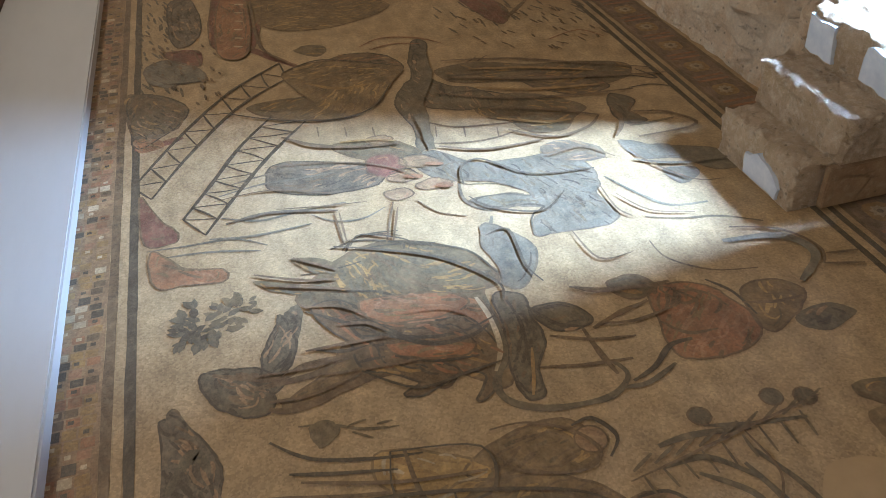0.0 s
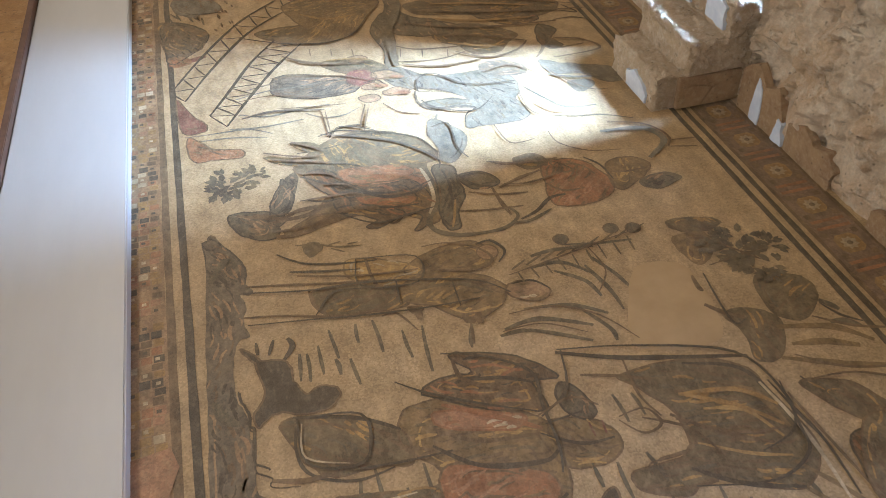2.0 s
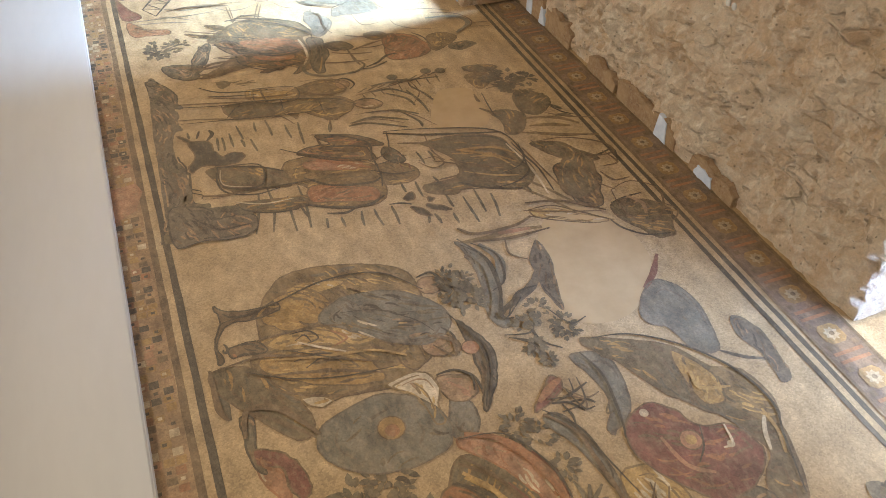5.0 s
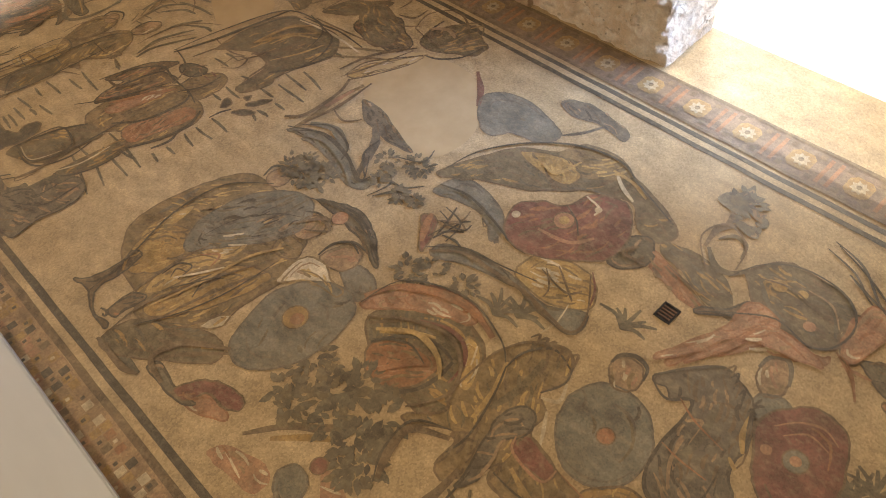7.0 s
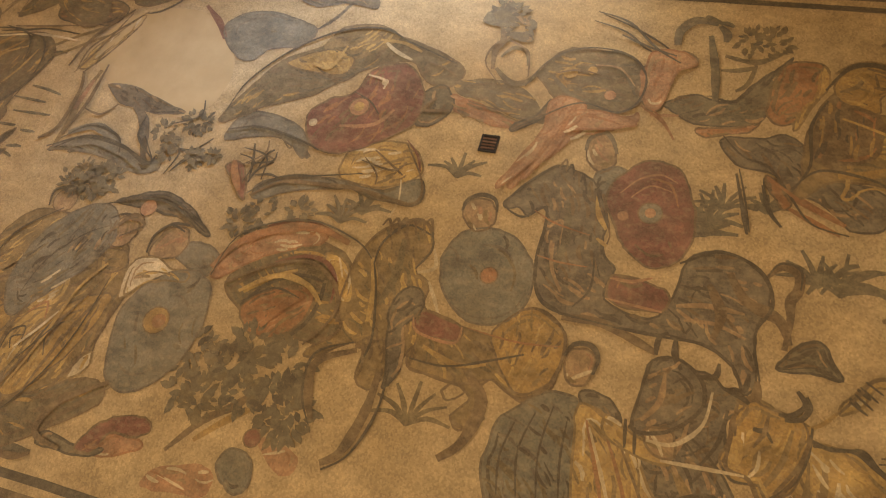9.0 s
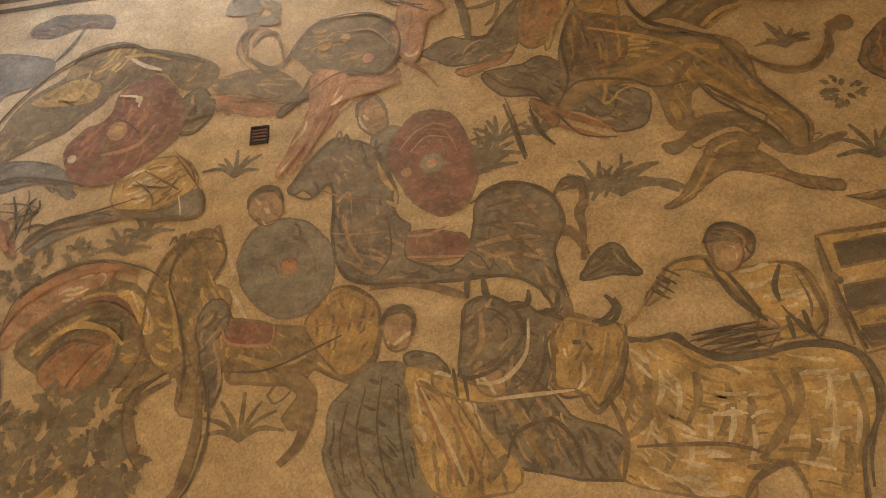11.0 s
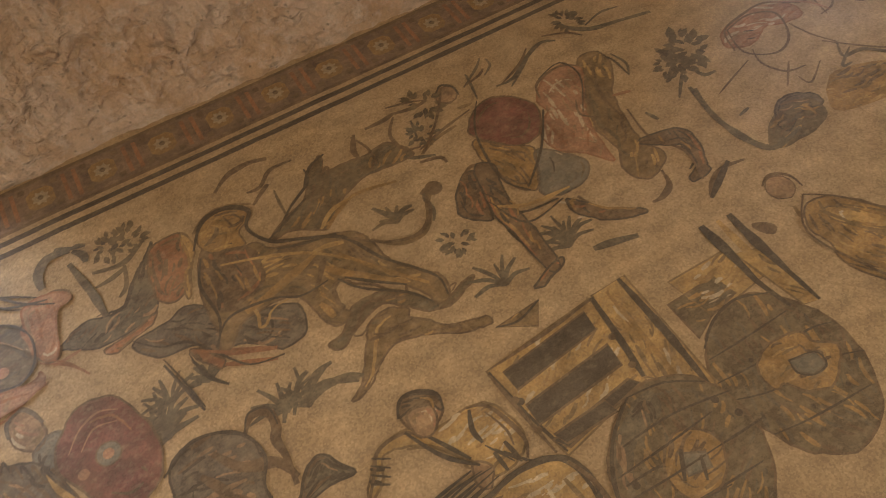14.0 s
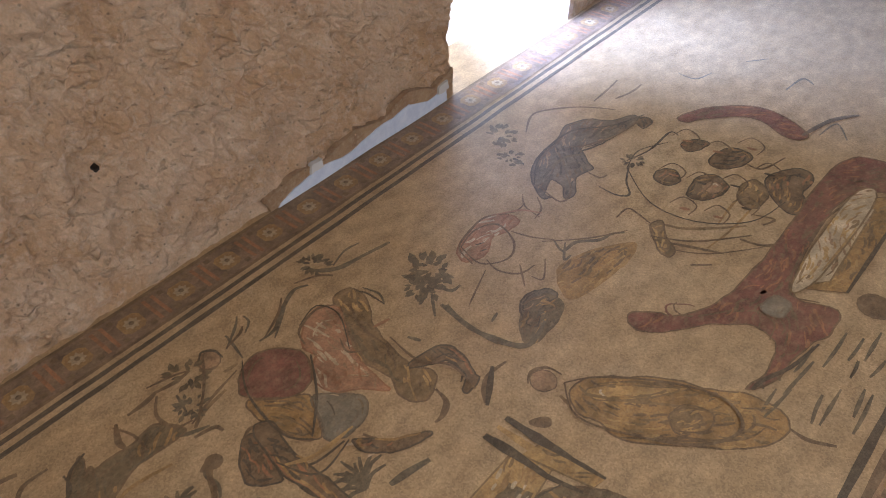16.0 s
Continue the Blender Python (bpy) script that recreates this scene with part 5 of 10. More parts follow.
fig = figure("inlaid_small_tree", "inlaid small dark tree with a curling branch on a russet mound")
shape(fig, "moss", 3, [(3.57, 1.65), (3.63, 1.58), (3.73, 1.55), (3.65, 1.5), (3.61, 1.45), (3.55, 1.47), (3.53, 1.34), (3.47, 1.31), (3.5, 1.45), (3.45, 1.5), (3.48, 1.66)])
shape(fig, "moss", 3, [(3.41, 1.46), (3.42, 1.34), (3.36, 1.3), (3.34, 1.38), (3.38, 1.47)])
shape(fig, "olive", 4, [(3.56, 1.62), (3.59, 1.55), (3.55, 1.49), (3.5, 1.55)])
leaves(fig, "moss", 3, .11, 3.57, 1.51)
leaves(fig, "moss", 3, .09, 3.46, 1.41)
stroke(fig, "umber", 3, .045, [(3.11, 1.5), (3.26, 1.52), (3.34, 1.49), (3.46, 1.53)])
stroke(fig, "umber", 3, .03, [(3.31, 1.49), (3.38, 1.44)])
stroke(fig, "olive", 3, .045, [(3.12, 1.48), (3.02, 1.36), (3.04, 1.26), (3.13, 1.2)])
stroke(fig, "olive", 3, .03, [(3.16, 1.28), (3.27, 1.32), (3.29, 1.41), (3.21, 1.47)])
shape(fig, "olive", 1, [(2.99, 1.7), (3.03, 1.53), (3.02, 1.36), (2.94, 1.2), (2.76, 1.08), (2.76, 1.24), (2.86, 1.5), (2.9, 1.67)])
shape(fig, "rust", 1, [(2.89, 1.7), (2.84, 1.5), (2.73, 1.21), (2.68, 1.28), (2.73, 1.57), (2.79, 1.68)])
laid(fig)

fig = figure("inlaid_shape", "inlaid olive and russet leaping shape with long horns")
shape(fig, "olive", 2, [(3.1, 1.21), (3.21, 1.16), (3.32, 1.07), (3.33, 0.9), (3.32, 0.72), (3.25, 0.61), (3.15, 0.56), (3.08, 0.6), (2.98, 0.56), (2.91, 0.63), (2.86, 0.74), (2.9, 0.9), (2.92, 1.03), (3.02, 1.14)], rim=True)
shape(fig, "rust", 3, [(3.22, 0.6), (3.28, 0.52), (3.37, 0.4), (3.34, 0.3), (3.27, 0.3), (3.26, 0.39), (3.13, 0.44), (2.96, 0.43), (2.92, 0.48), (3.01, 0.57), (3.12, 0.59)], rim=True)
stroke(fig, "dark", 4, .014, [(3.62, 0.91), (3.53, 0.7), (3.41, 0.5), (3.34, 0.43)])
stroke(fig, "dark", 4, .014, [(3.56, 0.95), (3.49, 0.74), (3.38, 0.61), (3.33, 0.51)])
stroke(fig, "dark", 4, .014, [(3.35, 0.46), (3.33, 0.38), (3.26, 0.32)])
stroke(fig, "dark", 4, .02, [(3.32, 0.86), (3.32, 0.72), (3.25, 0.61), (3.14, 0.55)])
stroke(fig, "moss", 4, .03, [(3.23, 0.8), (3.15, 0.67), (3.02, 0.6)])
stroke(fig, "moss", 4, .03, [(3.11, 1.12), (2.99, 0.99), (2.94, 0.86)])
dot(fig, "gold", 4, .045, 3.14, 1.01)
dot(fig, "pink", 4, .035, 3, 0.74)
dot(fig, "gold", 4, .03, 3.17, 0.88)
stroke(fig, "pink", 3, .022, [(2.89, 0.49), (2.9, 0.4), (2.91, 0.33)])
stroke(fig, "rust", 3, .018, [(2.95, 0.55), (2.85, 0.41), (2.74, 0.33)])
shape(fig, "pink", 2, [(2.94, 0.98), (2.85, 0.84), (2.85, 0.64), (2.9, 0.56), (2.83, 0.56), (2.76, 0.69), (2.74, 0.85), (2.61, 0.93), (2.51, 1), (2.44, 1.09), (2.29, 1.15), (2.3, 1.19), (2.5, 1.16), (2.65, 1.05), (2.8, 1.04)], rim=True)
shape(fig, "umber", 3, [(2.92, 1.03), (2.79, 1.09), (2.68, 1.23), (2.67, 1.28), (2.72, 1.26), (2.8, 1.14), (2.92, 1.08)], rim=True)
stroke(fig, "rust", 3, .022, [(2.89, 0.95), (2.73, 1.02), (2.57, 1.13), (2.35, 1.22)])
stroke(fig, "rust", 3, .016, [(2.77, 0.91), (2.63, 0.98), (2.51, 1.06)])
laid(fig)

fig = figure("inlaid_shape", "inlaid crowded brown and ochre draped shapes behind grey shields")
shape(fig, "brown", 0, [(0.5, 4.18), (0.64, 4.42), (0.84, 4.53), (1.13, 4.5), (1.44, 4.39), (1.61, 4.24), (1.63, 3.97), (1.63, 3.77), (1.51, 3.59), (1.48, 3.43), (1.29, 3.35), (1.19, 3.29), (0.9, 3.33), (0.68, 3.33), (0.51, 3.51), (0.37, 3.79), (0.48, 3.95)], rim=True)
shape(fig, "ochre", 1, [(0.55, 4.22), (0.7, 4.33), (0.9, 4.31), (1.01, 4.13), (0.89, 4), (0.68, 3.98), (0.54, 4.1)], rim=True)
shape(fig, "gold", 1, [(0.75, 4.37), (0.92, 4.39), (1.15, 4.32), (1.05, 4.27), (0.8, 4.26)], rim=True)
shape(fig, "ochre", 1, [(0.44, 3.81), (0.64, 3.82), (0.95, 3.71), (1.12, 3.52), (1.14, 3.37), (0.92, 3.4), (0.66, 3.52), (0.45, 3.69)], rim=True)
shape(fig, "gold", 1, [(0.51, 3.91), (0.68, 3.98), (0.93, 3.89), (1, 3.74), (0.82, 3.8), (0.63, 3.8)], rim=True)
shape(fig, "gold", 2, [(0.96, 3.99), (1.18, 3.92), (1.32, 3.83), (1.19, 3.71), (1.03, 3.72), (0.96, 3.85)], rim=True)
shape(fig, "pale", 2, [(1.32, 3.83), (1.55, 3.78), (1.66, 3.64), (1.51, 3.59), (1.37, 3.65)], rim=True)
stroke(fig, "dark", 3, .014, [(0.67, 3.95), (0.79, 3.94), (0.84, 3.85), (0.72, 3.83)])
stroke(fig, "dark", 3, .012, [(0.69, 3.88), (0.76, 3.91), (0.79, 3.83)])
stroke(fig, "dark", 3, .016, [(0.64, 3.71), (0.8, 3.72), (0.94, 3.67)])
stroke(fig, "dark", 3, .014, [(0.7, 3.63), (0.83, 3.68), (0.93, 3.6)])
stroke(fig, "umber", 3, .02, [(0.45, 3.97), (0.64, 3.97), (0.84, 3.96), (1.02, 3.91)])
stroke(fig, "umber", 3, .022, [(0.41, 3.66), (0.65, 3.61), (0.96, 3.51), (1.16, 3.42)])
stroke(fig, "umber", 3, .02, [(0.42, 3.56), (0.63, 3.43), (0.9, 3.33), (1.05, 3.33)])
stroke(fig, "rust", 3, .018, [(0.93, 3.89), (1.02, 3.79), (0.92, 3.75)])
shape(fig, "olive", 1, [(0.12, 3.8), (0.26, 3.81), (0.42, 3.71), (0.51, 3.51), (0.61, 3.36), (0.63, 3.16), (0.51, 3.12), (0.33, 3.35), (0.17, 3.57), (0.11, 3.7)], rim=True)
shape(fig, "pale", 2, [(0.61, 3.39), (0.7, 3.4), (0.79, 3.33), (0.7, 3.3)], rim=True)
stroke(fig, "umber", 2, .03, [(0.28, 3.42), (0.42, 3.31), (0.56, 3.17), (0.65, 3.07)])
shape(fig, "umber", 1, [(0.24, 4.39), (0.32, 4.31), (0.52, 4.26), (0.65, 4.29), (0.65, 4.2), (0.46, 4.17), (0.31, 4.18), (0.2, 4.03), (0.22, 3.88), (0.18, 3.87), (0.2, 4.08), (0.26, 4.23)], rim=True)
shape(fig, "umber", 1, [(0.28, 3.97), (0.45, 3.97), (0.5, 3.86), (0.35, 3.88), (0.28, 3.88)], rim=True)
shape(fig, "moss", 1, [(0.23, 3.39), (0.3, 3.37), (0.28, 3.18), (0.29, 2.96), (0.24, 3.03), (0.22, 3.22)], rim=True)
stroke(fig, "moss", 1, .05, [(0.12, 3.65), (0.16, 3.53), (0.17, 3.4)])
stroke(fig, "grey", 1, .04, [(0.94, 4.45), (1.06, 4.43), (1.21, 4.43), (1.27, 4.43)])
dot(fig, "skin", 3, .09, 1.71, 4.06)
stroke(fig, "dark", 4, .022, [(1.65, 4.16), (1.76, 4.18), (1.81, 4.08), (1.8, 3.95)])
shape(fig, "skin", 3, [(1.47, 3.58), (1.6, 3.6), (1.69, 3.53), (1.62, 3.42), (1.49, 3.45)], rim=True)
stroke(fig, "dark", 4, .02, [(1.64, 3.65), (1.69, 3.56), (1.67, 3.4)])
shape(fig, "brown", 2, [(1.3, 3.57), (1.43, 3.6), (1.44, 3.42), (1.34, 3.38), (1.28, 3.47)], rim=True)
shape(fig, "skin", 3, [(1.45, 3.25), (1.57, 3.25), (1.66, 3.18), (1.66, 3.07), (1.54, 3.03), (1.46, 3.09)], rim=True)
stroke(fig, "dark", 4, .024, [(1.46, 3.28), (1.58, 3.28), (1.68, 3.19), (1.69, 3.07)])
shape(fig, "pale", 4, [(1.14, 3.32), (1.29, 3.35), (1.4, 3.33), (1.44, 3.18), (1.38, 3.05), (1.39, 2.94), (1.33, 2.93), (1.3, 3.09), (1.24, 3.22)], rim=True)
stroke(fig, "brown", 5, .012, [(1.3, 3.27), (1.35, 3.17), (1.35, 3.02)])
shape(fig, "slate", 1, [(1.5, 3.1), (1.59, 3), (1.58, 2.86), (1.49, 2.75), (1.39, 2.85)], rim=True)
laid(fig)

fig = figure("inlaid_shape", "inlaid shape of striding shapes in brown folds")
shape(fig, "brown", 2, [(1.37, 6.92), (1.59, 7.02), (1.84, 7.03), (1.94, 6.86), (1.81, 6.76), (1.58, 6.8), (1.4, 6.84)], rim=True)
shape(fig, "gold", 2, [(1.03, 7.09), (1.25, 7.04), (1.46, 6.89), (1.38, 6.77), (1.12, 6.84), (1.01, 6.96)], rim=True)
stroke(fig, "dark", 3, .02, [(0.61, 7.29), (0.77, 7.15), (1.03, 7.07), (1.22, 7.04)])
stroke(fig, "dark", 3, .02, [(0.67, 7.1), (0.84, 7.05), (1.1, 6.99)])
stroke(fig, "umber", 3, .025, [(1.15, 7.08), (1.16, 6.86), (1.21, 6.67)])
dot(fig, "skin", 3, .07, 1.91, 6.89)
stroke(fig, "dark", 4, .02, [(1.86, 6.98), (1.96, 6.99), (2.02, 6.87), (1.95, 6.78)])
shape(fig, "brown", 2, [(1.28, 6.75), (1.54, 6.83), (1.79, 6.72), (1.92, 6.57), (1.85, 6.43), (1.64, 6.36), (1.45, 6.54), (1.29, 6.64)], rim=True)
stroke(fig, "olive", 3, .03, [(1.41, 6.7), (1.64, 6.68), (1.83, 6.54)])
shape(fig, "skin", 3, [(1.94, 6.58), (2.11, 6.55), (2.17, 6.44), (2.07, 6.38), (1.93, 6.47)], rim=True)
stroke(fig, "dark", 4, .018, [(1.96, 6.57), (2.09, 6.56), (2.17, 6.46)])
shape(fig, "olive", 1, [(0.8, 6.89), (1.03, 6.87), (1.33, 6.8), (1.33, 6.61), (1.1, 6.6), (0.85, 6.66), (0.78, 6.8)], rim=True)
stroke(fig, "umber", 2, .022, [(0.39, 7.05), (0.64, 6.99), (0.9, 6.92), (1.16, 6.87)])
stroke(fig, "umber", 2, .022, [(0.35, 6.79), (0.6, 6.73), (0.93, 6.62), (1.24, 6.63)])
stroke(fig, "umber", 2, .02, [(0.76, 6.91), (0.77, 6.77), (0.84, 6.64)])
stroke(fig, "umber", 2, .018, [(0.87, 6.79), (1.08, 6.74), (1.35, 6.68)])
stroke(fig, "umber", 2, .018, [(1.52, 6.76), (1.73, 6.66), (1.87, 6.52)])
shape(fig, "umber", 2, [(1.3, 6.58), (1.4, 6.55), (1.34, 6.48)])
shape(fig, "umber", 2, [(1.6, 6.43), (1.69, 6.41), (1.65, 6.33), (1.6, 6.36)])
stroke(fig, "umber", 2, .016, [(1.63, 6.35), (1.6, 6.18)])
stroke(fig, "umber", 2, .016, [(1.14, 6.55), (1.23, 6.55), (1.32, 6.38)])
laid(fig)

fig = figure("inlaid_shape", "inlaid umber shape with a russet flank and dark bands")
shape(fig, "umber", 1, [(1.23, 5.92), (1.34, 6), (1.52, 5.99), (1.43, 6.14), (1.6, 6.11), (1.83, 5.99), (1.96, 5.83), (1.82, 5.82), (1.84, 5.65), (1.68, 5.66), (1.45, 5.77)], rim=True)
shape(fig, "brown", 1, [(1.1, 5.85), (1.3, 5.86), (1.57, 5.72), (1.78, 5.59), (1.78, 5.48), (1.79, 5.38), (1.79, 5.22), (1.72, 5.09), (1.57, 5.05), (1.35, 5.11), (1.16, 5.23), (1.02, 5.27), (1.18, 5.39), (1.17, 5.48), (1.04, 5.64)], rim=True)
shape(fig, "rust", 2, [(1.2, 5.45), (1.43, 5.41), (1.67, 5.29), (1.72, 5.18), (1.64, 5.11), (1.39, 5.19), (1.17, 5.26)], rim=True)
shape(fig, "pink", 2, [(1.25, 5.79), (1.48, 5.73), (1.71, 5.62), (1.6, 5.57), (1.29, 5.67)], rim=True)
stroke(fig, "dark", 3, .03, [(1.19, 5.59), (1.39, 5.41), (1.69, 5.34), (1.79, 5.38)])
stroke(fig, "dark", 3, .035, [(1.12, 5.24), (1.35, 5.12), (1.58, 5.07), (1.74, 5.14)])
stroke(fig, "umber", 3, .028, [(1.22, 5.69), (1.42, 5.55), (1.74, 5.5)])
stroke(fig, "dark", 3, .025, [(1.5, 5.94), (1.67, 5.9), (1.82, 5.82)])
stroke(fig, "rust", 3, .02, [(1.52, 6.02), (1.65, 6), (1.76, 5.92)])
shape(fig, "olive", 1, [(0.47, 5.97), (0.78, 5.91), (1.06, 5.74), (1.07, 5.53), (0.91, 5.55), (0.64, 5.58), (0.54, 5.73)], rim=True)
stroke(fig, "dark", 2, .025, [(0.53, 5.98), (0.85, 5.88), (1.06, 5.74)])
stroke(fig, "dark", 2, .02, [(0.54, 5.94), (0.52, 5.74), (0.58, 5.6), (0.78, 5.51), (0.98, 5.53)])
stroke(fig, "umber", 2, .02, [(0.92, 5.8), (1.04, 5.64), (1.19, 5.57)])
shape(fig, "olive", 1, [(0.61, 5.44), (0.84, 5.42), (1.13, 5.36), (1.36, 5.33), (1.07, 5.22), (0.77, 5.27), (0.62, 5.35)], rim=True)
stroke(fig, "dark", 2, .018, [(0.61, 5.44), (0.66, 5.34), (0.85, 5.24), (1.06, 5.21)])
stroke(fig, "pale", 2, .016, [(0.62, 5.46), (0.82, 5.37), (1.05, 5.36)])
stroke(fig, "dark", 2, .028, [(1.25, 5.08), (1.39, 5.04), (1.5, 5.08)])
laid(fig)

fig = figure("inlaid_shape", "inlaid olive draped shapes with bands")
shape(fig, "brown", 1, [(1.74, 5.55), (1.94, 5.54), (2.08, 5.46), (2.11, 5.3), (2, 5.24), (1.83, 5.26), (1.75, 5.36)], rim=True)
stroke(fig, "dark", 2, .02, [(1.74, 5.5), (1.92, 5.38), (2.09, 5.37)])
stroke(fig, "red", 2, .012, [(2, 5.49), (2, 5.4)])
stroke(fig, "red", 2, .012, [(2.07, 5.48), (2.06, 5.4)])
shape(fig, "moss", 1, [(1.94, 5.78), (2.04, 5.7), (2.07, 5.54), (1.98, 5.52), (1.9, 5.63)], rim=True)
stroke(fig, "umber", 2, .018, [(0.46, 5.94), (0.69, 5.89), (0.84, 5.8)])
stroke(fig, "umber", 2, .035, [(0.38, 5.63), (0.57, 5.58), (0.77, 5.61)])
laid(fig)

fig = figure("inlaid_shape", "inlaid olive grey humped shape with folded flanks")
shape(fig, "olive", 1, [(2.28, 5.73), (2.66, 5.72), (2.94, 5.6), (2.99, 5.4), (3.04, 5.11), (2.99, 4.95), (2.84, 4.84), (2.64, 4.9), (2.42, 5.01), (2.27, 4.96), (2.09, 5.05), (2.09, 5.15), (2.32, 5.16), (2.43, 5.22), (2.44, 5.45), (2.33, 5.63)], rim=True)
stroke(fig, "dark", 2, .035, [(2.01, 5.98), (2.33, 5.84), (2.66, 5.74), (3.01, 5.64)])
stroke(fig, "dark", 2, .03, [(2.64, 5.7), (2.92, 5.58), (2.99, 5.34), (3.01, 5.07)])
stroke(fig, "brown", 3, .04, [(2.68, 5.48), (2.9, 5.42), (2.96, 5.16)])
stroke(fig, "gold", 3, .028, [(2.6, 5.39), (2.8, 5.32), (2.9, 5.12)])
stroke(fig, "gold", 3, .022, [(2.47, 5.21), (2.69, 5.08), (2.88, 5.01)])
stroke(fig, "dark", 2, .03, [(2.37, 5.09), (2.57, 4.94), (2.84, 4.84)])
stroke(fig, "umber", 2, .03, [(2.42, 5.41), (2.62, 5.23), (2.84, 5.1)])
stroke(fig, "umber", 2, .025, [(2.09, 5.05), (2.29, 5), (2.46, 4.99)])
stroke(fig, "umber", 2, .025, [(2.08, 5.79), (2.28, 5.72), (2.43, 5.65)])
laid(fig)

fig = figure("inlaid_shape", "inlaid brown folded shapes with curling limbs")
shape(fig, "umber", 1, [(3.22, 5.02), (3.41, 5.01), (3.52, 4.78), (3.42, 4.6), (3.35, 4.43), (3.24, 4.43), (3.16, 4.52), (3.17, 4.68), (3.15, 4.8)], rim=True)
shape(fig, "olive", 1, [(3.17, 5.39), (3.4, 5.34), (3.53, 5.16), (3.64, 4.98), (3.46, 5.01), (3.29, 5.15)], rim=True)
stroke(fig, "dark", 2, .02, [(3.02, 5.46), (3.05, 5.24), (3.08, 5.03), (3.06, 4.73)])
stroke(fig, "pale", 2, .025, [(2.97, 5.46), (3.01, 5.2), (3.02, 5), (3, 4.71)])
stroke(fig, "dark", 2, .022, [(3.2, 5.43), (3.3, 5.17), (3.45, 5.1), (3.62, 5.04), (3.82, 5.07), (3.77, 4.91)])
stroke(fig, "umber", 2, .025, [(3.55, 4.82), (3.6, 4.68), (3.74, 4.67)])
stroke(fig, "umber", 2, .02, [(3.26, 5.57), (3.48, 5.41), (3.78, 5.33)])
stroke(fig, "umber", 2, .02, [(3.52, 5.79), (3.71, 5.65), (3.96, 5.56)])
stroke(fig, "dark", 2, .018, [(3.62, 5.87), (3.68, 5.75), (3.77, 5.67)])
shape(fig, "gold", 1, [(2.77, 4.56), (2.93, 4.53), (3.09, 4.42), (3.3, 4.25), (3.17, 4.26), (2.91, 4.41), (2.77, 4.48)], rim=True)
stroke(fig, "umber", 2, .018, [(2.75, 4.57), (2.95, 4.56), (3.13, 4.41), (3.33, 4.23)])
stroke(fig, "umber", 2, .018, [(2.73, 4.5), (2.89, 4.39), (3.16, 4.25)])
shape(fig, "olive", 1, [(3.4, 4.4), (3.6, 4.41), (3.79, 4.29), (3.88, 4.16), (3.74, 4.03), (3.7, 3.92), (3.56, 3.92), (3.48, 4.06), (3.4, 4.2)], rim=True)
stroke(fig, "dark", 2, .022, [(3.31, 4.24), (3.35, 4.12), (3.48, 3.99), (3.67, 3.94)])
stroke(fig, "dark", 2, .02, [(3.42, 4.42), (3.58, 4.45), (3.72, 4.45)])
shape(fig, "umber", 2, [(3.47, 4.43), (3.61, 4.43), (3.65, 4.36), (3.51, 4.35)])
laid(fig)

fig = figure("inlaid_shape", "inlaid umber charging shape with russet bands")
shape(fig, "olive", 1, [(0.94, 8.3), (1.2, 8.49), (1.46, 8.5), (1.75, 8.33), (1.9, 8.05), (1.78, 7.92), (1.78, 7.64), (1.57, 7.63), (1.29, 7.78), (1.07, 7.9), (0.86, 8.15)], rim=True)
shape(fig, "brown", 1, [(1.11, 7.85), (1.37, 7.67), (1.72, 7.62), (1.77, 7.44), (1.67, 7.27), (1.51, 7.42), (1.23, 7.51), (0.98, 7.49), (0.78, 7.45), (0.69, 7.49), (0.91, 7.63)], rim=True)
shape(fig, "rust", 2, [(1.23, 7.95), (1.49, 7.97), (1.74, 7.88), (1.74, 7.7), (1.49, 7.74), (1.25, 7.82)], rim=True)
stroke(fig, "dark", 3, .02, [(1.25, 8.49), (1.51, 8.45), (1.8, 8.29), (1.9, 8.05)])
stroke(fig, "dark", 3, .022, [(1.13, 7.92), (1.33, 7.73), (1.58, 7.68), (1.78, 7.74)])
stroke(fig, "dark", 3, .018, [(1.03, 8.18), (1.27, 8.1), (1.43, 7.94)])
stroke(fig, "umber", 2, .035, [(1.05, 7.7), (0.83, 7.7), (0.68, 7.65), (0.4, 7.77)])
stroke(fig, "umber", 2, .03, [(1.24, 7.55), (0.98, 7.49), (0.78, 7.46), (0.67, 7.52)])
shape(fig, "moss", 1, [(0.38, 7.79), (0.59, 7.75), (0.72, 7.62), (0.56, 7.53), (0.39, 7.61)], rim=True)
shape(fig, "moss", 1, [(0.7, 7.95), (0.78, 8.1), (0.86, 8.14), (0.83, 7.91), (0.72, 7.74), (0.64, 7.78)])
stroke(fig, "umber", 2, .025, [(1.51, 7.45), (1.42, 7.36), (1.33, 7.42)])
stroke(fig, "dark", 2, .016, [(0.9, 8.37), (1.06, 8.36), (1.23, 8.38)])
stroke(fig, "dark", 2, .016, [(1.15, 8.51), (1.28, 8.61), (1.49, 8.59)])
laid(fig)

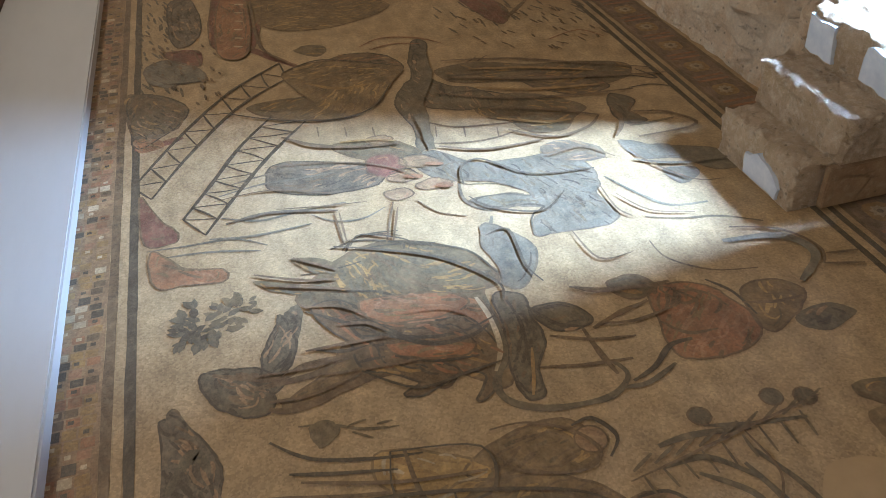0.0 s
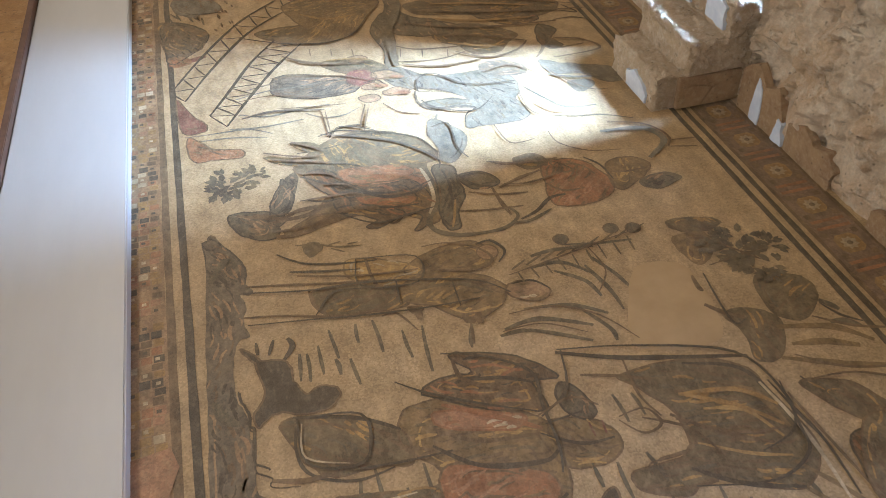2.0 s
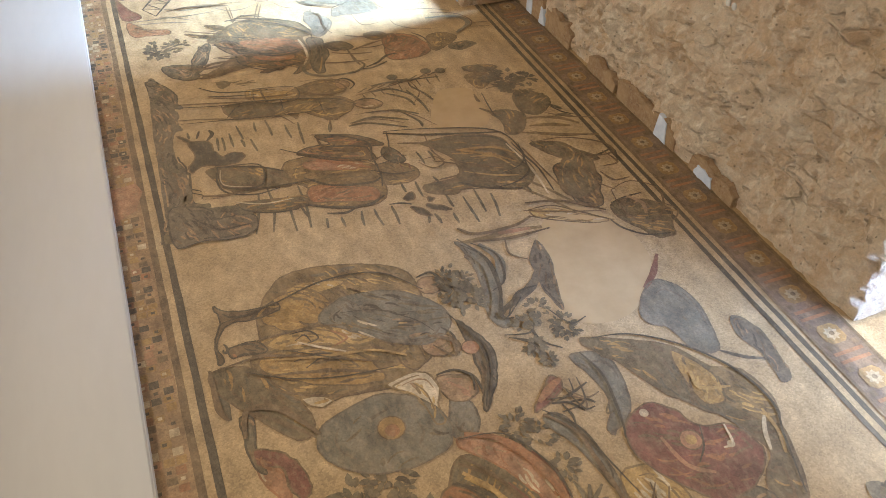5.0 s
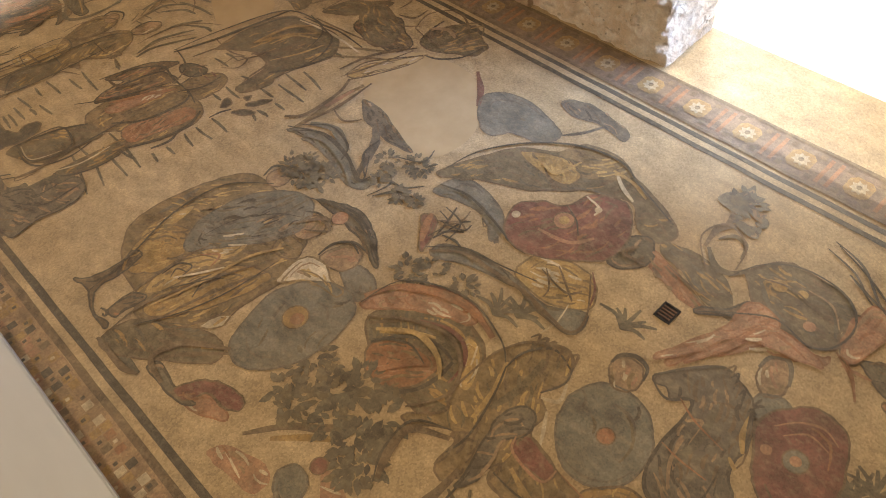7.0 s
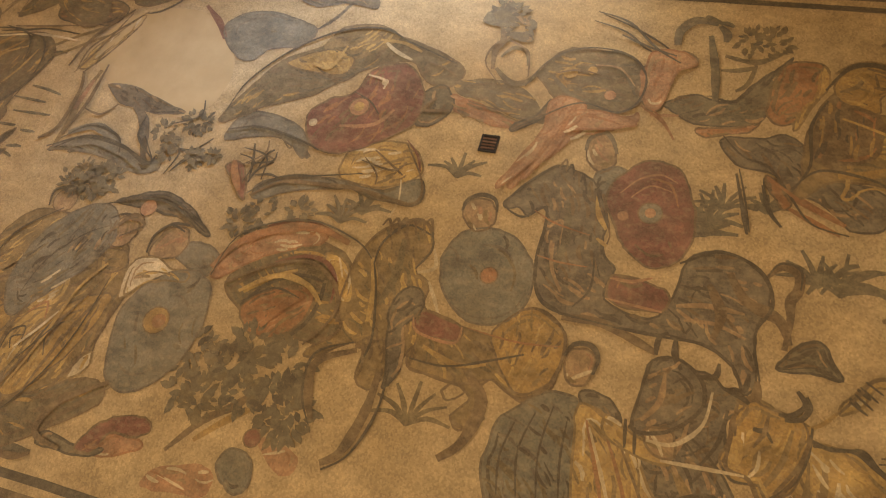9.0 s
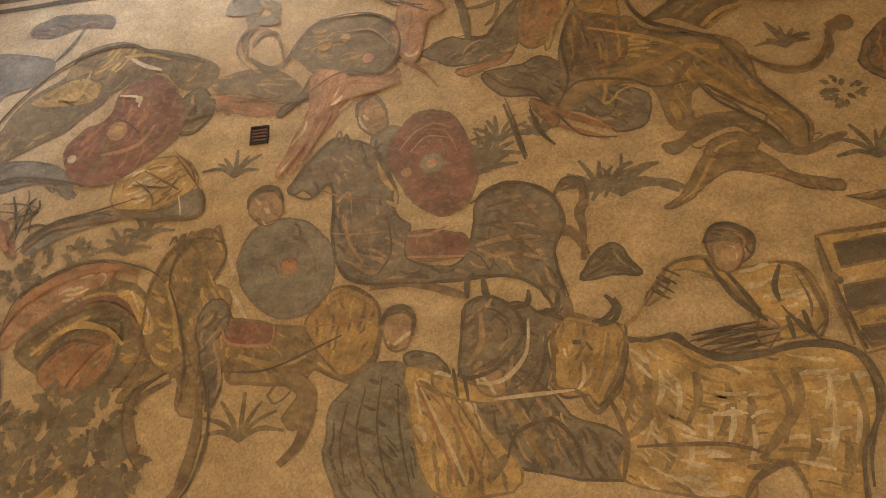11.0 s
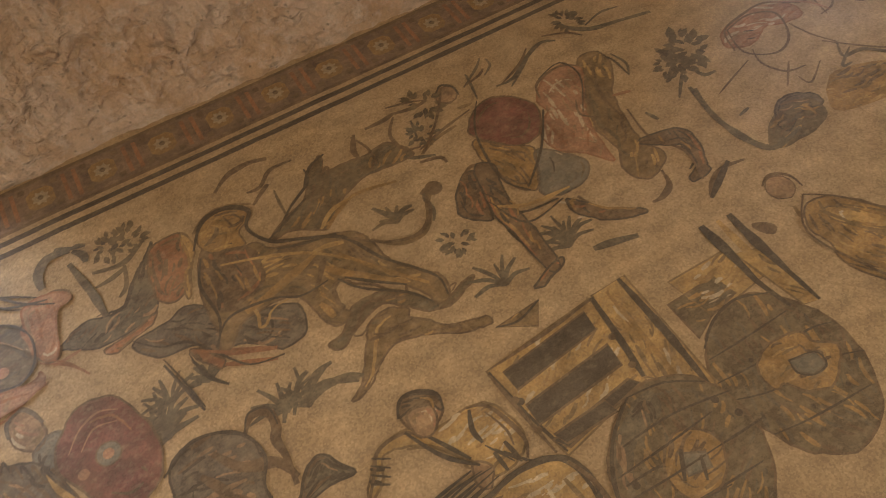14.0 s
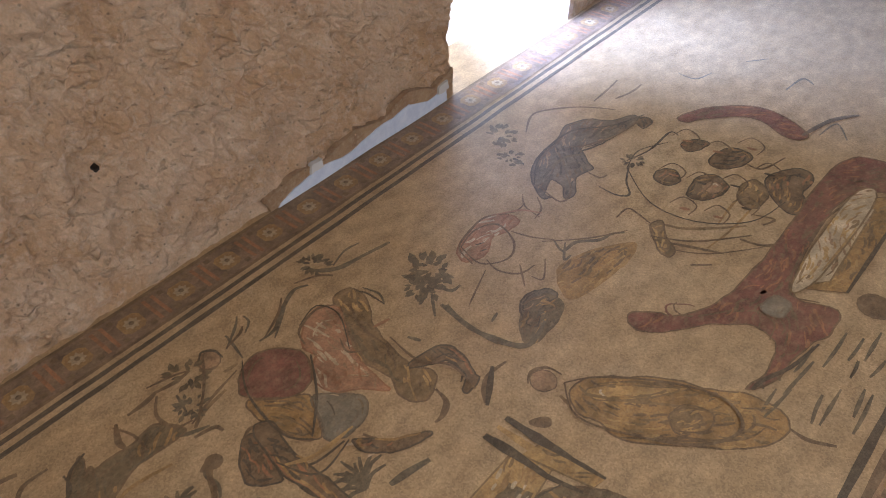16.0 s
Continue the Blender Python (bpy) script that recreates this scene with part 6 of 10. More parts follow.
fig = figure("inlaid_shape", "inlaid umber charging shape with russet bands")
shape(fig, "olive", 1, [(1.1, 8.38), (1.2, 8.47), (1.35, 8.45), (1.51, 8.29), (1.66, 8.17), (1.86, 8.08), (1.88, 7.97), (1.75, 7.94), (1.55, 7.98), (1.34, 8.09), (1.17, 8.1), (1.04, 8.23)], rim=True)
shape(fig, "olive", 2, [(0.86, 8.52), (0.99, 8.5), (1.1, 8.4), (1.06, 8.33), (0.96, 8.38)])
shape(fig, "olive", 2, [(0.65, 8.4), (0.84, 8.32), (1.07, 8.22), (1.03, 8.16), (0.83, 8.23), (0.72, 8.3)])
shape(fig, "umber", 2, [(0.9, 8.08), (1.05, 8.11), (1.17, 7.98), (1.3, 7.86), (1.51, 7.8), (1.64, 7.78), (1.71, 7.61), (1.74, 7.44), (1.69, 7.38), (1.59, 7.25), (1.53, 7.25), (1.61, 7.37), (1.52, 7.42), (1.37, 7.37), (1.29, 7.34), (1.22, 7.38), (1.31, 7.43), (1.19, 7.52), (1.07, 7.6), (1.06, 7.77), (0.99, 7.87)], rim=True)
shape(fig, "rust", 3, [(1.16, 8.05), (1.33, 8.04), (1.55, 8), (1.68, 7.91), (1.63, 7.83), (1.45, 7.82), (1.27, 7.85), (1.16, 7.95)], rim=True)
shape(fig, "rust", 3, [(1.23, 7.71), (1.42, 7.67), (1.62, 7.59), (1.57, 7.52), (1.39, 7.56), (1.25, 7.63)], rim=True)
stroke(fig, "dark", 4, .03, [(1.12, 7.85), (1.27, 7.75), (1.44, 7.64), (1.63, 7.64), (1.73, 7.69)])
stroke(fig, "dark", 4, .022, [(1.24, 7.62), (1.41, 7.53), (1.62, 7.5)])
stroke(fig, "dark", 4, .018, [(1.08, 8.07), (1.15, 7.87), (1.24, 7.75)])
stroke(fig, "umber", 2, .045, [(1.15, 7.69), (0.98, 7.68), (0.88, 7.63), (0.72, 7.62), (0.56, 7.62)])
stroke(fig, "umber", 2, .04, [(1.18, 7.56), (1.02, 7.53), (0.85, 7.45), (0.69, 7.45), (0.63, 7.48)])
stroke(fig, "dark", 3, .025, [(0.88, 8.07), (1.03, 7.95), (1.15, 7.83)])
stroke(fig, "dark", 3, .022, [(0.89, 7.78), (1.02, 7.73), (1.15, 7.73)])
stroke(fig, "dark", 2, .02, [(1.09, 8.54), (1.25, 8.57), (1.43, 8.5), (1.66, 8.41)])
stroke(fig, "dark", 2, .016, [(1.17, 8.49), (1.21, 8.59)])
stroke(fig, "dark", 2, .016, [(1.48, 8.41), (1.5, 8.48)])
shape(fig, "moss", 1, [(0.34, 7.78), (0.41, 7.77), (0.57, 7.68), (0.66, 7.56), (0.63, 7.46), (0.52, 7.47), (0.43, 7.54), (0.36, 7.65)], rim=True)
shape(fig, "moss", 1, [(0.61, 7.69), (0.66, 7.88), (0.72, 8), (0.75, 8.09), (0.79, 7.97), (0.81, 7.84), (0.74, 7.7), (0.67, 7.66)], rim=True)
leaves(fig, "moss", 1, .16, 0.38, 8.15)
leaves(fig, "olive", 1, .12, 0.54, 8.19)
leaves(fig, "moss", 1, .1, 0.31, 8.08)
shape(fig, "grey", 0, [(0.16, 7.56), (0.28, 7.48), (0.37, 7.33), (0.4, 7.16), (0.36, 7.03), (0.21, 7.04), (0.17, 7.29)], rim=True)
laid(fig)

fig = figure("inlaid_rope_loop", "inlaid dark curving rope loop")
stroke(fig, "moss", 2, .04, [(1.77, 7.9), (1.77, 7.72), (1.74, 7.48), (1.64, 7.31), (1.66, 7.19), (1.78, 7.11), (1.92, 7.08), (2.1, 7.08), (2.22, 7.17), (2.19, 7.28)])
stroke(fig, "dark", 2, .03, [(2.23, 7.13), (2.36, 7.18), (2.49, 7.28), (2.61, 7.29)])
stroke(fig, "moss", 2, .03, [(2.17, 7.11), (2.29, 7.1), (2.46, 7.17)])
stroke(fig, "pale", 2, .03, [(1.73, 7.9), (1.75, 7.73), (1.73, 7.52), (1.66, 7.38)])
stroke(fig, "umber", 2, .022, [(1.98, 7.52), (2.17, 7.43), (2.37, 7.39)])
stroke(fig, "umber", 2, .022, [(1.86, 7.34), (2.06, 7.29), (2.29, 7.26)])
stroke(fig, "umber", 2, .03, [(2.15, 7.52), (2.16, 7.34), (2.18, 7.19)])
laid(fig)

fig = figure("inlaid_dark_posts", "inlaid dark green folded post shapes")
shape(fig, "moss", 1, [(1.82, 7.89), (1.96, 7.84), (1.95, 7.66), (1.95, 7.49), (1.86, 7.35), (1.83, 7.18), (1.73, 7.19), (1.73, 7.39), (1.79, 7.62)], rim=True)
shape(fig, "moss", 1, [(1.97, 7.73), (2.14, 7.72), (2.23, 7.58), (2.15, 7.52), (2, 7.57)], rim=True)
shape(fig, "slate", 1, [(1.98, 8.49), (2.12, 8.32), (2.17, 8.19), (2.09, 8.01), (1.97, 7.89), (1.9, 7.96), (1.92, 8.11), (1.9, 8.33)], rim=True)
stroke(fig, "dark", 2, .025, [(1.95, 7.76), (2.04, 7.59), (2.16, 7.53)])
stroke(fig, "ochre", 3, .02, [(1.87, 7.47), (1.81, 7.29), (1.77, 7.19)])
stroke(fig, "dark", 2, .02, [(1.87, 7.83), (1.88, 7.64), (1.82, 7.37)])
laid(fig)

fig = figure("inlaid_shape", "inlaid russet shape with a round emblem and limbs")
shape(fig, "rust", 1, [(2.58, 7.66), (2.73, 7.68), (2.87, 7.61), (2.95, 7.44), (2.97, 7.26), (2.81, 7.15), (2.61, 7.15), (2.49, 7.23), (2.52, 7.45)], rim=True)
stroke(fig, "umber", 2, .024, [(2.64, 7.64), (2.7, 7.52), (2.81, 7.56), (2.76, 7.64)])
stroke(fig, "umber", 2, .022, [(2.52, 7.45), (2.61, 7.33), (2.76, 7.31)])
stroke(fig, "umber", 2, .03, [(2.21, 7.82), (2.36, 7.75), (2.55, 7.71), (2.71, 7.7)])
stroke(fig, "umber", 2, .03, [(2.2, 7.5), (2.37, 7.56), (2.54, 7.6)])
stroke(fig, "dark", 2, .02, [(2.89, 7.65), (2.97, 7.52), (2.99, 7.34)])
shape(fig, "olive", 1, [(2.42, 7.8), (2.57, 7.8), (2.63, 7.68), (2.51, 7.63), (2.4, 7.7)], rim=True)
shape(fig, "brown", 1, [(3.01, 7.52), (3.2, 7.55), (3.31, 7.43), (3.18, 7.29), (2.97, 7.22)], rim=True)
stroke(fig, "umber", 2, .02, [(2.97, 7.44), (3.13, 7.39), (3.28, 7.39)])
laid(fig)

fig = figure("inlaid_dark_leaf", "inlaid dark pointed leaf shapes")
shape(fig, "moss", 1, [(3.18, 7.29), (3.37, 7.3), (3.45, 7.2), (3.26, 7.14), (3.15, 7.2)])
laid(fig)

fig = figure("inlaid_wheat_plant", "inlaid branching plant with round leaves")
stroke(fig, "olive", 1, .018, [(0.74, 7.34), (0.87, 7.31), (1.01, 7.24), (1.16, 7.21)])
shape(fig, "olive", 2, [(0.78, 7.31), (0.86, 7.34), (0.92, 7.28), (0.89, 7.23), (0.81, 7.2)])
stroke(fig, "olive", 2, .014, [(0.95, 7.28), (1.03, 7.29)])
stroke(fig, "olive", 2, .014, [(0.96, 7.24), (1.04, 7.18)])
stroke(fig, "olive", 2, .014, [(1.07, 7.25), (1.14, 7.25)])
laid(fig)

fig = figure("inlaid_shape", "inlaid grey-blue long shape with folded neck in the light band")
shape(fig, "slate", 1, [(1.75, 9.3), (1.92, 9.37), (2.11, 9.15), (2.38, 9.09), (2.65, 9.07), (2.79, 8.88), (2.77, 8.67), (2.7, 8.56), (2.73, 8.43), (2.7, 8.28), (2.52, 8.25), (2.33, 8.28), (2.21, 8.29), (2.25, 8.43), (2.36, 8.51), (2.22, 8.59), (2.05, 8.61), (1.96, 8.74), (2.16, 8.74), (2.34, 8.67), (2.2, 8.86), (2.01, 8.96), (1.85, 9.01)], rim=True)
stroke(fig, "grey", 2, .03, [(2, 9.22), (1.96, 9.05), (2.05, 8.95), (2.24, 8.88)])
stroke(fig, "grey", 2, .03, [(1.96, 8.94), (1.94, 8.75), (2.05, 8.61), (2.26, 8.61)])
stroke(fig, "grey", 2, .02, [(2.53, 9.08), (2.7, 9.13), (2.86, 9.04), (2.93, 8.9)])
shape(fig, "grey", 2, [(2.59, 9.17), (2.77, 9.2), (2.94, 9.05), (2.91, 8.91), (2.73, 8.93), (2.58, 9.02)])
stroke(fig, "grey", 2, .02, [(2.44, 8.65), (2.56, 8.51), (2.66, 8.51)])
stroke(fig, "slate", 1, .03, [(2.04, 8.55), (1.97, 8.37), (2, 8.24)])
shape(fig, "slate", 1, [(3.09, 9.07), (3.24, 8.98), (3.43, 8.88), (3.63, 8.77), (3.7, 8.57), (3.5, 8.56), (3.35, 8.75), (3.13, 8.83)], rim=True)
stroke(fig, "slate", 1, .025, [(2.82, 8.72), (2.93, 8.48), (3.05, 8.31), (3.27, 8.27)])
shape(fig, "slate", 1, [(3.19, 8.67), (3.37, 8.64), (3.38, 8.54), (3.22, 8.49)])
stroke(fig, "olive", 1, .022, [(2.86, 8.25), (3.05, 8.17), (3.26, 8.12), (3.46, 8)])
laid(fig)

fig = figure("inlaid_shape", "inlaid olive brown crowd of long shapes by the ladder")
shape(fig, "olive", 1, [(0.81, 10.41), (1, 10.45), (1.25, 10.45), (1.46, 10.68), (1.72, 10.64), (1.72, 10.42), (1.61, 10.23), (1.45, 10.14), (1.12, 10.12), (0.9, 10.24)], rim=True)
shape(fig, "umber", 1, [(1.23, 10.76), (1.43, 10.97), (1.71, 11.05), (1.96, 10.9), (2.03, 10.64), (1.84, 10.59), (1.62, 10.62), (1.4, 10.54)], rim=True)
shape(fig, "olive", 1, [(1.26, 11.27), (1.39, 11.35), (1.52, 11.24), (1.43, 11.09)])
stroke(fig, "dark", 2, .02, [(0.87, 10.35), (1.13, 10.21), (1.42, 10.24), (1.67, 10.39)])
stroke(fig, "rust", 2, .022, [(1.78, 11.15), (1.99, 11.26), (2.26, 11.16), (2.44, 10.97)])
stroke(fig, "rust", 2, .018, [(1.85, 11.06), (2.05, 11.11), (2.27, 11.03)])
shape(fig, "moss", 1, [(2.22, 11.11), (2.32, 11.02), (2.18, 10.64), (2.17, 10.42), (2.27, 10.23), (2.45, 10.11), (2.56, 9.83), (2.31, 9.82), (2.09, 9.91), (1.99, 9.98), (1.95, 9.65), (1.91, 9.44), (1.82, 9.4), (1.87, 9.68), (1.84, 9.9), (1.84, 10.13), (1.95, 10.34), (2.05, 10.46), (2.11, 10.79)], rim=True)
shape(fig, "olive", 1, [(2.25, 10.5), (2.59, 10.54), (2.93, 10.36), (3.31, 10.28), (3.64, 10.11), (3.58, 9.91), (3.3, 9.86), (3.02, 10.01), (2.63, 10.15), (2.33, 10.26)], rim=True)
shape(fig, "olive", 1, [(2.36, 9.85), (2.64, 9.95), (2.92, 9.79), (3.08, 9.59), (2.95, 9.46), (2.82, 9.33), (2.6, 9.37), (2.51, 9.58), (2.38, 9.66)], rim=True)
shape(fig, "umber", 1, [(2.79, 10.2), (3.03, 10.16), (3.29, 10.02), (3.36, 9.79), (3.08, 9.78), (2.87, 9.96)], rim=True)
shape(fig, "moss", 1, [(3.33, 9.69), (3.44, 9.55), (3.34, 9.41), (3.39, 9.26), (3.23, 9.27), (3.23, 9.5)], rim=True)
stroke(fig, "umber", 2, .024, [(1.95, 9.77), (2.13, 9.62), (2.39, 9.56), (2.66, 9.52)])
stroke(fig, "umber", 2, .024, [(1.9, 9.47), (2.11, 9.4), (2.33, 9.38), (2.54, 9.43)])
stroke(fig, "dark", 2, .02, [(2.27, 10.39), (2.6, 10.32), (2.94, 10.25), (3.29, 10.12)])
stroke(fig, "dark", 2, .018, [(2.19, 10.11), (2.47, 10.06), (2.7, 9.87)])
stroke(fig, "dark", 2, .016, [(3.49, 9.73), (3.67, 9.72), (3.82, 9.61)])
stroke(fig, "dark", 2, .02, [(3.58, 9.91), (3.75, 9.8), (3.67, 9.99)])
stroke(fig, "gold", 2, .026, [(2.63, 9.45), (2.78, 9.44), (2.93, 9.51)])
stroke(fig, "olive", 1, .03, [(3.25, 9.23), (3.4, 9.22), (3.58, 9.23)])
stroke(fig, "rust", 1, .02, [(3.27, 10.73), (3.57, 10.82), (3.71, 10.63)])
stroke(fig, "umber", 1, .014, [(2.59, 10.54), (2.71, 10.63)])
stroke(fig, "umber", 1, .014, [(2.5, 10.54), (2.62, 10.63)])
laid(fig)

fig = figure("inlaid_shape", "inlaid grey and olive shapes with round ends climbing the ladder")
shape(fig, "olive", 1, [(1.29, 9.66), (1.52, 9.66), (1.73, 9.55), (1.83, 9.36), (1.67, 9.26), (1.48, 9.4), (1.35, 9.52)], rim=True)
stroke(fig, "olive", 1, .03, [(0.99, 9.89), (1.16, 9.73), (1.36, 9.63)])
shape(fig, "grey", 1, [(0.87, 9.53), (1.05, 9.54), (1.33, 9.42), (1.56, 9.29), (1.49, 9.1), (1.2, 9.09), (0.94, 9.18), (0.82, 9.32)], rim=True)
shape(fig, "red", 2, [(1.48, 9.4), (1.63, 9.43), (1.71, 9.28), (1.62, 9.16), (1.47, 9.22)], rim=True)
shape(fig, "skin", 2, [(1.52, 9.66), (1.64, 9.68), (1.7, 9.6), (1.61, 9.56), (1.53, 9.59)], rim=True)
shape(fig, "skin", 2, [(1.69, 9.34), (1.83, 9.33), (1.92, 9.24), (1.83, 9.19), (1.68, 9.25)], rim=True)
shape(fig, "skin", 2, [(1.58, 9.18), (1.7, 9.18), (1.75, 9.11), (1.66, 9.06), (1.56, 9.11)], rim=True)
shape(fig, "skin", 2, [(1.72, 9.02), (1.86, 9.04), (1.92, 8.96), (1.83, 8.92), (1.72, 8.96)], rim=True)
shape(fig, "skin", 2, [(1.51, 8.99), (1.63, 9), (1.67, 8.92), (1.58, 8.88), (1.52, 8.92)], rim=True)
stroke(fig, "dark", 3, .014, [(1.68, 9.35), (1.82, 9.35), (1.92, 9.25)])
stroke(fig, "dark", 3, .014, [(1.58, 9.2), (1.7, 9.21), (1.75, 9.12)])
stroke(fig, "slate", 2, .022, [(0.53, 9.29), (0.79, 9.34), (1.02, 9.33), (1.24, 9.33)])
stroke(fig, "slate", 2, .022, [(0.53, 9.05), (0.75, 8.95), (0.98, 8.97), (1.26, 8.97)])
stroke(fig, "slate", 2, .022, [(0.45, 8.86), (0.7, 8.81), (1.03, 8.82)])
stroke(fig, "slate", 2, .018, [(1.04, 8.91), (1.16, 8.8), (1.32, 8.77), (1.47, 8.84)])
stroke(fig, "grey", 2, .018, [(0.61, 9.4), (0.9, 9.45), (1.18, 9.42)])
stroke(fig, "umber", 2, .014, [(1.17, 8.88), (1.17, 8.69), (1.17, 8.57)])
stroke(fig, "umber", 2, .014, [(1.53, 8.88), (1.47, 8.71), (1.4, 8.49)])
stroke(fig, "umber", 2, .014, [(1.19, 8.59), (1.39, 8.59), (1.5, 8.53)])
stroke(fig, "umber", 2, .014, [(1.67, 8.84), (1.76, 8.68), (1.91, 8.59)])
laid(fig)

fig = figure("inlaid_west_red_rocks", "inlaid red and grey rocky bank shapes")
shape(fig, "red", 1, [(0.06, 9.45), (0.17, 9.17), (0.26, 9.01), (0.25, 8.9), (0.09, 8.93)], rim=True)
shape(fig, "rust", 1, [(0.12, 8.85), (0.23, 8.73), (0.32, 8.62), (0.5, 8.56), (0.5, 8.45), (0.32, 8.49), (0.14, 8.52)], rim=True)
shape(fig, "olive", 1, [(-0.05, 10.93), (0.19, 10.74), (0.35, 10.58), (0.31, 10.27), (0.07, 10.26), (-0.01, 10.34)], rim=True)
shape(fig, "rust", 1, [(0.02, 10.2), (0.19, 10.14), (0.19, 10.02), (0.04, 10.02)])
stroke(fig, "slate", 1, .02, [(0.1, 8.86), (0.33, 8.84), (0.58, 8.82), (0.76, 8.7)])
stroke(fig, "slate", 1, .02, [(0.2, 8.77), (0.45, 8.74), (0.72, 8.66)])
shape(fig, "red", 1, [(0.25, 11.63), (0.51, 11.58), (0.51, 11.25), (0.34, 11.43)])
shape(fig, "slate", 1, [(0.1, 11.4), (0.29, 11.38), (0.39, 11.07), (0.28, 10.95), (0.15, 11.04), (0.09, 11.17)], rim=True)
stroke(fig, "dark", 2, .018, [(0.15, 11.02), (0.37, 10.99), (0.54, 10.96)])
laid(fig)

fig = figure("inlaid_shape", "inlaid grey-brown crouching shape")
shape(fig, "grey", 1, [(2.91, -5.05), (3.06, -5.22), (3.13, -5.48), (3.13, -5.69), (3.2, -5.92), (3.11, -6.14), (2.94, -6.24), (2.83, -6.44), (2.75, -6.39), (2.77, -6.15), (2.85, -5.91), (2.91, -5.74), (2.77, -5.61), (2.67, -5.54), (2.71, -5.36), (2.6, -5.16), (2.64, -5.08), (2.74, -5.19), (2.85, -5.2), (2.78, -5.02), (2.72, -5.02), (2.77, -4.96)], rim=True)
stroke(fig, "umber", 2, .022, [(3.04, -5.24), (3.1, -5.48), (3.11, -5.7), (3.18, -5.93), (3.09, -6.15)])
stroke(fig, "umber", 2, .02, [(3.02, -5.65), (2.89, -5.8), (2.78, -6.08), (2.75, -6.39)])
stroke(fig, "olive", 2, .03, [(2.94, -5.32), (2.94, -5.53), (2.85, -5.65)])
stroke(fig, "umber", 1, .018, [(2.74, -5.48), (2.57, -5.47), (2.54, -5.54)])
stroke(fig, "umber", 1, .025, [(3.41, -5.63), (3.53, -5.88), (3.47, -6.05), (3.26, -6.28), (3, -6.43)])
stroke(fig, "umber", 1, .025, [(3.23, -6.43), (3.24, -6.67), (3.26, -6.89)])
stroke(fig, "umber", 1, .025, [(3.1, -6.59), (3.05, -6.76), (3.04, -6.96)])
shape(fig, "umber", 1, [(2.79, -6.42), (2.72, -6.49), (2.64, -6.45), (2.66, -6.31)], rim=True)
leaves(fig, "olive", 1, .14, 3.54, -5.47)
leaves(fig, "olive", 1, .1, 3.28, -5.25)
stroke(fig, "dark", 1, .02, [(2.52, -5.81), (2.45, -6.07), (2.45, -6.4), (2.37, -6.41)])
stroke(fig, "dark", 1, .02, [(2.48, -5.79), (2.38, -5.57), (2.27, -5.43), (2.35, -5.36), (2.51, -5.37)])
leaves(fig, "moss", 1, .08, 2.48, -5.84)
laid(fig)

fig = figure("inlaid_shape", "inlaid pink leaping shape in outline")
shape(fig, "pink", 1, [(2.91, -4.09), (2.96, -4.29), (2.98, -4.45), (2.89, -4.61), (2.75, -4.64), (2.74, -4.48), (2.79, -4.35), (2.71, -4.18), (2.75, -4.03), (2.82, -4.01)], rim=True)
stroke(fig, "umber", 2, .018, [(2.72, -4.03), (2.9, -4.1), (2.96, -4.29), (2.97, -4.5), (2.84, -4.69), (2.84, -4.83)])
stroke(fig, "umber", 2, .014, [(2.92, -4.91), (2.82, -4.8), (2.65, -4.76)])
stroke(fig, "umber", 2, .014, [(2.81, -4.95), (2.7, -4.85), (2.67, -4.72)])
stroke(fig, "dark", 2, .012, [(2.83, -4.2), (2.8, -4.26)])
stroke(fig, "dark", 2, .012, [(2.76, -4.17), (2.74, -4.22)])
stroke(fig, "umber", 2, .016, [(2.72, -4.49), (2.57, -4.53), (2.42, -4.61)])
stroke(fig, "umber", 2, .016, [(2.67, -4.13), (2.54, -4.09), (2.4, -4.16), (2.37, -4.3)])
stroke(fig, "umber", 2, .014, [(2.32, -4.19), (2.24, -4.22), (2.35, -4.4)])
laid(fig)

fig = figure("inlaid_twisted_branch", "inlaid dark twisting branches")
stroke(fig, "moss", 1, .03, [(2.42, -4.61), (2.3, -4.55), (2.28, -4.69), (2.16, -4.82), (2.13, -4.93), (2.06, -5.01)])
stroke(fig, "moss", 1, .022, [(2.34, -4.64), (2.24, -4.48), (2.23, -4.55)])
stroke(fig, "moss", 1, .02, [(2.16, -4.66), (2.08, -4.77), (2, -4.75)])
stroke(fig, "moss", 1, .05, [(2.6, -3.6), (2.41, -3.55), (2.22, -3.55), (2, -3.62), (1.97, -3.73), (2.01, -3.88), (2.07, -4.07)])
shape(fig, "grey", 1, [(2.22, -3.92), (2.23, -4.06), (2.14, -4.17), (2.07, -4.14), (2.09, -3.99), (2.01, -3.82), (2.1, -3.81)], rim=True)
leaves(fig, "moss", 1, .17, 2.91, -3.75)
stroke(fig, "moss", 2, .03, [(2.87, -3.67), (2.74, -3.49)])
stroke(fig, "moss", 2, .025, [(2.75, -3.62), (2.59, -3.47)])
stroke(fig, "moss", 1, .03, [(2.74, -3.7), (2.66, -3.73), (2.65, -3.81)])
stroke(fig, "moss", 1, .022, [(2.27, -3.67), (2.29, -3.76)])
stroke(fig, "moss", 1, .03, [(2.61, -3.22), (2.52, -3.25)])
laid(fig)

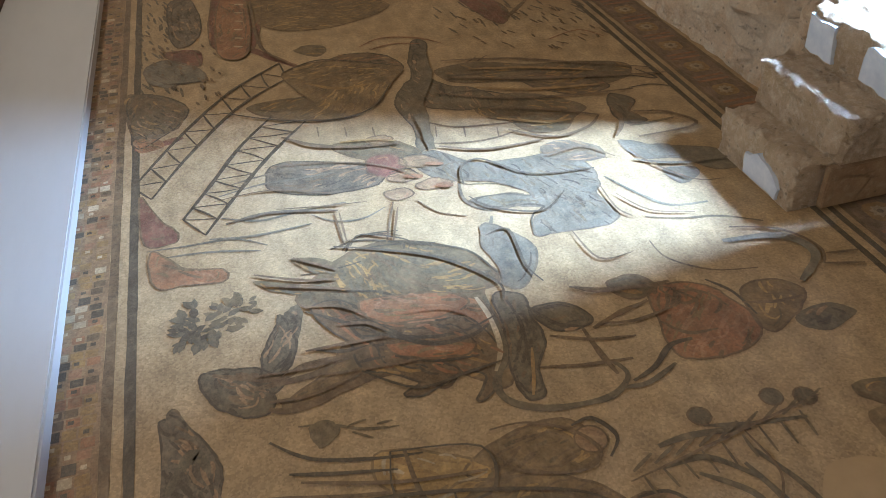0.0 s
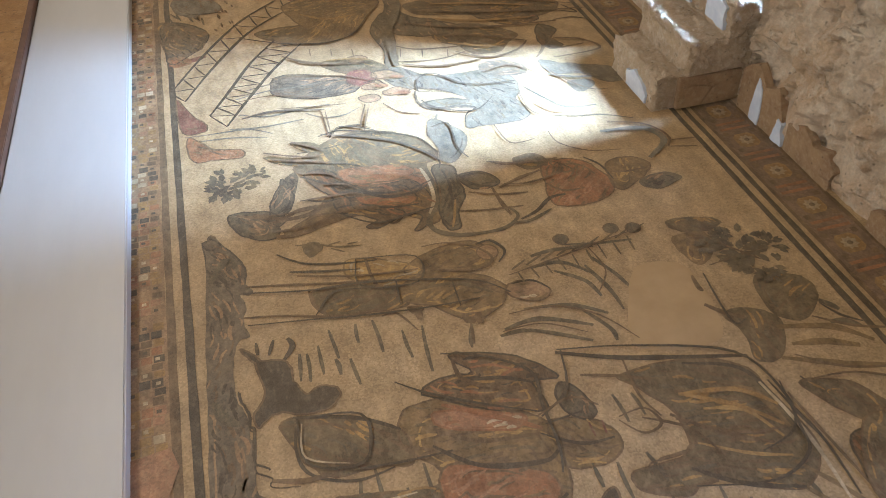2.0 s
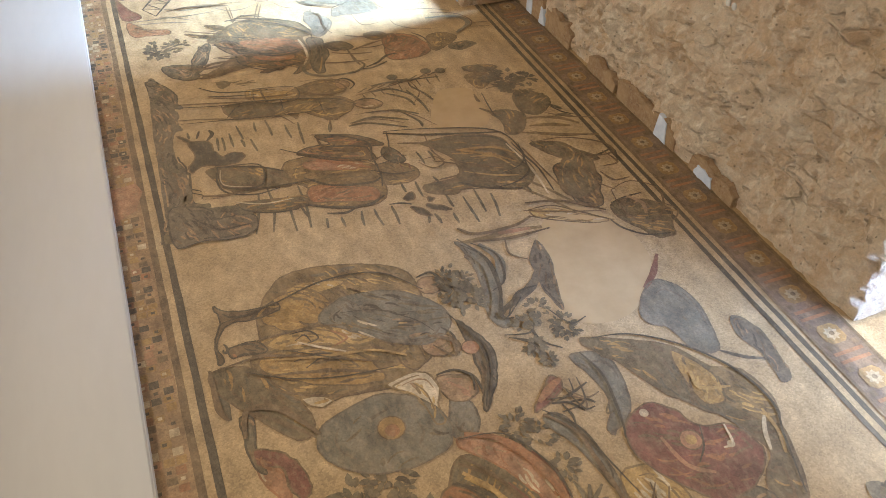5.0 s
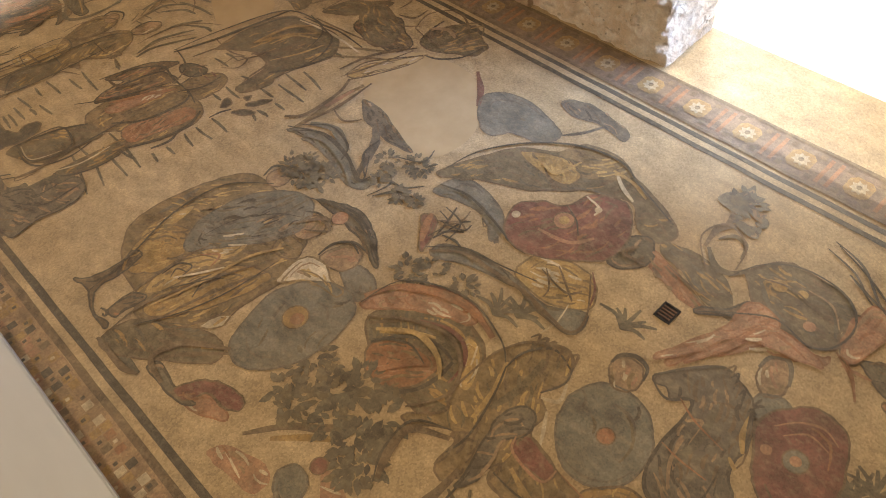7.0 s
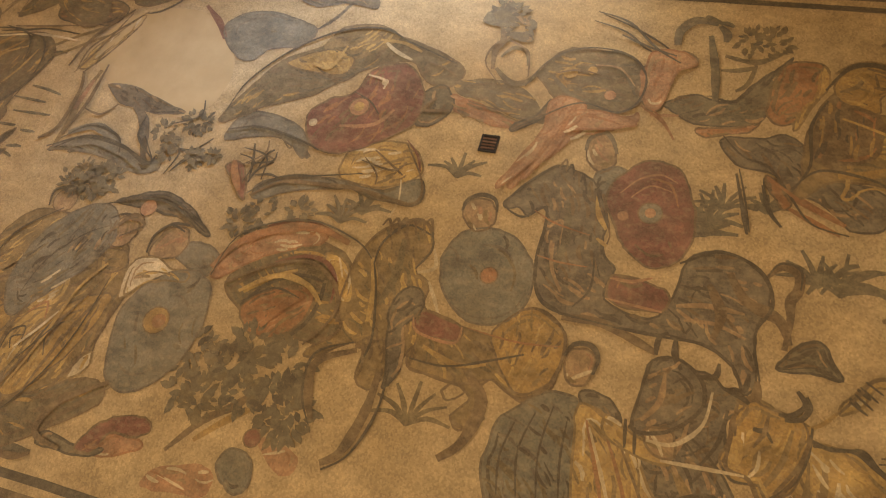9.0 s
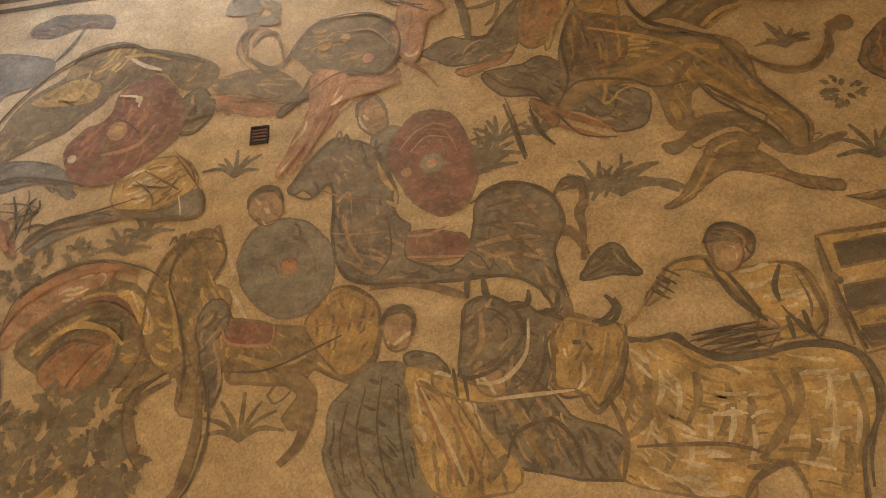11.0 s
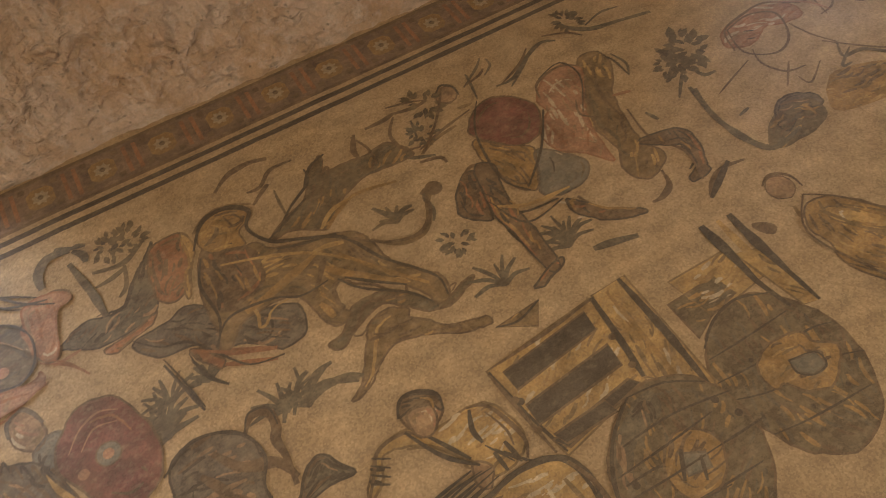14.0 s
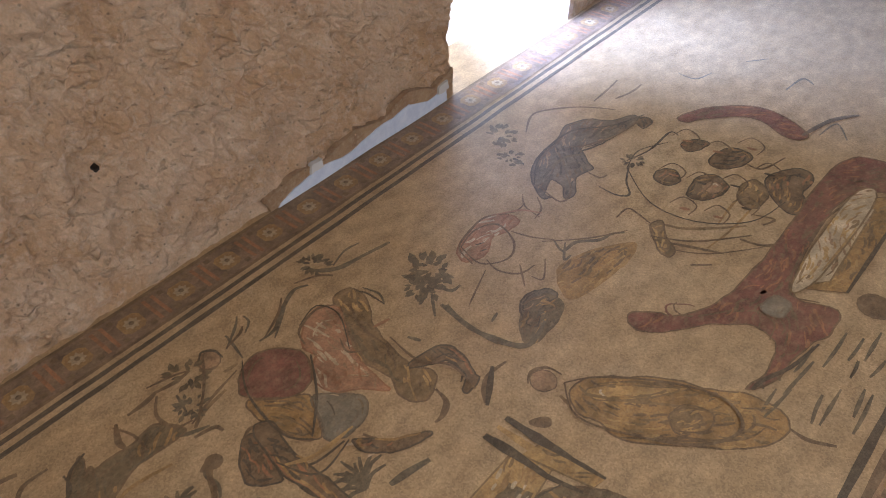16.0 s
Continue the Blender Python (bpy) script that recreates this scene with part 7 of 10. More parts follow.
fig = figure("inlaid_shape", "inlaid striding draped shapes with a round red panel")
shape(fig, "red", 3, [(3.12, -2.24), (3.24, -2.37), (3.25, -2.5), (3.19, -2.61), (3.06, -2.69), (2.93, -2.66), (2.82, -2.55), (2.82, -2.42), (2.94, -2.3), (3.04, -2.23)], rim=True)
shape(fig, "ochre", 2, [(3.01, -2.22), (2.88, -2.34), (2.75, -2.49), (2.6, -2.4), (2.47, -2.32), (2.56, -2.23), (2.74, -2.18), (2.9, -2.18)], rim=True)
shape(fig, "slate", 2, [(2.72, -2.49), (2.62, -2.61), (2.48, -2.69), (2.37, -2.59), (2.36, -2.44), (2.43, -2.33), (2.57, -2.4)], rim=True)
shape(fig, "pink", 2, [(3.13, -2.77), (3.23, -2.89), (3.25, -3.04), (3.15, -3.12), (2.99, -3.02), (2.85, -2.94), (2.7, -2.88), (2.52, -2.85), (2.4, -2.83), (2.54, -2.72), (2.63, -2.62), (2.73, -2.57), (2.88, -2.61), (2.95, -2.73), (3.04, -2.72)], rim=True)
shape(fig, "brown", 1, [(3.24, -3.16), (3.22, -3.31), (3.06, -3.3), (2.88, -3.17), (2.72, -3.11), (2.48, -3.06), (2.39, -3.07), (2.28, -3.11), (2.18, -2.96), (2.21, -2.87), (2.32, -2.84), (2.46, -2.9), (2.7, -2.88), (2.85, -2.94), (3.05, -3.03)], rim=True)
shape(fig, "umber", 1, [(2.44, -3.03), (2.43, -3.23), (2.37, -3.33), (2.23, -3.33), (2.09, -3.26), (2.03, -3.25), (2.02, -3.12), (2.06, -3.12), (2.11, -3.21), (2.25, -3.24), (2.32, -3.16)], rim=True)
stroke(fig, "umber", 2, .035, [(2.19, -3.01), (2.08, -2.98), (2.03, -2.89), (2.03, -2.82)])
stroke(fig, "umber", 2, .03, [(2.3, -2.49), (2.14, -2.55), (2.03, -2.66), (2.01, -2.74)])
stroke(fig, "umber", 3, .02, [(3.08, -2.75), (3.2, -2.81), (3.25, -3.01), (3.17, -3.14)])
stroke(fig, "umber", 3, .016, [(2.94, -2.93), (2.82, -2.88), (2.73, -2.97)])
stroke(fig, "rust", 3, .03, [(2.88, -2.67), (2.74, -2.67), (2.64, -2.63)])
stroke(fig, "umber", 3, .02, [(3.11, -3.19), (2.9, -3.09), (2.68, -3.08)])
stroke(fig, "dark", 2, .016, [(3.17, -3.31), (3.09, -3.34), (2.93, -3.34)])
stroke(fig, "rust", 2, .025, [(2.84, -3.14), (2.81, -3.26)])
stroke(fig, "pale", 2, .025, [(2.86, -2.63), (2.73, -2.57), (2.61, -2.6)])
stroke(fig, "pale", 3, .022, [(2.33, -2.37), (2.26, -2.44), (2.16, -2.48), (2.17, -2.4)])
stroke(fig, "umber", 2, .03, [(2.78, -1.99), (2.84, -2.09), (2.79, -2.13), (2.65, -2.1)])
shape(fig, "umber", 1, [(2.81, -2.02), (2.74, -2.13), (2.59, -2.05), (2.43, -1.99), (2.5, -1.89), (2.6, -1.85)], rim=True)
shape(fig, "umber", 1, [(2.46, -2.06), (2.33, -2.15), (2.14, -2.14), (2.16, -2.07), (2.28, -2.02)], rim=True)
stroke(fig, "dark", 2, .018, [(2.44, -2.08), (2.37, -2.19), (2.35, -2.39)])
dot(fig, "skin", 2, .075, 3.45, -2.27)
stroke(fig, "dark", 3, .02, [(3.5, -2.23), (3.54, -2.28), (3.49, -2.34), (3.4, -2.34)])
stroke(fig, "brown", 1, .03, [(3.3, -2.27), (3.29, -2.37)])
stroke(fig, "brown", 1, .03, [(3.18, -2.19), (3.15, -2), (3.09, -1.89)])
laid(fig)

fig = figure("inlaid_shape", "inlaid thin dark shrubs")
stroke(fig, "moss", 1, .03, [(3.33, -2.58), (3.33, -2.71), (3.44, -2.88), (3.51, -3.04), (3.47, -3.14)])
stroke(fig, "moss", 1, .02, [(3.27, -2.66), (3.34, -2.76), (3.43, -2.89)])
stroke(fig, "moss", 1, .045, [(3.62, -3.25), (3.53, -3.28), (3.43, -3.4), (3.39, -3.59), (3.34, -3.83)])
leaves(fig, "moss", 1, .1, 3.59, -3.3)
stroke(fig, "moss", 1, .02, [(3.48, -3.39), (3.53, -3.55), (3.51, -3.68)])
stroke(fig, "moss", 1, .02, [(3.16, -3.36), (3.03, -3.39), (2.93, -3.34)])
stroke(fig, "moss", 1, .022, [(3.3, -2.42), (3.47, -2.46), (3.54, -2.47)])
stroke(fig, "moss", 1, .02, [(3.44, -2.4), (3.55, -2.56), (3.62, -2.63)])
stroke(fig, "moss", 1, .018, [(3.59, -2.66), (3.52, -2.65), (3.46, -2.57)])
leaves(fig, "olive", 1, .12, 3.46, -2.1)
leaves(fig, "moss", 1, .09, 3.24, -1.98)
stroke(fig, "moss", 1, .03, [(3.17, -1.77), (3.1, -1.83), (3.04, -1.96)])
tuft(fig, "moss", 1, .2, 2.07, -2.29)
stroke(fig, "moss", 1, .05, [(1.95, -2.35), (1.93, -2.46), (1.89, -2.61)])
stroke(fig, "moss", 1, .03, [(2.84, -1.8), (2.79, -1.74), (2.68, -1.74), (2.61, -1.7)])
laid(fig)

fig = figure("inlaid_shape", "inlaid ochre robed shape with an oval emblem")
shape(fig, "ochre", 1, [(1.55, -3.53), (1.52, -3.67), (1.37, -3.81), (1.15, -3.97), (0.9, -4.07), (0.7, -4.18), (0.51, -4.17), (0.42, -4.09), (0.47, -3.9), (0.63, -3.74), (0.86, -3.58), (1.13, -3.41), (1.29, -3.43), (1.44, -3.41)], rim=True)
shape(fig, "gold", 2, [(1.48, -3.6), (1.28, -3.79), (1.05, -3.94), (1.15, -3.78), (1.38, -3.57)], rim=True)
stroke(fig, "brown", 2, .02, [(1.48, -3.54), (1.24, -3.67), (0.99, -3.83), (0.73, -3.96)])
stroke(fig, "brown", 2, .02, [(1.31, -3.46), (1.1, -3.61), (0.85, -3.76), (0.62, -3.93)])
stroke(fig, "brown", 2, .018, [(1.47, -3.65), (1.27, -3.84), (1, -3.98), (0.72, -4.08)])
stroke(fig, "umber", 2, .018, [(1.14, -3.42), (0.93, -3.57), (0.7, -3.74)])
shape(fig, "brown", 2, [(1, -3.74), (0.95, -3.85), (0.85, -3.84), (0.84, -3.72), (0.92, -3.65)], rim=True)
dot(fig, "skin", 2, .085, 1.72, -3.48)
stroke(fig, "umber", 3, .022, [(1.78, -3.4), (1.82, -3.49), (1.76, -3.58), (1.66, -3.59)])
stroke(fig, "brown", 1, .03, [(1.58, -3.45), (1.5, -3.44), (1.55, -3.53)])
stroke(fig, "umber", 1, .03, [(1.89, -3.12), (1.96, -3.19), (2.01, -3.3), (1.99, -3.46)])
shape(fig, "umber", 1, [(1.62, -3.18), (1.55, -3.28), (1.49, -3.23), (1.55, -3.17)])
stroke(fig, "umber", 2, .03, [(0.42, -4.09), (0.31, -4.08), (0.17, -4.14)])
laid(fig)

fig = figure("inlaid_shape", "inlaid crowded brown shapes on the boat")
shape(fig, "umber", 1, [(2, -6.23), (1.98, -6.45), (1.87, -6.54), (1.74, -6.49), (1.76, -6.32), (1.87, -6.18)], rim=True)
shape(fig, "umber", 1, [(2.29, -6.31), (2.23, -6.44), (2.11, -6.46), (2.12, -6.34), (2.2, -6.24)], rim=True)
shape(fig, "umber", 1, [(2.24, -5.74), (2.24, -5.88), (2.15, -5.94), (2.05, -5.84), (2.1, -5.71)], rim=True)
shape(fig, "umber", 1, [(1.92, -5.71), (1.96, -5.96), (1.87, -6.08), (1.72, -6.01), (1.72, -5.83), (1.81, -5.71)], rim=True)
shape(fig, "skin", 2, [(1.89, -5.88), (1.83, -6), (1.74, -5.95), (1.77, -5.83)], rim=True)
shape(fig, "umber", 1, [(1.53, -6.26), (1.49, -6.44), (1.36, -6.59), (1.23, -6.5), (1.23, -6.27), (1.09, -6.15), (1.2, -5.98), (1.37, -6.06)], rim=True)
shape(fig, "brown", 1, [(1.65, -6.07), (1.58, -6.22), (1.43, -6.1), (1.43, -5.88), (1.56, -5.87)], rim=True)
stroke(fig, "brown", 1, .03, [(1.92, -5.26), (1.75, -5.32), (1.58, -5.46), (1.4, -5.64)])
stroke(fig, "umber", 1, .03, [(1.77, -5.1), (1.58, -5.18), (1.39, -5.25)])
stroke(fig, "umber", 1, .03, [(1.37, -5.47), (1.21, -5.51), (1.1, -5.64)])
stroke(fig, "ochre", 1, .02, [(1.51, -5.23), (1.47, -5.5), (1.46, -5.86), (1.48, -6.11)])
stroke(fig, "ochre", 1, .02, [(1.57, -5.51), (1.59, -5.75), (1.59, -5.93)])
shape(fig, "brown", 1, [(1.96, -5.2), (1.92, -5.31), (1.8, -5.16), (1.67, -5.06), (1.69, -4.97), (1.81, -5.02)], rim=True)
stroke(fig, "umber", 1, .02, [(1.75, -6.38), (1.61, -6.39), (1.53, -6.66)])
stroke(fig, "umber", 2, .02, [(1.43, -5.79), (1.27, -5.84), (1.31, -5.72)])
stroke(fig, "umber", 1, .025, [(1.52, -4.99), (1.4, -5.09)])
stroke(fig, "umber", 1, .02, [(2.2, -5.12), (2.19, -5.27), (2.09, -5.26), (1.97, -5.22)])
stroke(fig, "slate", 1, .02, [(2.47, -7.96), (2.33, -8.14)])
stroke(fig, "slate", 1, .025, [(1.96, -7.69), (1.92, -7.98), (1.8, -7.94)])
stroke(fig, "slate", 1, .02, [(1.44, -7.15), (1.39, -7.42), (1.23, -7.22)])
stroke(fig, "slate", 1, .02, [(2.88, -7.36), (2.7, -7.36), (2.63, -7.56)])
laid(fig)

fig = figure("inlaid_far_wheel", "inlaid second plank wheel with an ochre hub behind striped boards")
shape(fig, "olive", 2, [(1.14, -2.45), (1.25, -2.59), (1.29, -2.77), (1.24, -2.91), (1.08, -3.04), (0.91, -3.1), (0.68, -3.07), (0.47, -2.95), (0.38, -2.72), (0.45, -2.55), (0.59, -2.44), (0.81, -2.38), (0.99, -2.37)], rim=True)
stroke(fig, "dark", 3, .018, [(1.15, -2.45), (1.25, -2.59), (1.29, -2.77), (1.23, -2.94)])
stroke(fig, "dark", 3, .012, [(1.09, -2.43), (1.09, -2.66), (1.1, -2.94)])
stroke(fig, "dark", 3, .012, [(0.97, -2.38), (0.95, -2.65), (0.96, -2.95), (0.93, -3.08)])
stroke(fig, "dark", 3, .012, [(0.86, -2.39), (0.8, -2.59), (0.8, -2.88), (0.73, -3.1)])
stroke(fig, "dark", 3, .012, [(0.63, -2.43), (0.6, -2.64), (0.58, -2.99)])
shape(fig, "ochre", 4, [(0.96, -2.62), (1, -2.77), (0.98, -2.9), (0.9, -2.93), (0.83, -3.01), (0.72, -2.94), (0.67, -2.82), (0.73, -2.7), (0.8, -2.65), (0.8, -2.59), (0.88, -2.58)], rim=True)
shape(fig, "slate", 5, [(0.88, -2.75), (0.85, -2.89), (0.77, -2.89), (0.76, -2.8), (0.81, -2.74)], soft=False, rim=True)
stroke(fig, "dark", 6, .012, [(0.88, -2.75), (0.85, -2.89), (0.77, -2.89), (0.76, -2.8), (0.81, -2.74), (0.88, -2.75)])
dot(fig, "dark", 4, .012, 0.98, -2.6)
dot(fig, "dark", 4, .012, 0.64, -2.9)
dot(fig, "dark", 4, .012, 0.64, -2.68)
shape(fig, "gold", 1, [(1.56, -2.55), (1.56, -2.96), (1.32, -2.99), (1.29, -2.77), (1.28, -2.61)], soft=False, rim=True)
shape(fig, "olive", 1, [(1.45, -2.46), (1.46, -2.77), (1.32, -2.8), (1.28, -2.61), (1.21, -2.47)], soft=False, rim=True)
shape(fig, "gold", 3, [(1.51, -2.96), (1.47, -3.09), (1.06, -3.13), (1.08, -3.04)], soft=False, rim=True)
stroke(fig, "dark", 4, .035, [(1.52, -2.93), (1.31, -2.94), (1.11, -2.98)])
stroke(fig, "dark", 4, .03, [(1.46, -3.11), (1.25, -3.12), (1.06, -3.13)])
laid(fig)

fig = figure("inlaid_grey_hill", "inlaid olive slope with an ochre edge and dark sprays")
shape(fig, "olive", 1, [(3.19, -1.13), (3.37, -1.25), (3.44, -1.35), (3.31, -1.33), (3.3, -1.48), (3.28, -1.58), (3.3, -1.76), (3.12, -1.85), (3.12, -1.69), (3.13, -1.54), (3.09, -1.4), (2.99, -1.25), (2.9, -1.15), (2.99, -1.02), (3.02, -0.84), (3.11, -0.98)], rim=True)
stroke(fig, "ochre", 2, .03, [(2.9, -1.15), (2.98, -1.26), (3.04, -1.41), (2.99, -1.66)])
stroke(fig, "dark", 2, .02, [(3.18, -1.14), (3.1, -0.99), (3.02, -0.83)])
stroke(fig, "dark", 2, .022, [(3.27, -1.17), (3.39, -1.26), (3.44, -1.38)])
stroke(fig, "umber", 1, .04, [(3.53, -0.68), (3.62, -0.8), (3.64, -0.95), (3.61, -1.06)])
stroke(fig, "umber", 1, .03, [(3.42, -0.85), (3.42, -0.94), (3.51, -1.04), (3.51, -1.19)])
stroke(fig, "umber", 1, .03, [(3.31, -0.85), (3.39, -0.95), (3.41, -0.99)])
stroke(fig, "brown", 1, .03, [(3.31, -0.46), (3.39, -0.57), (3.4, -0.69), (3.33, -0.84)])
stroke(fig, "brown", 1, .02, [(3.35, -0.51), (3.33, -0.63), (3.32, -0.77)])
stroke(fig, "olive", 1, .02, [(3.35, -1), (3.22, -0.99), (3.1, -0.99)])
stroke(fig, "umber", 1, .035, [(3.5, -1.89), (3.47, -2.03), (3.48, -2.14)])
stroke(fig, "umber", 1, .024, [(3.47, -1.89), (3.34, -1.8), (3.19, -1.82), (3.15, -1.92)])
stroke(fig, "umber", 1, .04, [(3.48, -1.61), (3.36, -1.55), (3.29, -1.55)])
stroke(fig, "umber", 1, .035, [(3.48, -1.69), (3.48, -1.82), (3.5, -1.91)])
stroke(fig, "dark", 1, .02, [(3.38, -1.97), (3.22, -1.93)])
stroke(fig, "umber", 1, .02, [(3.13, -1.9), (3.2, -2.11), (3.25, -2.33)])
stroke(fig, "umber", 1, .016, [(3.44, -2.2), (3.5, -2.31), (3.42, -2.33), (3.37, -2.25), (3.43, -2.2)])
stroke(fig, "umber", 1, .03, [(3.04, -1.85), (3.01, -1.97), (2.95, -1.99)])
stroke(fig, "moss", 1, .035, [(2.89, -1.44), (2.8, -1.5), (2.74, -1.6)])
stroke(fig, "moss", 1, .03, [(2.74, -1.51), (2.78, -1.59), (2.78, -1.65)])
stroke(fig, "umber", 1, .03, [(2.82, -1.73), (2.84, -1.78), (2.85, -1.85)])
laid(fig)

fig = figure("inlaid_shape", "inlaid dark grey broad shape with curved horn strokes")
shape(fig, "grey", 1, [(1.42, 0.07), (1.41, -0.06), (1.36, -0.14), (1.37, -0.2), (1.3, -0.23), (1.2, -0.18), (1.04, -0.17), (0.95, -0.11), (0.84, -0.02), (0.79, 0.07), (0.83, 0.25), (0.96, 0.3), (1.1, 0.25), (1.27, 0.23), (1.36, 0.17)], rim=True)
stroke(fig, "dark", 3, .032, [(1.41, 0.07), (1.48, 0.11), (1.57, 0.12)])
stroke(fig, "dark", 3, .03, [(1.35, -0.18), (1.38, -0.23), (1.46, -0.24)])
stroke(fig, "dark", 3, .016, [(1.31, 0.11), (1.32, 0.05), (1.27, 0.01)])
stroke(fig, "dark", 3, .016, [(1.25, -0.06), (1.26, -0.1), (1.23, -0.14)])
stroke(fig, "moss", 3, .035, [(1.25, 0.17), (1.08, 0.18), (0.93, 0.15)])
stroke(fig, "skin", 3, .02, [(1.25, -0.01), (1.06, 0.01), (0.92, 0.07)])
stroke(fig, "dark", 3, .018, [(0.93, 0.18), (0.89, 0.13), (0.9, 0.07)])
stroke(fig, "dark", 3, .02, [(1.26, -0.17), (1.1, -0.15), (0.96, -0.08)])
stroke(fig, "dark", 3, .016, [(1.22, 0.09), (1.09, 0.09), (0.99, 0.12)])
laid(fig)

fig = figure("inlaid_shape", "inlaid ochre shape with curved horn and dark collar")
shape(fig, "ochre", 4, [(1.32, -0.26), (1.32, -0.33), (1.3, -0.43), (1.27, -0.51), (1.19, -0.52), (1.05, -0.51), (0.93, -0.46), (0.89, -0.4), (0.94, -0.34), (0.93, -0.25), (0.98, -0.19), (1.04, -0.16), (1.14, -0.2), (1.23, -0.2)], rim=True)
stroke(fig, "dark", 5, .035, [(1.27, -0.42), (1.29, -0.49), (1.35, -0.52), (1.4, -0.5)])
stroke(fig, "dark", 5, .03, [(1.31, -0.26), (1.34, -0.21), (1.36, -0.14)])
stroke(fig, "dark", 5, .02, [(1.26, -0.54), (1.1, -0.53), (0.98, -0.48), (0.89, -0.39)])
stroke(fig, "pale", 5, .022, [(1.17, -0.25), (1.07, -0.25), (1, -0.21)])
stroke(fig, "pale", 5, .018, [(1.1, -0.33), (1.02, -0.33), (0.96, -0.29)])
stroke(fig, "dark", 5, .016, [(1.19, -0.29), (1.2, -0.34), (1.15, -0.38)])
stroke(fig, "umber", 5, .022, [(1.29, -0.35), (1.19, -0.34), (1.11, -0.3)])
stroke(fig, "brown", 5, .028, [(1.23, -0.46), (1.07, -0.43), (0.95, -0.37)])
shape(fig, "gold", 5, [(1.13, -0.21), (1.13, -0.26), (1.02, -0.25), (0.99, -0.19)])
stroke(fig, "dark", 5, .016, [(0.99, -0.18), (0.94, -0.23), (0.94, -0.3)])
stroke(fig, "dark", 5, .022, [(1.18, -0.55), (1.19, -0.68), (1.2, -0.76), (1.12, -0.85), (1.07, -1.05), (1.11, -1.26), (1.1, -1.45), (1, -1.54), (0.83, -1.55), (0.62, -1.48), (0.49, -1.46)])
stroke(fig, "brown", 5, .03, [(1.01, -1.14), (0.86, -1.19), (0.68, -1.15)])
stroke(fig, "brown", 5, .03, [(0.97, -1.47), (0.77, -1.49), (0.58, -1.42)])
stroke(fig, "pale", 5, .02, [(0.88, -1.38), (0.75, -1.36), (0.64, -1.31)])
stroke(fig, "brown", 5, .025, [(1.1, -0.54), (0.94, -0.54), (0.77, -0.47)])
stroke(fig, "umber", 5, .02, [(0.7, -0.53), (0.7, -0.72), (0.69, -0.92), (0.64, -1.08)])
laid(fig)

fig = figure("inlaid_gangway_ladders", "inlaid two slanting dark lattice ladders")
stroke(fig, "dark", 3, .03, [(0.02, 9.58), (0.31, 10.12), (0.7, 10.7), (1.12, 11.08)])
stroke(fig, "dark", 3, .03, [(0.13, 9.4), (0.39, 9.89), (0.75, 10.44), (1.15, 10.79)])
stroke(fig, "dark", 2, .016, [(0.02, 9.58), (0.07, 9.49), (0.13, 9.4)])
stroke(fig, "dark", 2, .013, [(0.02, 9.58), (0.12, 9.59), (0.22, 9.58)])
stroke(fig, "dark", 2, .016, [(0.13, 9.77), (0.17, 9.68), (0.22, 9.58)])
stroke(fig, "dark", 2, .013, [(0.13, 9.77), (0.22, 9.77), (0.32, 9.77)])
stroke(fig, "dark", 2, .016, [(0.23, 9.98), (0.27, 9.87), (0.32, 9.77)])
stroke(fig, "dark", 2, .013, [(0.23, 9.98), (0.32, 9.97), (0.43, 9.97)])
stroke(fig, "dark", 2, .016, [(0.35, 10.2), (0.39, 10.08), (0.43, 9.97)])
stroke(fig, "dark", 2, .013, [(0.35, 10.2), (0.45, 10.18), (0.56, 10.16)])
stroke(fig, "dark", 2, .016, [(0.49, 10.41), (0.52, 10.29), (0.56, 10.16)])
stroke(fig, "dark", 2, .013, [(0.49, 10.41), (0.6, 10.38), (0.7, 10.37)])
stroke(fig, "dark", 2, .016, [(0.63, 10.65), (0.67, 10.5), (0.7, 10.37)])
stroke(fig, "dark", 2, .013, [(0.63, 10.65), (0.73, 10.58), (0.85, 10.53)])
stroke(fig, "dark", 2, .016, [(0.79, 10.79), (0.82, 10.65), (0.85, 10.53)])
stroke(fig, "dark", 2, .013, [(0.79, 10.79), (0.9, 10.72), (1, 10.66)])
stroke(fig, "dark", 2, .016, [(0.96, 10.94), (0.97, 10.79), (1, 10.66)])
stroke(fig, "dark", 2, .013, [(0.96, 10.94), (1.05, 10.87), (1.15, 10.79)])
stroke(fig, "dark", 2, .016, [(1.12, 11.08), (1.13, 10.94), (1.15, 10.79)])
stroke(fig, "dark", 3, .03, [(0.31, 9.11), (0.49, 9.44), (0.71, 9.86), (0.97, 10.22)])
stroke(fig, "dark", 3, .03, [(0.43, 8.91), (0.64, 9.28), (0.89, 9.68), (1.19, 10.07)])
stroke(fig, "dark", 2, .016, [(0.31, 9.11), (0.37, 9.01), (0.43, 8.91)])
stroke(fig, "dark", 2, .013, [(0.31, 9.11), (0.41, 9.08), (0.5, 9.06)])
stroke(fig, "dark", 2, .016, [(0.37, 9.22), (0.44, 9.14), (0.5, 9.06)])
stroke(fig, "dark", 2, .013, [(0.37, 9.22), (0.48, 9.21), (0.58, 9.19)])
stroke(fig, "dark", 2, .016, [(0.44, 9.36), (0.52, 9.27), (0.58, 9.19)])
stroke(fig, "dark", 2, .013, [(0.44, 9.36), (0.56, 9.34), (0.67, 9.34)])
stroke(fig, "dark", 2, .016, [(0.51, 9.49), (0.59, 9.41), (0.67, 9.34)])
stroke(fig, "dark", 2, .013, [(0.51, 9.49), (0.63, 9.49), (0.76, 9.48)])
stroke(fig, "dark", 2, .016, [(0.59, 9.65), (0.68, 9.55), (0.76, 9.48)])
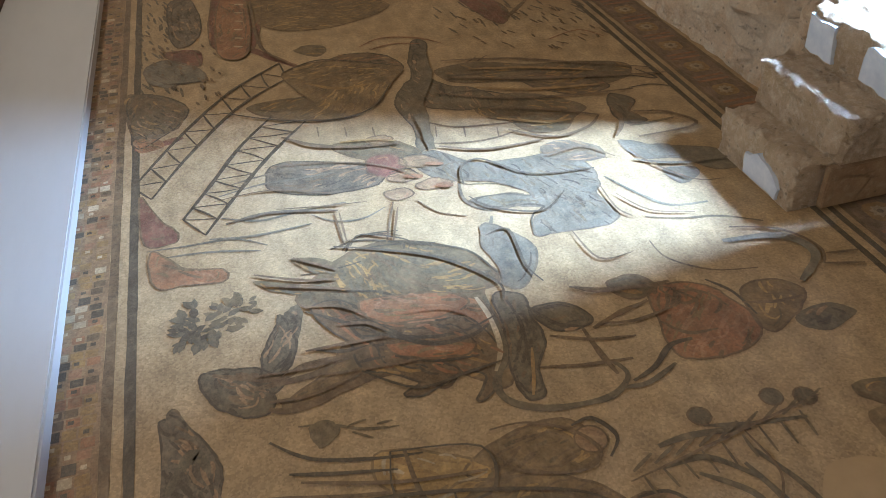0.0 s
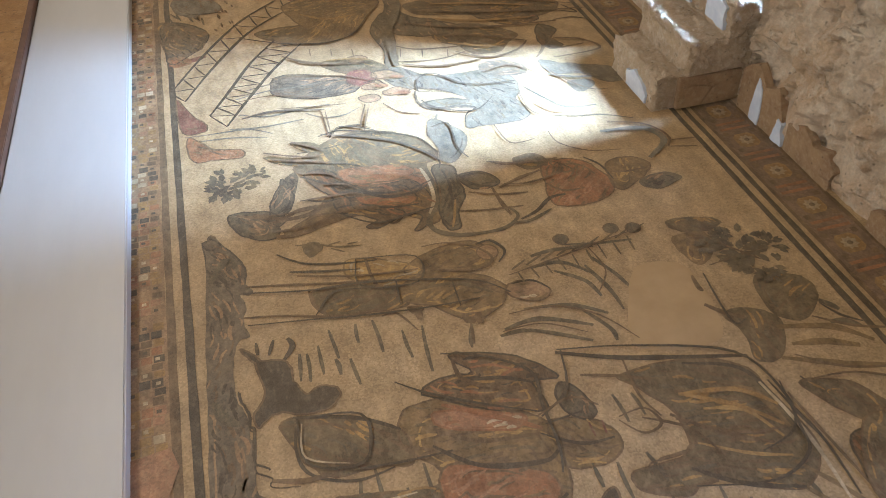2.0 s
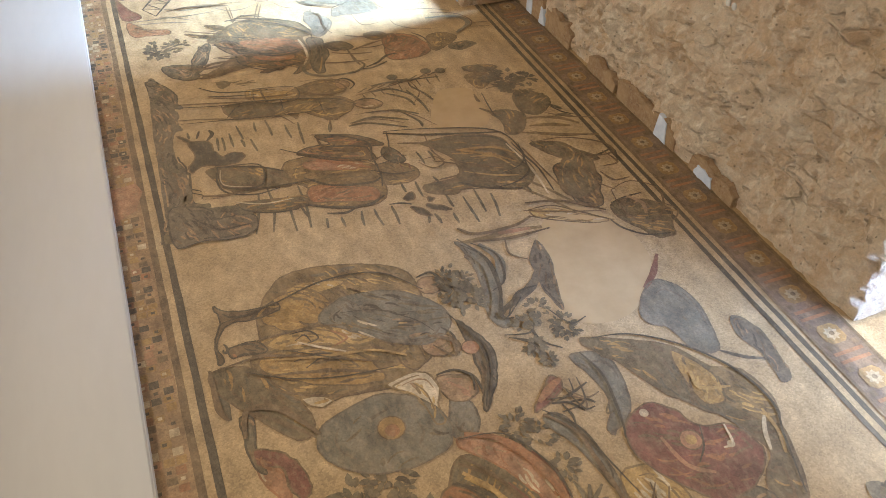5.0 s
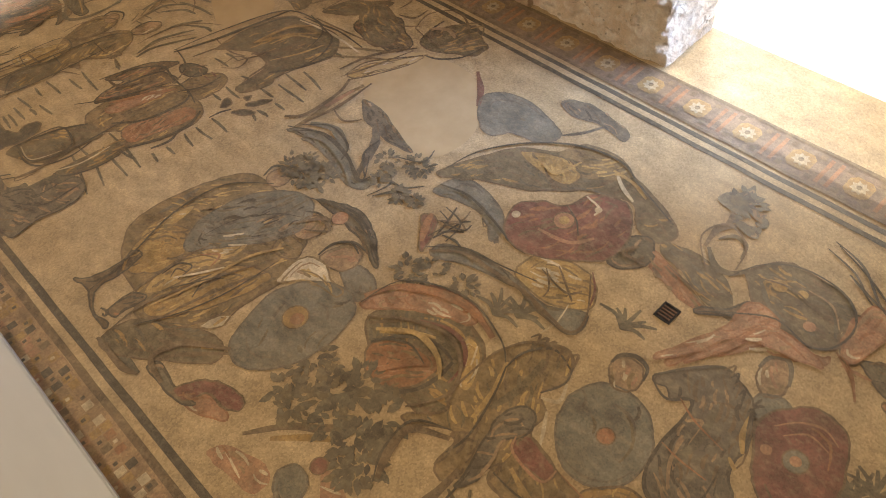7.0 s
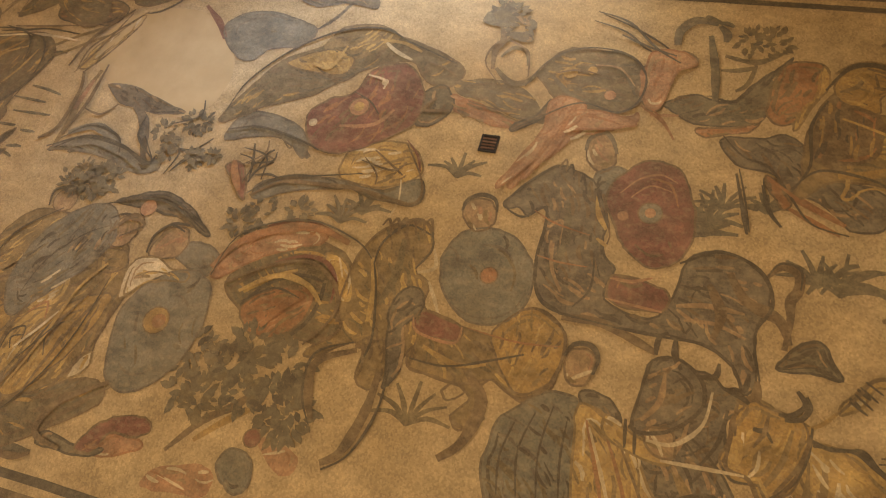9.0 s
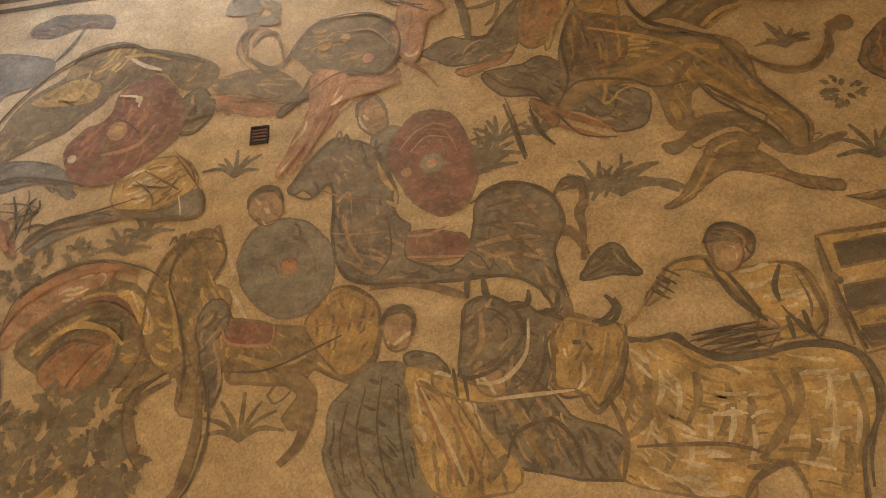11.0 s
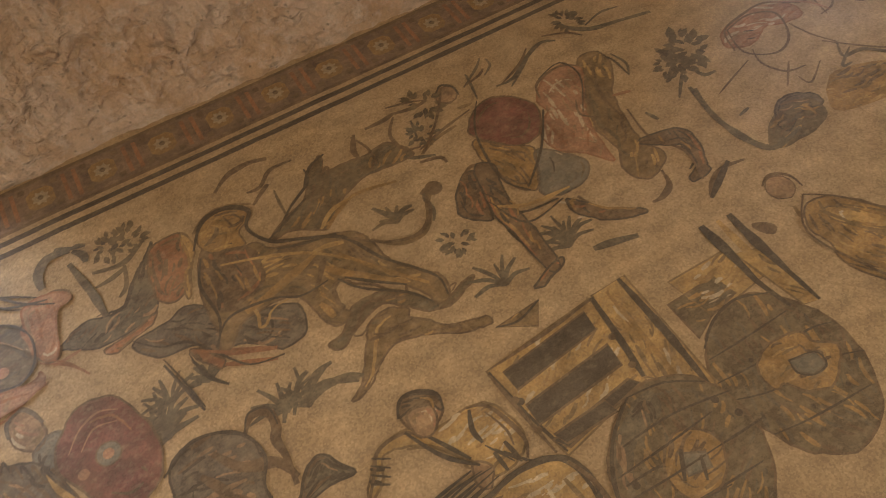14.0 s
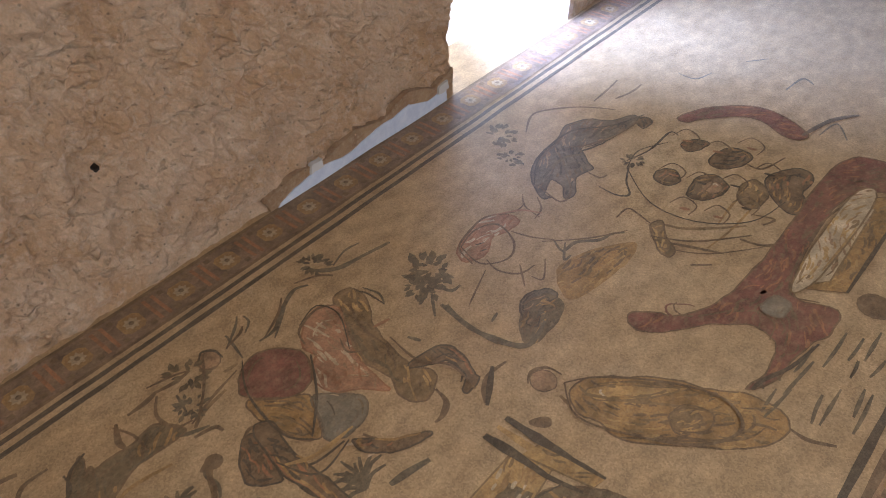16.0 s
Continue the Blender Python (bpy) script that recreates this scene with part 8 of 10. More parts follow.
stroke(fig, "dark", 2, .013, [(0.59, 9.65), (0.72, 9.64), (0.85, 9.63)])
stroke(fig, "dark", 2, .016, [(0.68, 9.81), (0.77, 9.73), (0.85, 9.63)])
stroke(fig, "dark", 2, .013, [(0.68, 9.81), (0.82, 9.8), (0.95, 9.78)])
stroke(fig, "dark", 2, .016, [(0.77, 9.96), (0.87, 9.86), (0.95, 9.78)])
stroke(fig, "dark", 2, .013, [(0.77, 9.96), (0.93, 9.93), (1.08, 9.93)])
stroke(fig, "dark", 2, .016, [(0.87, 10.08), (0.97, 10.01), (1.08, 9.93)])
stroke(fig, "dark", 2, .013, [(0.87, 10.08), (1.03, 10.08), (1.19, 10.07)])
stroke(fig, "dark", 2, .016, [(0.97, 10.22), (1.09, 10.14), (1.19, 10.07)])
laid(fig)

fig = figure("inlaid_cart_slots", "inlaid dark slots and round nails of the cage cart")
shape(fig, "dark", 6, [(1.17, -1.55), (1.19, -1.86), (1.11, -1.88), (1.1, -1.58)], soft=False, rim=True)
stroke(fig, "umber", 7, .02, [(1.63, -1.48), (1.65, -1.81), (1.69, -2.14)])
stroke(fig, "umber", 7, .022, [(1.61, -1.45), (1.35, -1.48), (1.09, -1.51)])
dot(fig, "umber", 7, .02, 1.45, -2.1)
dot(fig, "umber", 7, .02, 1.27, -2.09)
dot(fig, "umber", 7, .02, 1.42, -1.49)
dot(fig, "umber", 7, .02, 1.23, -1.5)
laid(fig)

fig = figure("inlaid_tree_leaves", "inlaid dense dark leaf clumps of the broad tree")
leaves(fig, "moss", 2, .13, 0.94, 2.69)
leaves(fig, "moss", 2, .12, 0.93, 2.4)
leaves(fig, "dark", 2, .1, 0.81, 2.14)
leaves(fig, "moss", 2, .12, 0.72, 1.94)
leaves(fig, "moss", 2, .11, 0.77, 2.27)
laid(fig)


# ---- prancing and yoked forms ----
fig = figure("inlaid_grey_prancing_form", "inlaid dark grey prancing form with a bristling mane and red saddle cloth")
shape(fig, "grey", 2, [(2.19, 1.17), (2.31, 1.09), (2.41, 1.00), (2.47, 0.93), (2.46, 0.82), (2.39, 0.71), (2.24, 0.60), (1.97, 0.57), (1.89, 0.49), (1.70, 0.51), (1.67, 0.22), (2.01, 0.13), (2.08, -0.00), (2.06, -0.14), (1.97, -0.25), (1.82, -0.29), (1.66, -0.24), (1.43, -0.28), (1.35, -0.23), (1.48, -0.16), (1.56, -0.01), (1.57, 0.20), (1.57, 0.45), (1.57, 0.55), (1.60, 0.75), (1.68, 0.86), (1.86, 0.91), (2.09, 0.91), (2.19, 0.94), (2.16, 0.99), (2.12, 1.03), (2.17, 1.08), (2.15, 1.14)], rim=True)
stroke(fig, "dark", 5, 0.022, [(2.19, 1.17), (2.31, 1.09), (2.41, 1.00), (2.47, 0.93), (2.47, 0.84)])
stroke(fig, "umber", 5, 0.016, [(2.46, 0.92), (2.52, 0.89), (2.43, 0.87)])
stroke(fig, "dark", 5, 0.016, [(2.44, 0.87), (2.49, 0.85), (2.39, 0.82)])
stroke(fig, "umber", 5, 0.016, [(2.41, 0.83), (2.45, 0.81), (2.35, 0.78)])
stroke(fig, "dark", 5, 0.016, [(2.38, 0.78), (2.42, 0.77), (2.31, 0.73)])
stroke(fig, "umber", 5, 0.016, [(2.36, 0.73), (2.39, 0.72), (2.28, 0.69)])
stroke(fig, "dark", 5, 0.016, [(2.33, 0.69), (2.35, 0.68), (2.24, 0.64)])
stroke(fig, "umber", 5, 0.016, [(2.31, 0.64), (2.32, 0.64), (2.21, 0.60)])
stroke(fig, "dark", 5, 0.018, [(2.19, 1.17), (2.14, 1.14), (2.11, 1.04), (2.19, 0.94), (2.08, 0.91), (1.86, 0.91), (1.67, 0.86), (1.59, 0.75), (1.57, 0.53)])
stroke(fig, "rust", 5, 0.012, [(2.16, 0.99), (2.10, 0.86), (2.06, 0.66)])
stroke(fig, "rust", 5, 0.012, [(1.89, 0.91), (1.87, 0.79), (1.87, 0.63)])
stroke(fig, "dark", 5, 0.02, [(2.29, 1.07), (2.29, 1.04)])
stroke(fig, "dark", 5, 0.02, [(1.98, 0.17), (2.01, 0.12), (2.08, -0.00), (2.06, -0.14), (1.97, -0.26), (1.82, -0.30), (1.66, -0.24), (1.43, -0.29)])
stroke(fig, "dark", 5, 0.018, [(1.57, 0.53), (1.56, 0.37), (1.56, 0.20), (1.56, -0.01), (1.48, -0.16), (1.35, -0.22)])
stroke(fig, "skin", 4, 0.03, [(1.74, 0.15), (1.77, -0.01), (1.76, -0.18)])
stroke(fig, "skin", 4, 0.022, [(1.67, 0.10), (1.68, -0.05), (1.63, -0.20)])
stroke(fig, "moss", 3, 0.05, [(2.24, 0.82), (1.99, 0.78), (1.78, 0.83)])
stroke(fig, "skin", 4, 0.02, [(1.98, 0.84), (1.84, 0.82), (1.70, 0.74)])
stroke(fig, "dark", 5, 0.014, [(1.95, 0.61), (1.75, 0.59), (1.63, 0.66)])
stroke(fig, "umber", 3, 0.05, [(1.43, -0.28), (1.34, -0.28), (1.31, -0.20)])
stroke(fig, "umber", 3, 0.05, [(1.97, -0.25), (2.05, -0.32), (2.03, -0.40), (1.94, -0.41), (1.87, -0.38), (1.77, -0.39), (1.61, -0.38)])
stroke(fig, "dark", 5, 0.014, [(1.96, -0.25), (2.07, -0.31), (2.05, -0.41), (1.94, -0.42)])
shape(fig, "red", 4, [(1.83, 0.50), (1.85, 0.46), (1.82, 0.22), (1.69, 0.21), (1.70, 0.48)], rim=True)
stroke(fig, "pink", 5, 0.02, [(1.83, 0.50), (1.83, 0.39), (1.87, 0.29)])
stroke(fig, "pink", 5, 0.016, [(1.71, 0.50), (1.70, 0.36), (1.69, 0.21)])
stroke(fig, "gold", 4, 0.03, [(2.31, 0.67), (2.20, 0.64), (2.11, 0.58)])
stroke(fig, "gold", 4, 0.026, [(2.05, 0.62), (2.01, 0.56)])
laid(fig)

fig = figure("inlaid_brown_prancing_form", "inlaid brown and ochre prancing form with a red saddle cloth")
shape(fig, "brown", 1, [(1.66, 1.93), (1.82, 1.87), (1.91, 1.79), (1.99, 1.63), (1.92, 1.53), (1.81, 1.50), (1.68, 1.56), (1.60, 1.45), (1.45, 1.41), (1.38, 0.95), (1.43, 0.77), (1.43, 0.66), (1.16, 0.67), (1.08, 0.80), (1.16, 0.97), (1.06, 1.02), (0.95, 0.96), (0.87, 1.06), (0.92, 1.13), (1.03, 1.06), (1.09, 1.15), (1.12, 1.41), (1.19, 1.45), (0.97, 1.58), (1.00, 1.69), (1.16, 1.70), (1.18, 1.78), (1.05, 1.98), (1.09, 2.02), (1.24, 1.87), (1.37, 1.94)], rim=True)
shape(fig, "ochre", 2, [(1.44, 1.02), (1.57, 0.89), (1.55, 0.76), (1.45, 0.65), (1.20, 0.68), (1.11, 0.82), (1.22, 0.94), (1.32, 1.01)], rim=True)
stroke(fig, "umber", 5, 0.018, [(1.44, 1.02), (1.57, 0.89), (1.56, 0.76), (1.44, 0.65), (1.20, 0.67), (1.09, 0.81), (1.15, 0.96)])
stroke(fig, "rust", 5, 0.012, [(1.40, 1.17), (1.38, 0.97), (1.38, 0.83), (1.40, 0.67)])
stroke(fig, "umber", 5, 0.02, [(1.66, 1.93), (1.82, 1.87), (1.91, 1.79), (1.99, 1.63), (1.92, 1.53)])
stroke(fig, "umber", 5, 0.018, [(1.91, 1.84), (1.96, 1.81), (1.86, 1.77)])
stroke(fig, "umber", 5, 0.018, [(1.92, 1.79), (1.97, 1.76), (1.87, 1.72)])
stroke(fig, "umber", 5, 0.018, [(1.93, 1.74), (1.98, 1.71), (1.87, 1.67)])
stroke(fig, "umber", 5, 0.018, [(1.94, 1.69), (1.98, 1.66), (1.88, 1.62)])
stroke(fig, "umber", 5, 0.018, [(1.95, 1.64), (1.99, 1.61), (1.89, 1.57)])
stroke(fig, "umber", 5, 0.018, [(1.96, 1.59), (2.00, 1.56), (1.90, 1.52)])
stroke(fig, "dark", 5, 0.016, [(1.92, 1.53), (1.81, 1.50), (1.68, 1.56)])
stroke(fig, "umber", 5, 0.02, [(1.66, 1.93), (1.37, 1.93), (1.24, 1.87), (1.09, 2.02)])
stroke(fig, "umber", 5, 0.018, [(1.12, 1.41), (1.09, 1.15), (1.15, 0.99)])
stroke(fig, "gold", 3, 0.04, [(1.70, 1.83), (1.53, 1.76), (1.32, 1.73)])
stroke(fig, "olive", 3, 0.05, [(1.85, 1.68), (1.63, 1.66), (1.43, 1.70)])
stroke(fig, "gold", 3, 0.035, [(1.25, 1.38), (1.19, 1.18), (1.23, 1.02)])
stroke(fig, "umber", 5, 0.016, [(1.16, 1.70), (1.06, 1.67), (0.99, 1.69)])
shape(fig, "red", 4, [(1.40, 1.48), (1.45, 1.41), (1.40, 1.20), (1.31, 1.22), (1.32, 1.43)], rim=True)
stroke(fig, "pink", 5, 0.018, [(1.40, 1.48), (1.32, 1.43), (1.30, 1.22), (1.40, 1.20)])
shape(fig, "grey", 4, [(1.56, 1.57), (1.54, 1.47), (1.42, 1.45), (1.34, 1.52), (1.15, 1.46), (1.03, 1.48), (0.98, 1.52), (1.06, 1.53), (1.27, 1.59), (1.41, 1.63)], rim=True)
stroke(fig, "pale", 4, 0.026, [(1.82, 1.49), (1.71, 1.45), (1.66, 1.54)])
stroke(fig, "pale", 4, 0.022, [(1.62, 1.46), (1.51, 1.39), (1.44, 1.35)])
laid(fig)

fig = figure("inlaid_yoked_tan_form", "inlaid big tan form with pale flank streaks and a dark grey companion")
shape(fig, "grey", 1, [(1.18, 0.15), (1.11, -0.01), (0.97, -0.17), (0.84, -0.28), (0.75, -0.47), (0.56, -0.46), (0.66, 0.04), (0.87, 0.09)], rim=True)
stroke(fig, "dark", 5, 0.022, [(0.68, 0.04), (0.79, -0.01), (0.84, -0.17), (0.71, -0.28), (0.59, -0.28)])
shape(fig, "gold", 2, [(1.31, -0.21), (1.34, -0.29), (1.31, -0.40), (1.26, -0.54), (1.19, -0.54), (1.19, -0.73), (1.09, -0.89), (1.06, -1.09), (1.11, -1.29), (1.09, -1.43), (1.03, -1.53), (0.91, -1.57), (0.76, -1.53), (0.62, -1.45), (0.36, -1.41), (0.40, -1.24), (0.51, -1.20), (0.60, -1.15), (0.55, -1.02), (0.46, -0.95), (0.55, -0.47), (0.74, -0.49), (0.91, -0.43), (0.86, -0.38), (0.96, -0.30), (0.99, -0.20), (1.13, -0.20)], rim=True)
stroke(fig, "dark", 5, 0.03, [(1.20, -0.54), (1.18, -0.62), (1.19, -0.73), (1.12, -0.84), (1.07, -0.95), (1.08, -1.12), (1.11, -1.29), (1.09, -1.45), (1.02, -1.55), (0.87, -1.58), (0.72, -1.51), (0.62, -1.45), (0.36, -1.41)])
stroke(fig, "umber", 5, 0.022, [(1.31, -0.21), (1.13, -0.20), (0.99, -0.20), (0.96, -0.30), (0.86, -0.38), (1.01, -0.49), (1.20, -0.54)])
stroke(fig, "brown", 3, 0.05, [(1.01, -1.24), (0.86, -1.24), (0.72, -1.13), (0.62, -1.04)])
stroke(fig, "brown", 3, 0.035, [(1.26, -0.25), (1.18, -0.30), (1.00, -0.22)])
stroke(fig, "dark", 5, 0.03, [(1.29, -0.39), (1.30, -0.45), (1.36, -0.50), (1.42, -0.46)])
stroke(fig, "umber", 5, 0.022, [(1.21, -0.54), (1.07, -0.50), (0.92, -0.41)])
stroke(fig, "umber", 5, 0.03, [(1.03, -1.53), (0.89, -1.58), (0.70, -1.59), (0.60, -1.62), (0.44, -1.54)])
stroke(fig, "dark", 5, 0.022, [(1.20, -0.29), (1.19, -0.33)])
stroke(fig, "umber", 5, 0.03, [(0.51, -1.20), (0.60, -1.15), (0.55, -1.02), (0.46, -0.95)])
stroke(fig, "brown", 3, 0.05, [(0.74, -0.49), (0.83, -0.59), (0.98, -0.60)])
stroke(fig, "umber", 5, 0.03, [(0.56, -0.46), (0.74, -0.49), (0.91, -0.44)])
stroke(fig, "pale", 4, 0.026, [(1.04, -0.67), (0.95, -0.67), (0.88, -0.64)])
stroke(fig, "pale", 4, 0.026, [(0.98, -0.74), (0.89, -0.74), (0.82, -0.71)])
stroke(fig, "pale", 4, 0.026, [(0.82, -0.86), (0.74, -0.85), (0.67, -0.82)])
stroke(fig, "pale", 4, 0.026, [(0.85, -0.96), (0.77, -0.95), (0.70, -0.92)])
stroke(fig, "pale", 4, 0.026, [(0.77, -1.03), (0.69, -1.03), (0.62, -1.00)])
stroke(fig, "pale", 4, 0.026, [(0.79, -1.37), (0.71, -1.36), (0.64, -1.33)])
stroke(fig, "pale", 4, 0.026, [(0.82, -1.47), (0.74, -1.46), (0.67, -1.43)])
stroke(fig, "pale", 4, 0.026, [(0.97, -1.38), (0.89, -1.37), (0.82, -1.34)])
stroke(fig, "pale", 4, 0.026, [(0.74, -0.76), (0.66, -0.76), (0.59, -0.73)])
stroke(fig, "brown", 3, 0.04, [(1.09, -0.61), (0.97, -0.61), (0.86, -0.56)])
stroke(fig, "brown", 3, 0.04, [(1.02, -0.82), (0.90, -0.82), (0.79, -0.76)])
stroke(fig, "brown", 3, 0.04, [(0.96, -0.95), (0.84, -0.95), (0.74, -0.89)])
stroke(fig, "brown", 3, 0.04, [(0.91, -1.04), (0.80, -1.03), (0.69, -0.98)])
stroke(fig, "brown", 3, 0.04, [(0.78, -1.28), (0.67, -1.27), (0.57, -1.21)])
stroke(fig, "brown", 3, 0.04, [(0.70, -1.40), (0.59, -1.39), (0.49, -1.34)])
stroke(fig, "brown", 3, 0.04, [(0.78, -0.68), (0.67, -0.68), (0.57, -0.63)])
shape(fig, "grey", 3, [(1.43, 0.21), (1.46, 0.09), (1.38, -0.03), (1.26, -0.05), (1.15, 0.01), (1.08, 0.11), (1.07, 0.24), (1.22, 0.24)], rim=True)
stroke(fig, "dark", 5, 0.022, [(1.43, 0.21), (1.46, 0.09), (1.38, -0.03), (1.26, -0.06), (1.15, 0.01), (1.08, 0.11), (1.07, 0.24), (1.23, 0.24), (1.43, 0.21)])
stroke(fig, "dark", 5, 0.03, [(1.46, 0.20), (1.55, 0.20), (1.59, 0.16)])
stroke(fig, "dark", 5, 0.03, [(1.39, -0.01), (1.41, -0.09), (1.48, -0.10)])
stroke(fig, "skin", 4, 0.03, [(1.38, 0.14), (1.23, 0.14), (1.12, 0.21)])
stroke(fig, "dark", 5, 0.022, [(1.29, 0.12), (1.29, 0.08)])
stroke(fig, "pale", 6, 0.022, [(1.33, -0.09), (1.16, -0.07), (1.04, 0.04), (1.03, 0.17)])
stroke(fig, "pale", 6, 0.02, [(0.95, 0.09), (0.96, -0.09), (0.97, -0.28)])
laid(fig)

fig = figure("inlaid_prancing_legs", "inlaid brown bent legs of the prancing forms")
stroke(fig, "umber", 4, 0.055, [(1.15, 1.73), (1.04, 1.93), (0.88, 1.92), (0.73, 1.85)])
stroke(fig, "umber", 4, 0.06, [(1.06, 1.57), (0.85, 1.57), (0.61, 1.63), (0.53, 1.72)])
stroke(fig, "umber", 4, 0.07, [(1.17, 1.11), (1.03, 0.99), (0.81, 1.03), (0.70, 1.13)])
stroke(fig, "dark", 5, 0.016, [(1.19, 1.76), (1.08, 1.96), (0.86, 1.95), (0.70, 1.85)])
stroke(fig, "dark", 5, 0.016, [(1.09, 1.52), (0.85, 1.51), (0.61, 1.58), (0.50, 1.70)])
stroke(fig, "dark", 5, 0.016, [(1.67, 1.81), (1.50, 1.74), (1.23, 1.67), (1.08, 1.69)])
stroke(fig, "dark", 5, 0.018, [(1.67, 1.81), (1.81, 1.80), (1.94, 1.69), (1.90, 1.53)])
stroke(fig, "dark", 5, 0.014, [(1.17, 1.43), (1.17, 1.22), (1.26, 0.98), (1.32, 0.84)])
stroke(fig, "umber", 4, 0.06, [(1.97, -0.08), (1.83, -0.18), (1.76, -0.34), (1.64, -0.40)])
stroke(fig, "umber", 4, 0.05, [(1.89, 0.01), (1.74, -0.07), (1.60, -0.05)])
stroke(fig, "umber", 4, 0.05, [(1.56, 0.70), (1.57, 0.49), (1.47, 0.20)])
laid(fig)


# ---- contours and folds over the pictures ----

fig = figure("inlaid_horned_leaper_lines", "inlaid russet legs and long dark horns of the leaping shape")
shape(fig, "pink", 7, [(2.95, 1.02), (2.90, 0.86), (2.76, 0.90), (2.64, 1.02), (2.49, 1.08), (2.28, 1.22), (2.31, 1.25), (2.50, 1.13), (2.71, 1.08), (2.89, 1.08)], rim=True)
shape(fig, "pink", 7, [(2.87, 0.90), (2.83, 0.58), (2.78, 0.60), (2.74, 0.85), (2.69, 0.95), (2.41, 1.06), (2.37, 1.11), (2.64, 1.00)], rim=True)
shape(fig, "pink", 7, [(3.34, 0.56), (3.37, 0.41), (3.29, 0.29), (3.21, 0.39), (2.96, 0.44), (2.95, 0.52), (3.10, 0.56)], rim=True)
stroke(fig, "dark", 8, 0.018, [(3.63, 0.94), (3.56, 0.73), (3.38, 0.54), (3.28, 0.38)])
stroke(fig, "dark", 8, 0.018, [(3.46, 0.76), (3.38, 0.58), (3.33, 0.41)])
stroke(fig, "dark", 8, 0.014, [(3.00, 1.26), (3.21, 1.16), (3.33, 0.97), (3.32, 0.72), (3.19, 0.57), (3.00, 0.56), (2.88, 0.67), (2.92, 0.90), (2.79, 1.11), (2.67, 1.26)])
stroke(fig, "rust", 8, 0.012, [(2.94, 0.50), (2.86, 0.41), (2.75, 0.34)])
stroke(fig, "umber", 8, 0.012, [(3.11, 1.12), (3.16, 0.95), (3.11, 0.75)])
stroke(fig, "skin", 8, 0.014, [(3.21, 0.87), (3.20, 0.72), (3.08, 0.61)])
laid(fig)

fig = figure("inlaid_maned_shape_lines", "inlaid dark contour, mane and long tail of the brown long-bodied shape")
stroke(fig, "dark", 8, 0.024, [(3.18, -0.42), (3.34, -0.53), (3.37, -0.68), (3.28, -0.80), (3.16, -0.75), (3.00, -0.83), (2.91, -1.00), (2.79, -1.20), (2.55, -1.32), (2.38, -1.45), (2.25, -1.53), (2.13, -1.52)])
stroke(fig, "dark", 8, 0.018, [(2.55, -1.05), (2.42, -1.14), (2.26, -1.34), (2.13, -1.43)])
stroke(fig, "dark", 8, 0.018, [(2.51, -0.31), (2.65, -0.44), (2.63, -0.69), (2.56, -0.83), (2.57, -1.00)])
stroke(fig, "dark", 8, 0.02, [(3.11, -0.44), (2.93, -0.37), (2.68, -0.39), (2.51, -0.32)])
stroke(fig, "umber", 8, 0.026, [(2.77, -1.22), (2.62, -1.40), (2.57, -1.58), (2.66, -1.71), (2.80, -1.76), (2.84, -1.85)])
stroke(fig, "gold", 8, 0.024, [(3.00, -0.52), (2.91, -0.77), (2.79, -1.00), (2.60, -1.20)])
stroke(fig, "ochre", 8, 0.03, [(2.70, -1.13), (2.47, -1.29), (2.25, -1.47)])
stroke(fig, "gold", 8, 0.02, [(3.31, -0.57), (3.21, -0.65), (3.10, -0.59)])
stroke(fig, "umber", 8, 0.016, [(3.32, -0.66), (3.22, -0.69), (3.24, -0.75)])
stroke(fig, "dark", 8, 0.016, [(2.80, 0.07), (2.68, -0.05), (2.63, -0.19), (2.47, -0.31), (2.32, -0.43), (2.28, -0.61)])
stroke(fig, "rust", 8, 0.02, [(2.57, -0.19), (2.43, -0.39), (2.34, -0.58)])
stroke(fig, "dark", 8, 0.012, [(2.60, -0.04), (2.43, -0.09), (2.22, -0.14)])
stroke(fig, "dark", 8, 0.012, [(2.56, -0.17), (2.40, -0.20), (2.28, -0.29)])
stroke(fig, "dark", 8, 0.02, [(3.03, -0.90), (3.16, -1.03), (3.28, -1.20), (3.39, -1.22)])
stroke(fig, "gold", 8, 0.03, [(2.91, -1.12), (3.00, -1.23), (3.03, -1.40)])
laid(fig)

fig = figure("inlaid_driver_lines", "inlaid dark bands and limbs of the shape in a gold tunic")
shape(fig, "umber", 7, [(1.64, -0.95), (1.72, -1.00), (1.72, -1.09), (1.65, -1.17), (1.57, -1.15), (1.62, -1.11), (1.65, -1.02)], rim=True)
shape(fig, "skin", 7, [(1.64, -1.00), (1.62, -1.11), (1.51, -1.10), (1.49, -1.01), (1.55, -0.98)], rim=True)
stroke(fig, "umber", 8, 0.02, [(1.35, -0.64), (1.46, -0.72), (1.55, -0.79), (1.56, -0.94), (1.49, -1.00)])
stroke(fig, "dark", 8, 0.024, [(1.56, -0.94), (1.36, -1.04), (1.23, -1.17)])
stroke(fig, "umber", 8, 0.022, [(1.51, -1.26), (1.46, -1.36), (1.24, -1.42), (1.14, -1.38)])
stroke(fig, "dark", 8, 0.012, [(1.13, -0.86), (1.18, -1.04), (1.19, -1.21)])
stroke(fig, "dark", 8, 0.012, [(1.10, -0.87), (1.14, -1.05), (1.17, -1.21)])
stroke(fig, "dark", 8, 0.012, [(1.07, -0.94), (1.11, -1.08), (1.14, -1.22)])
stroke(fig, "dark", 8, 0.012, [(1.16, -0.82), (1.19, -1.00), (1.20, -1.16)])
stroke(fig, "dark", 8, 0.012, [(1.42, -0.68), (1.37, -0.76)])
stroke(fig, "dark", 8, 0.012, [(1.46, -0.70), (1.40, -0.78)])
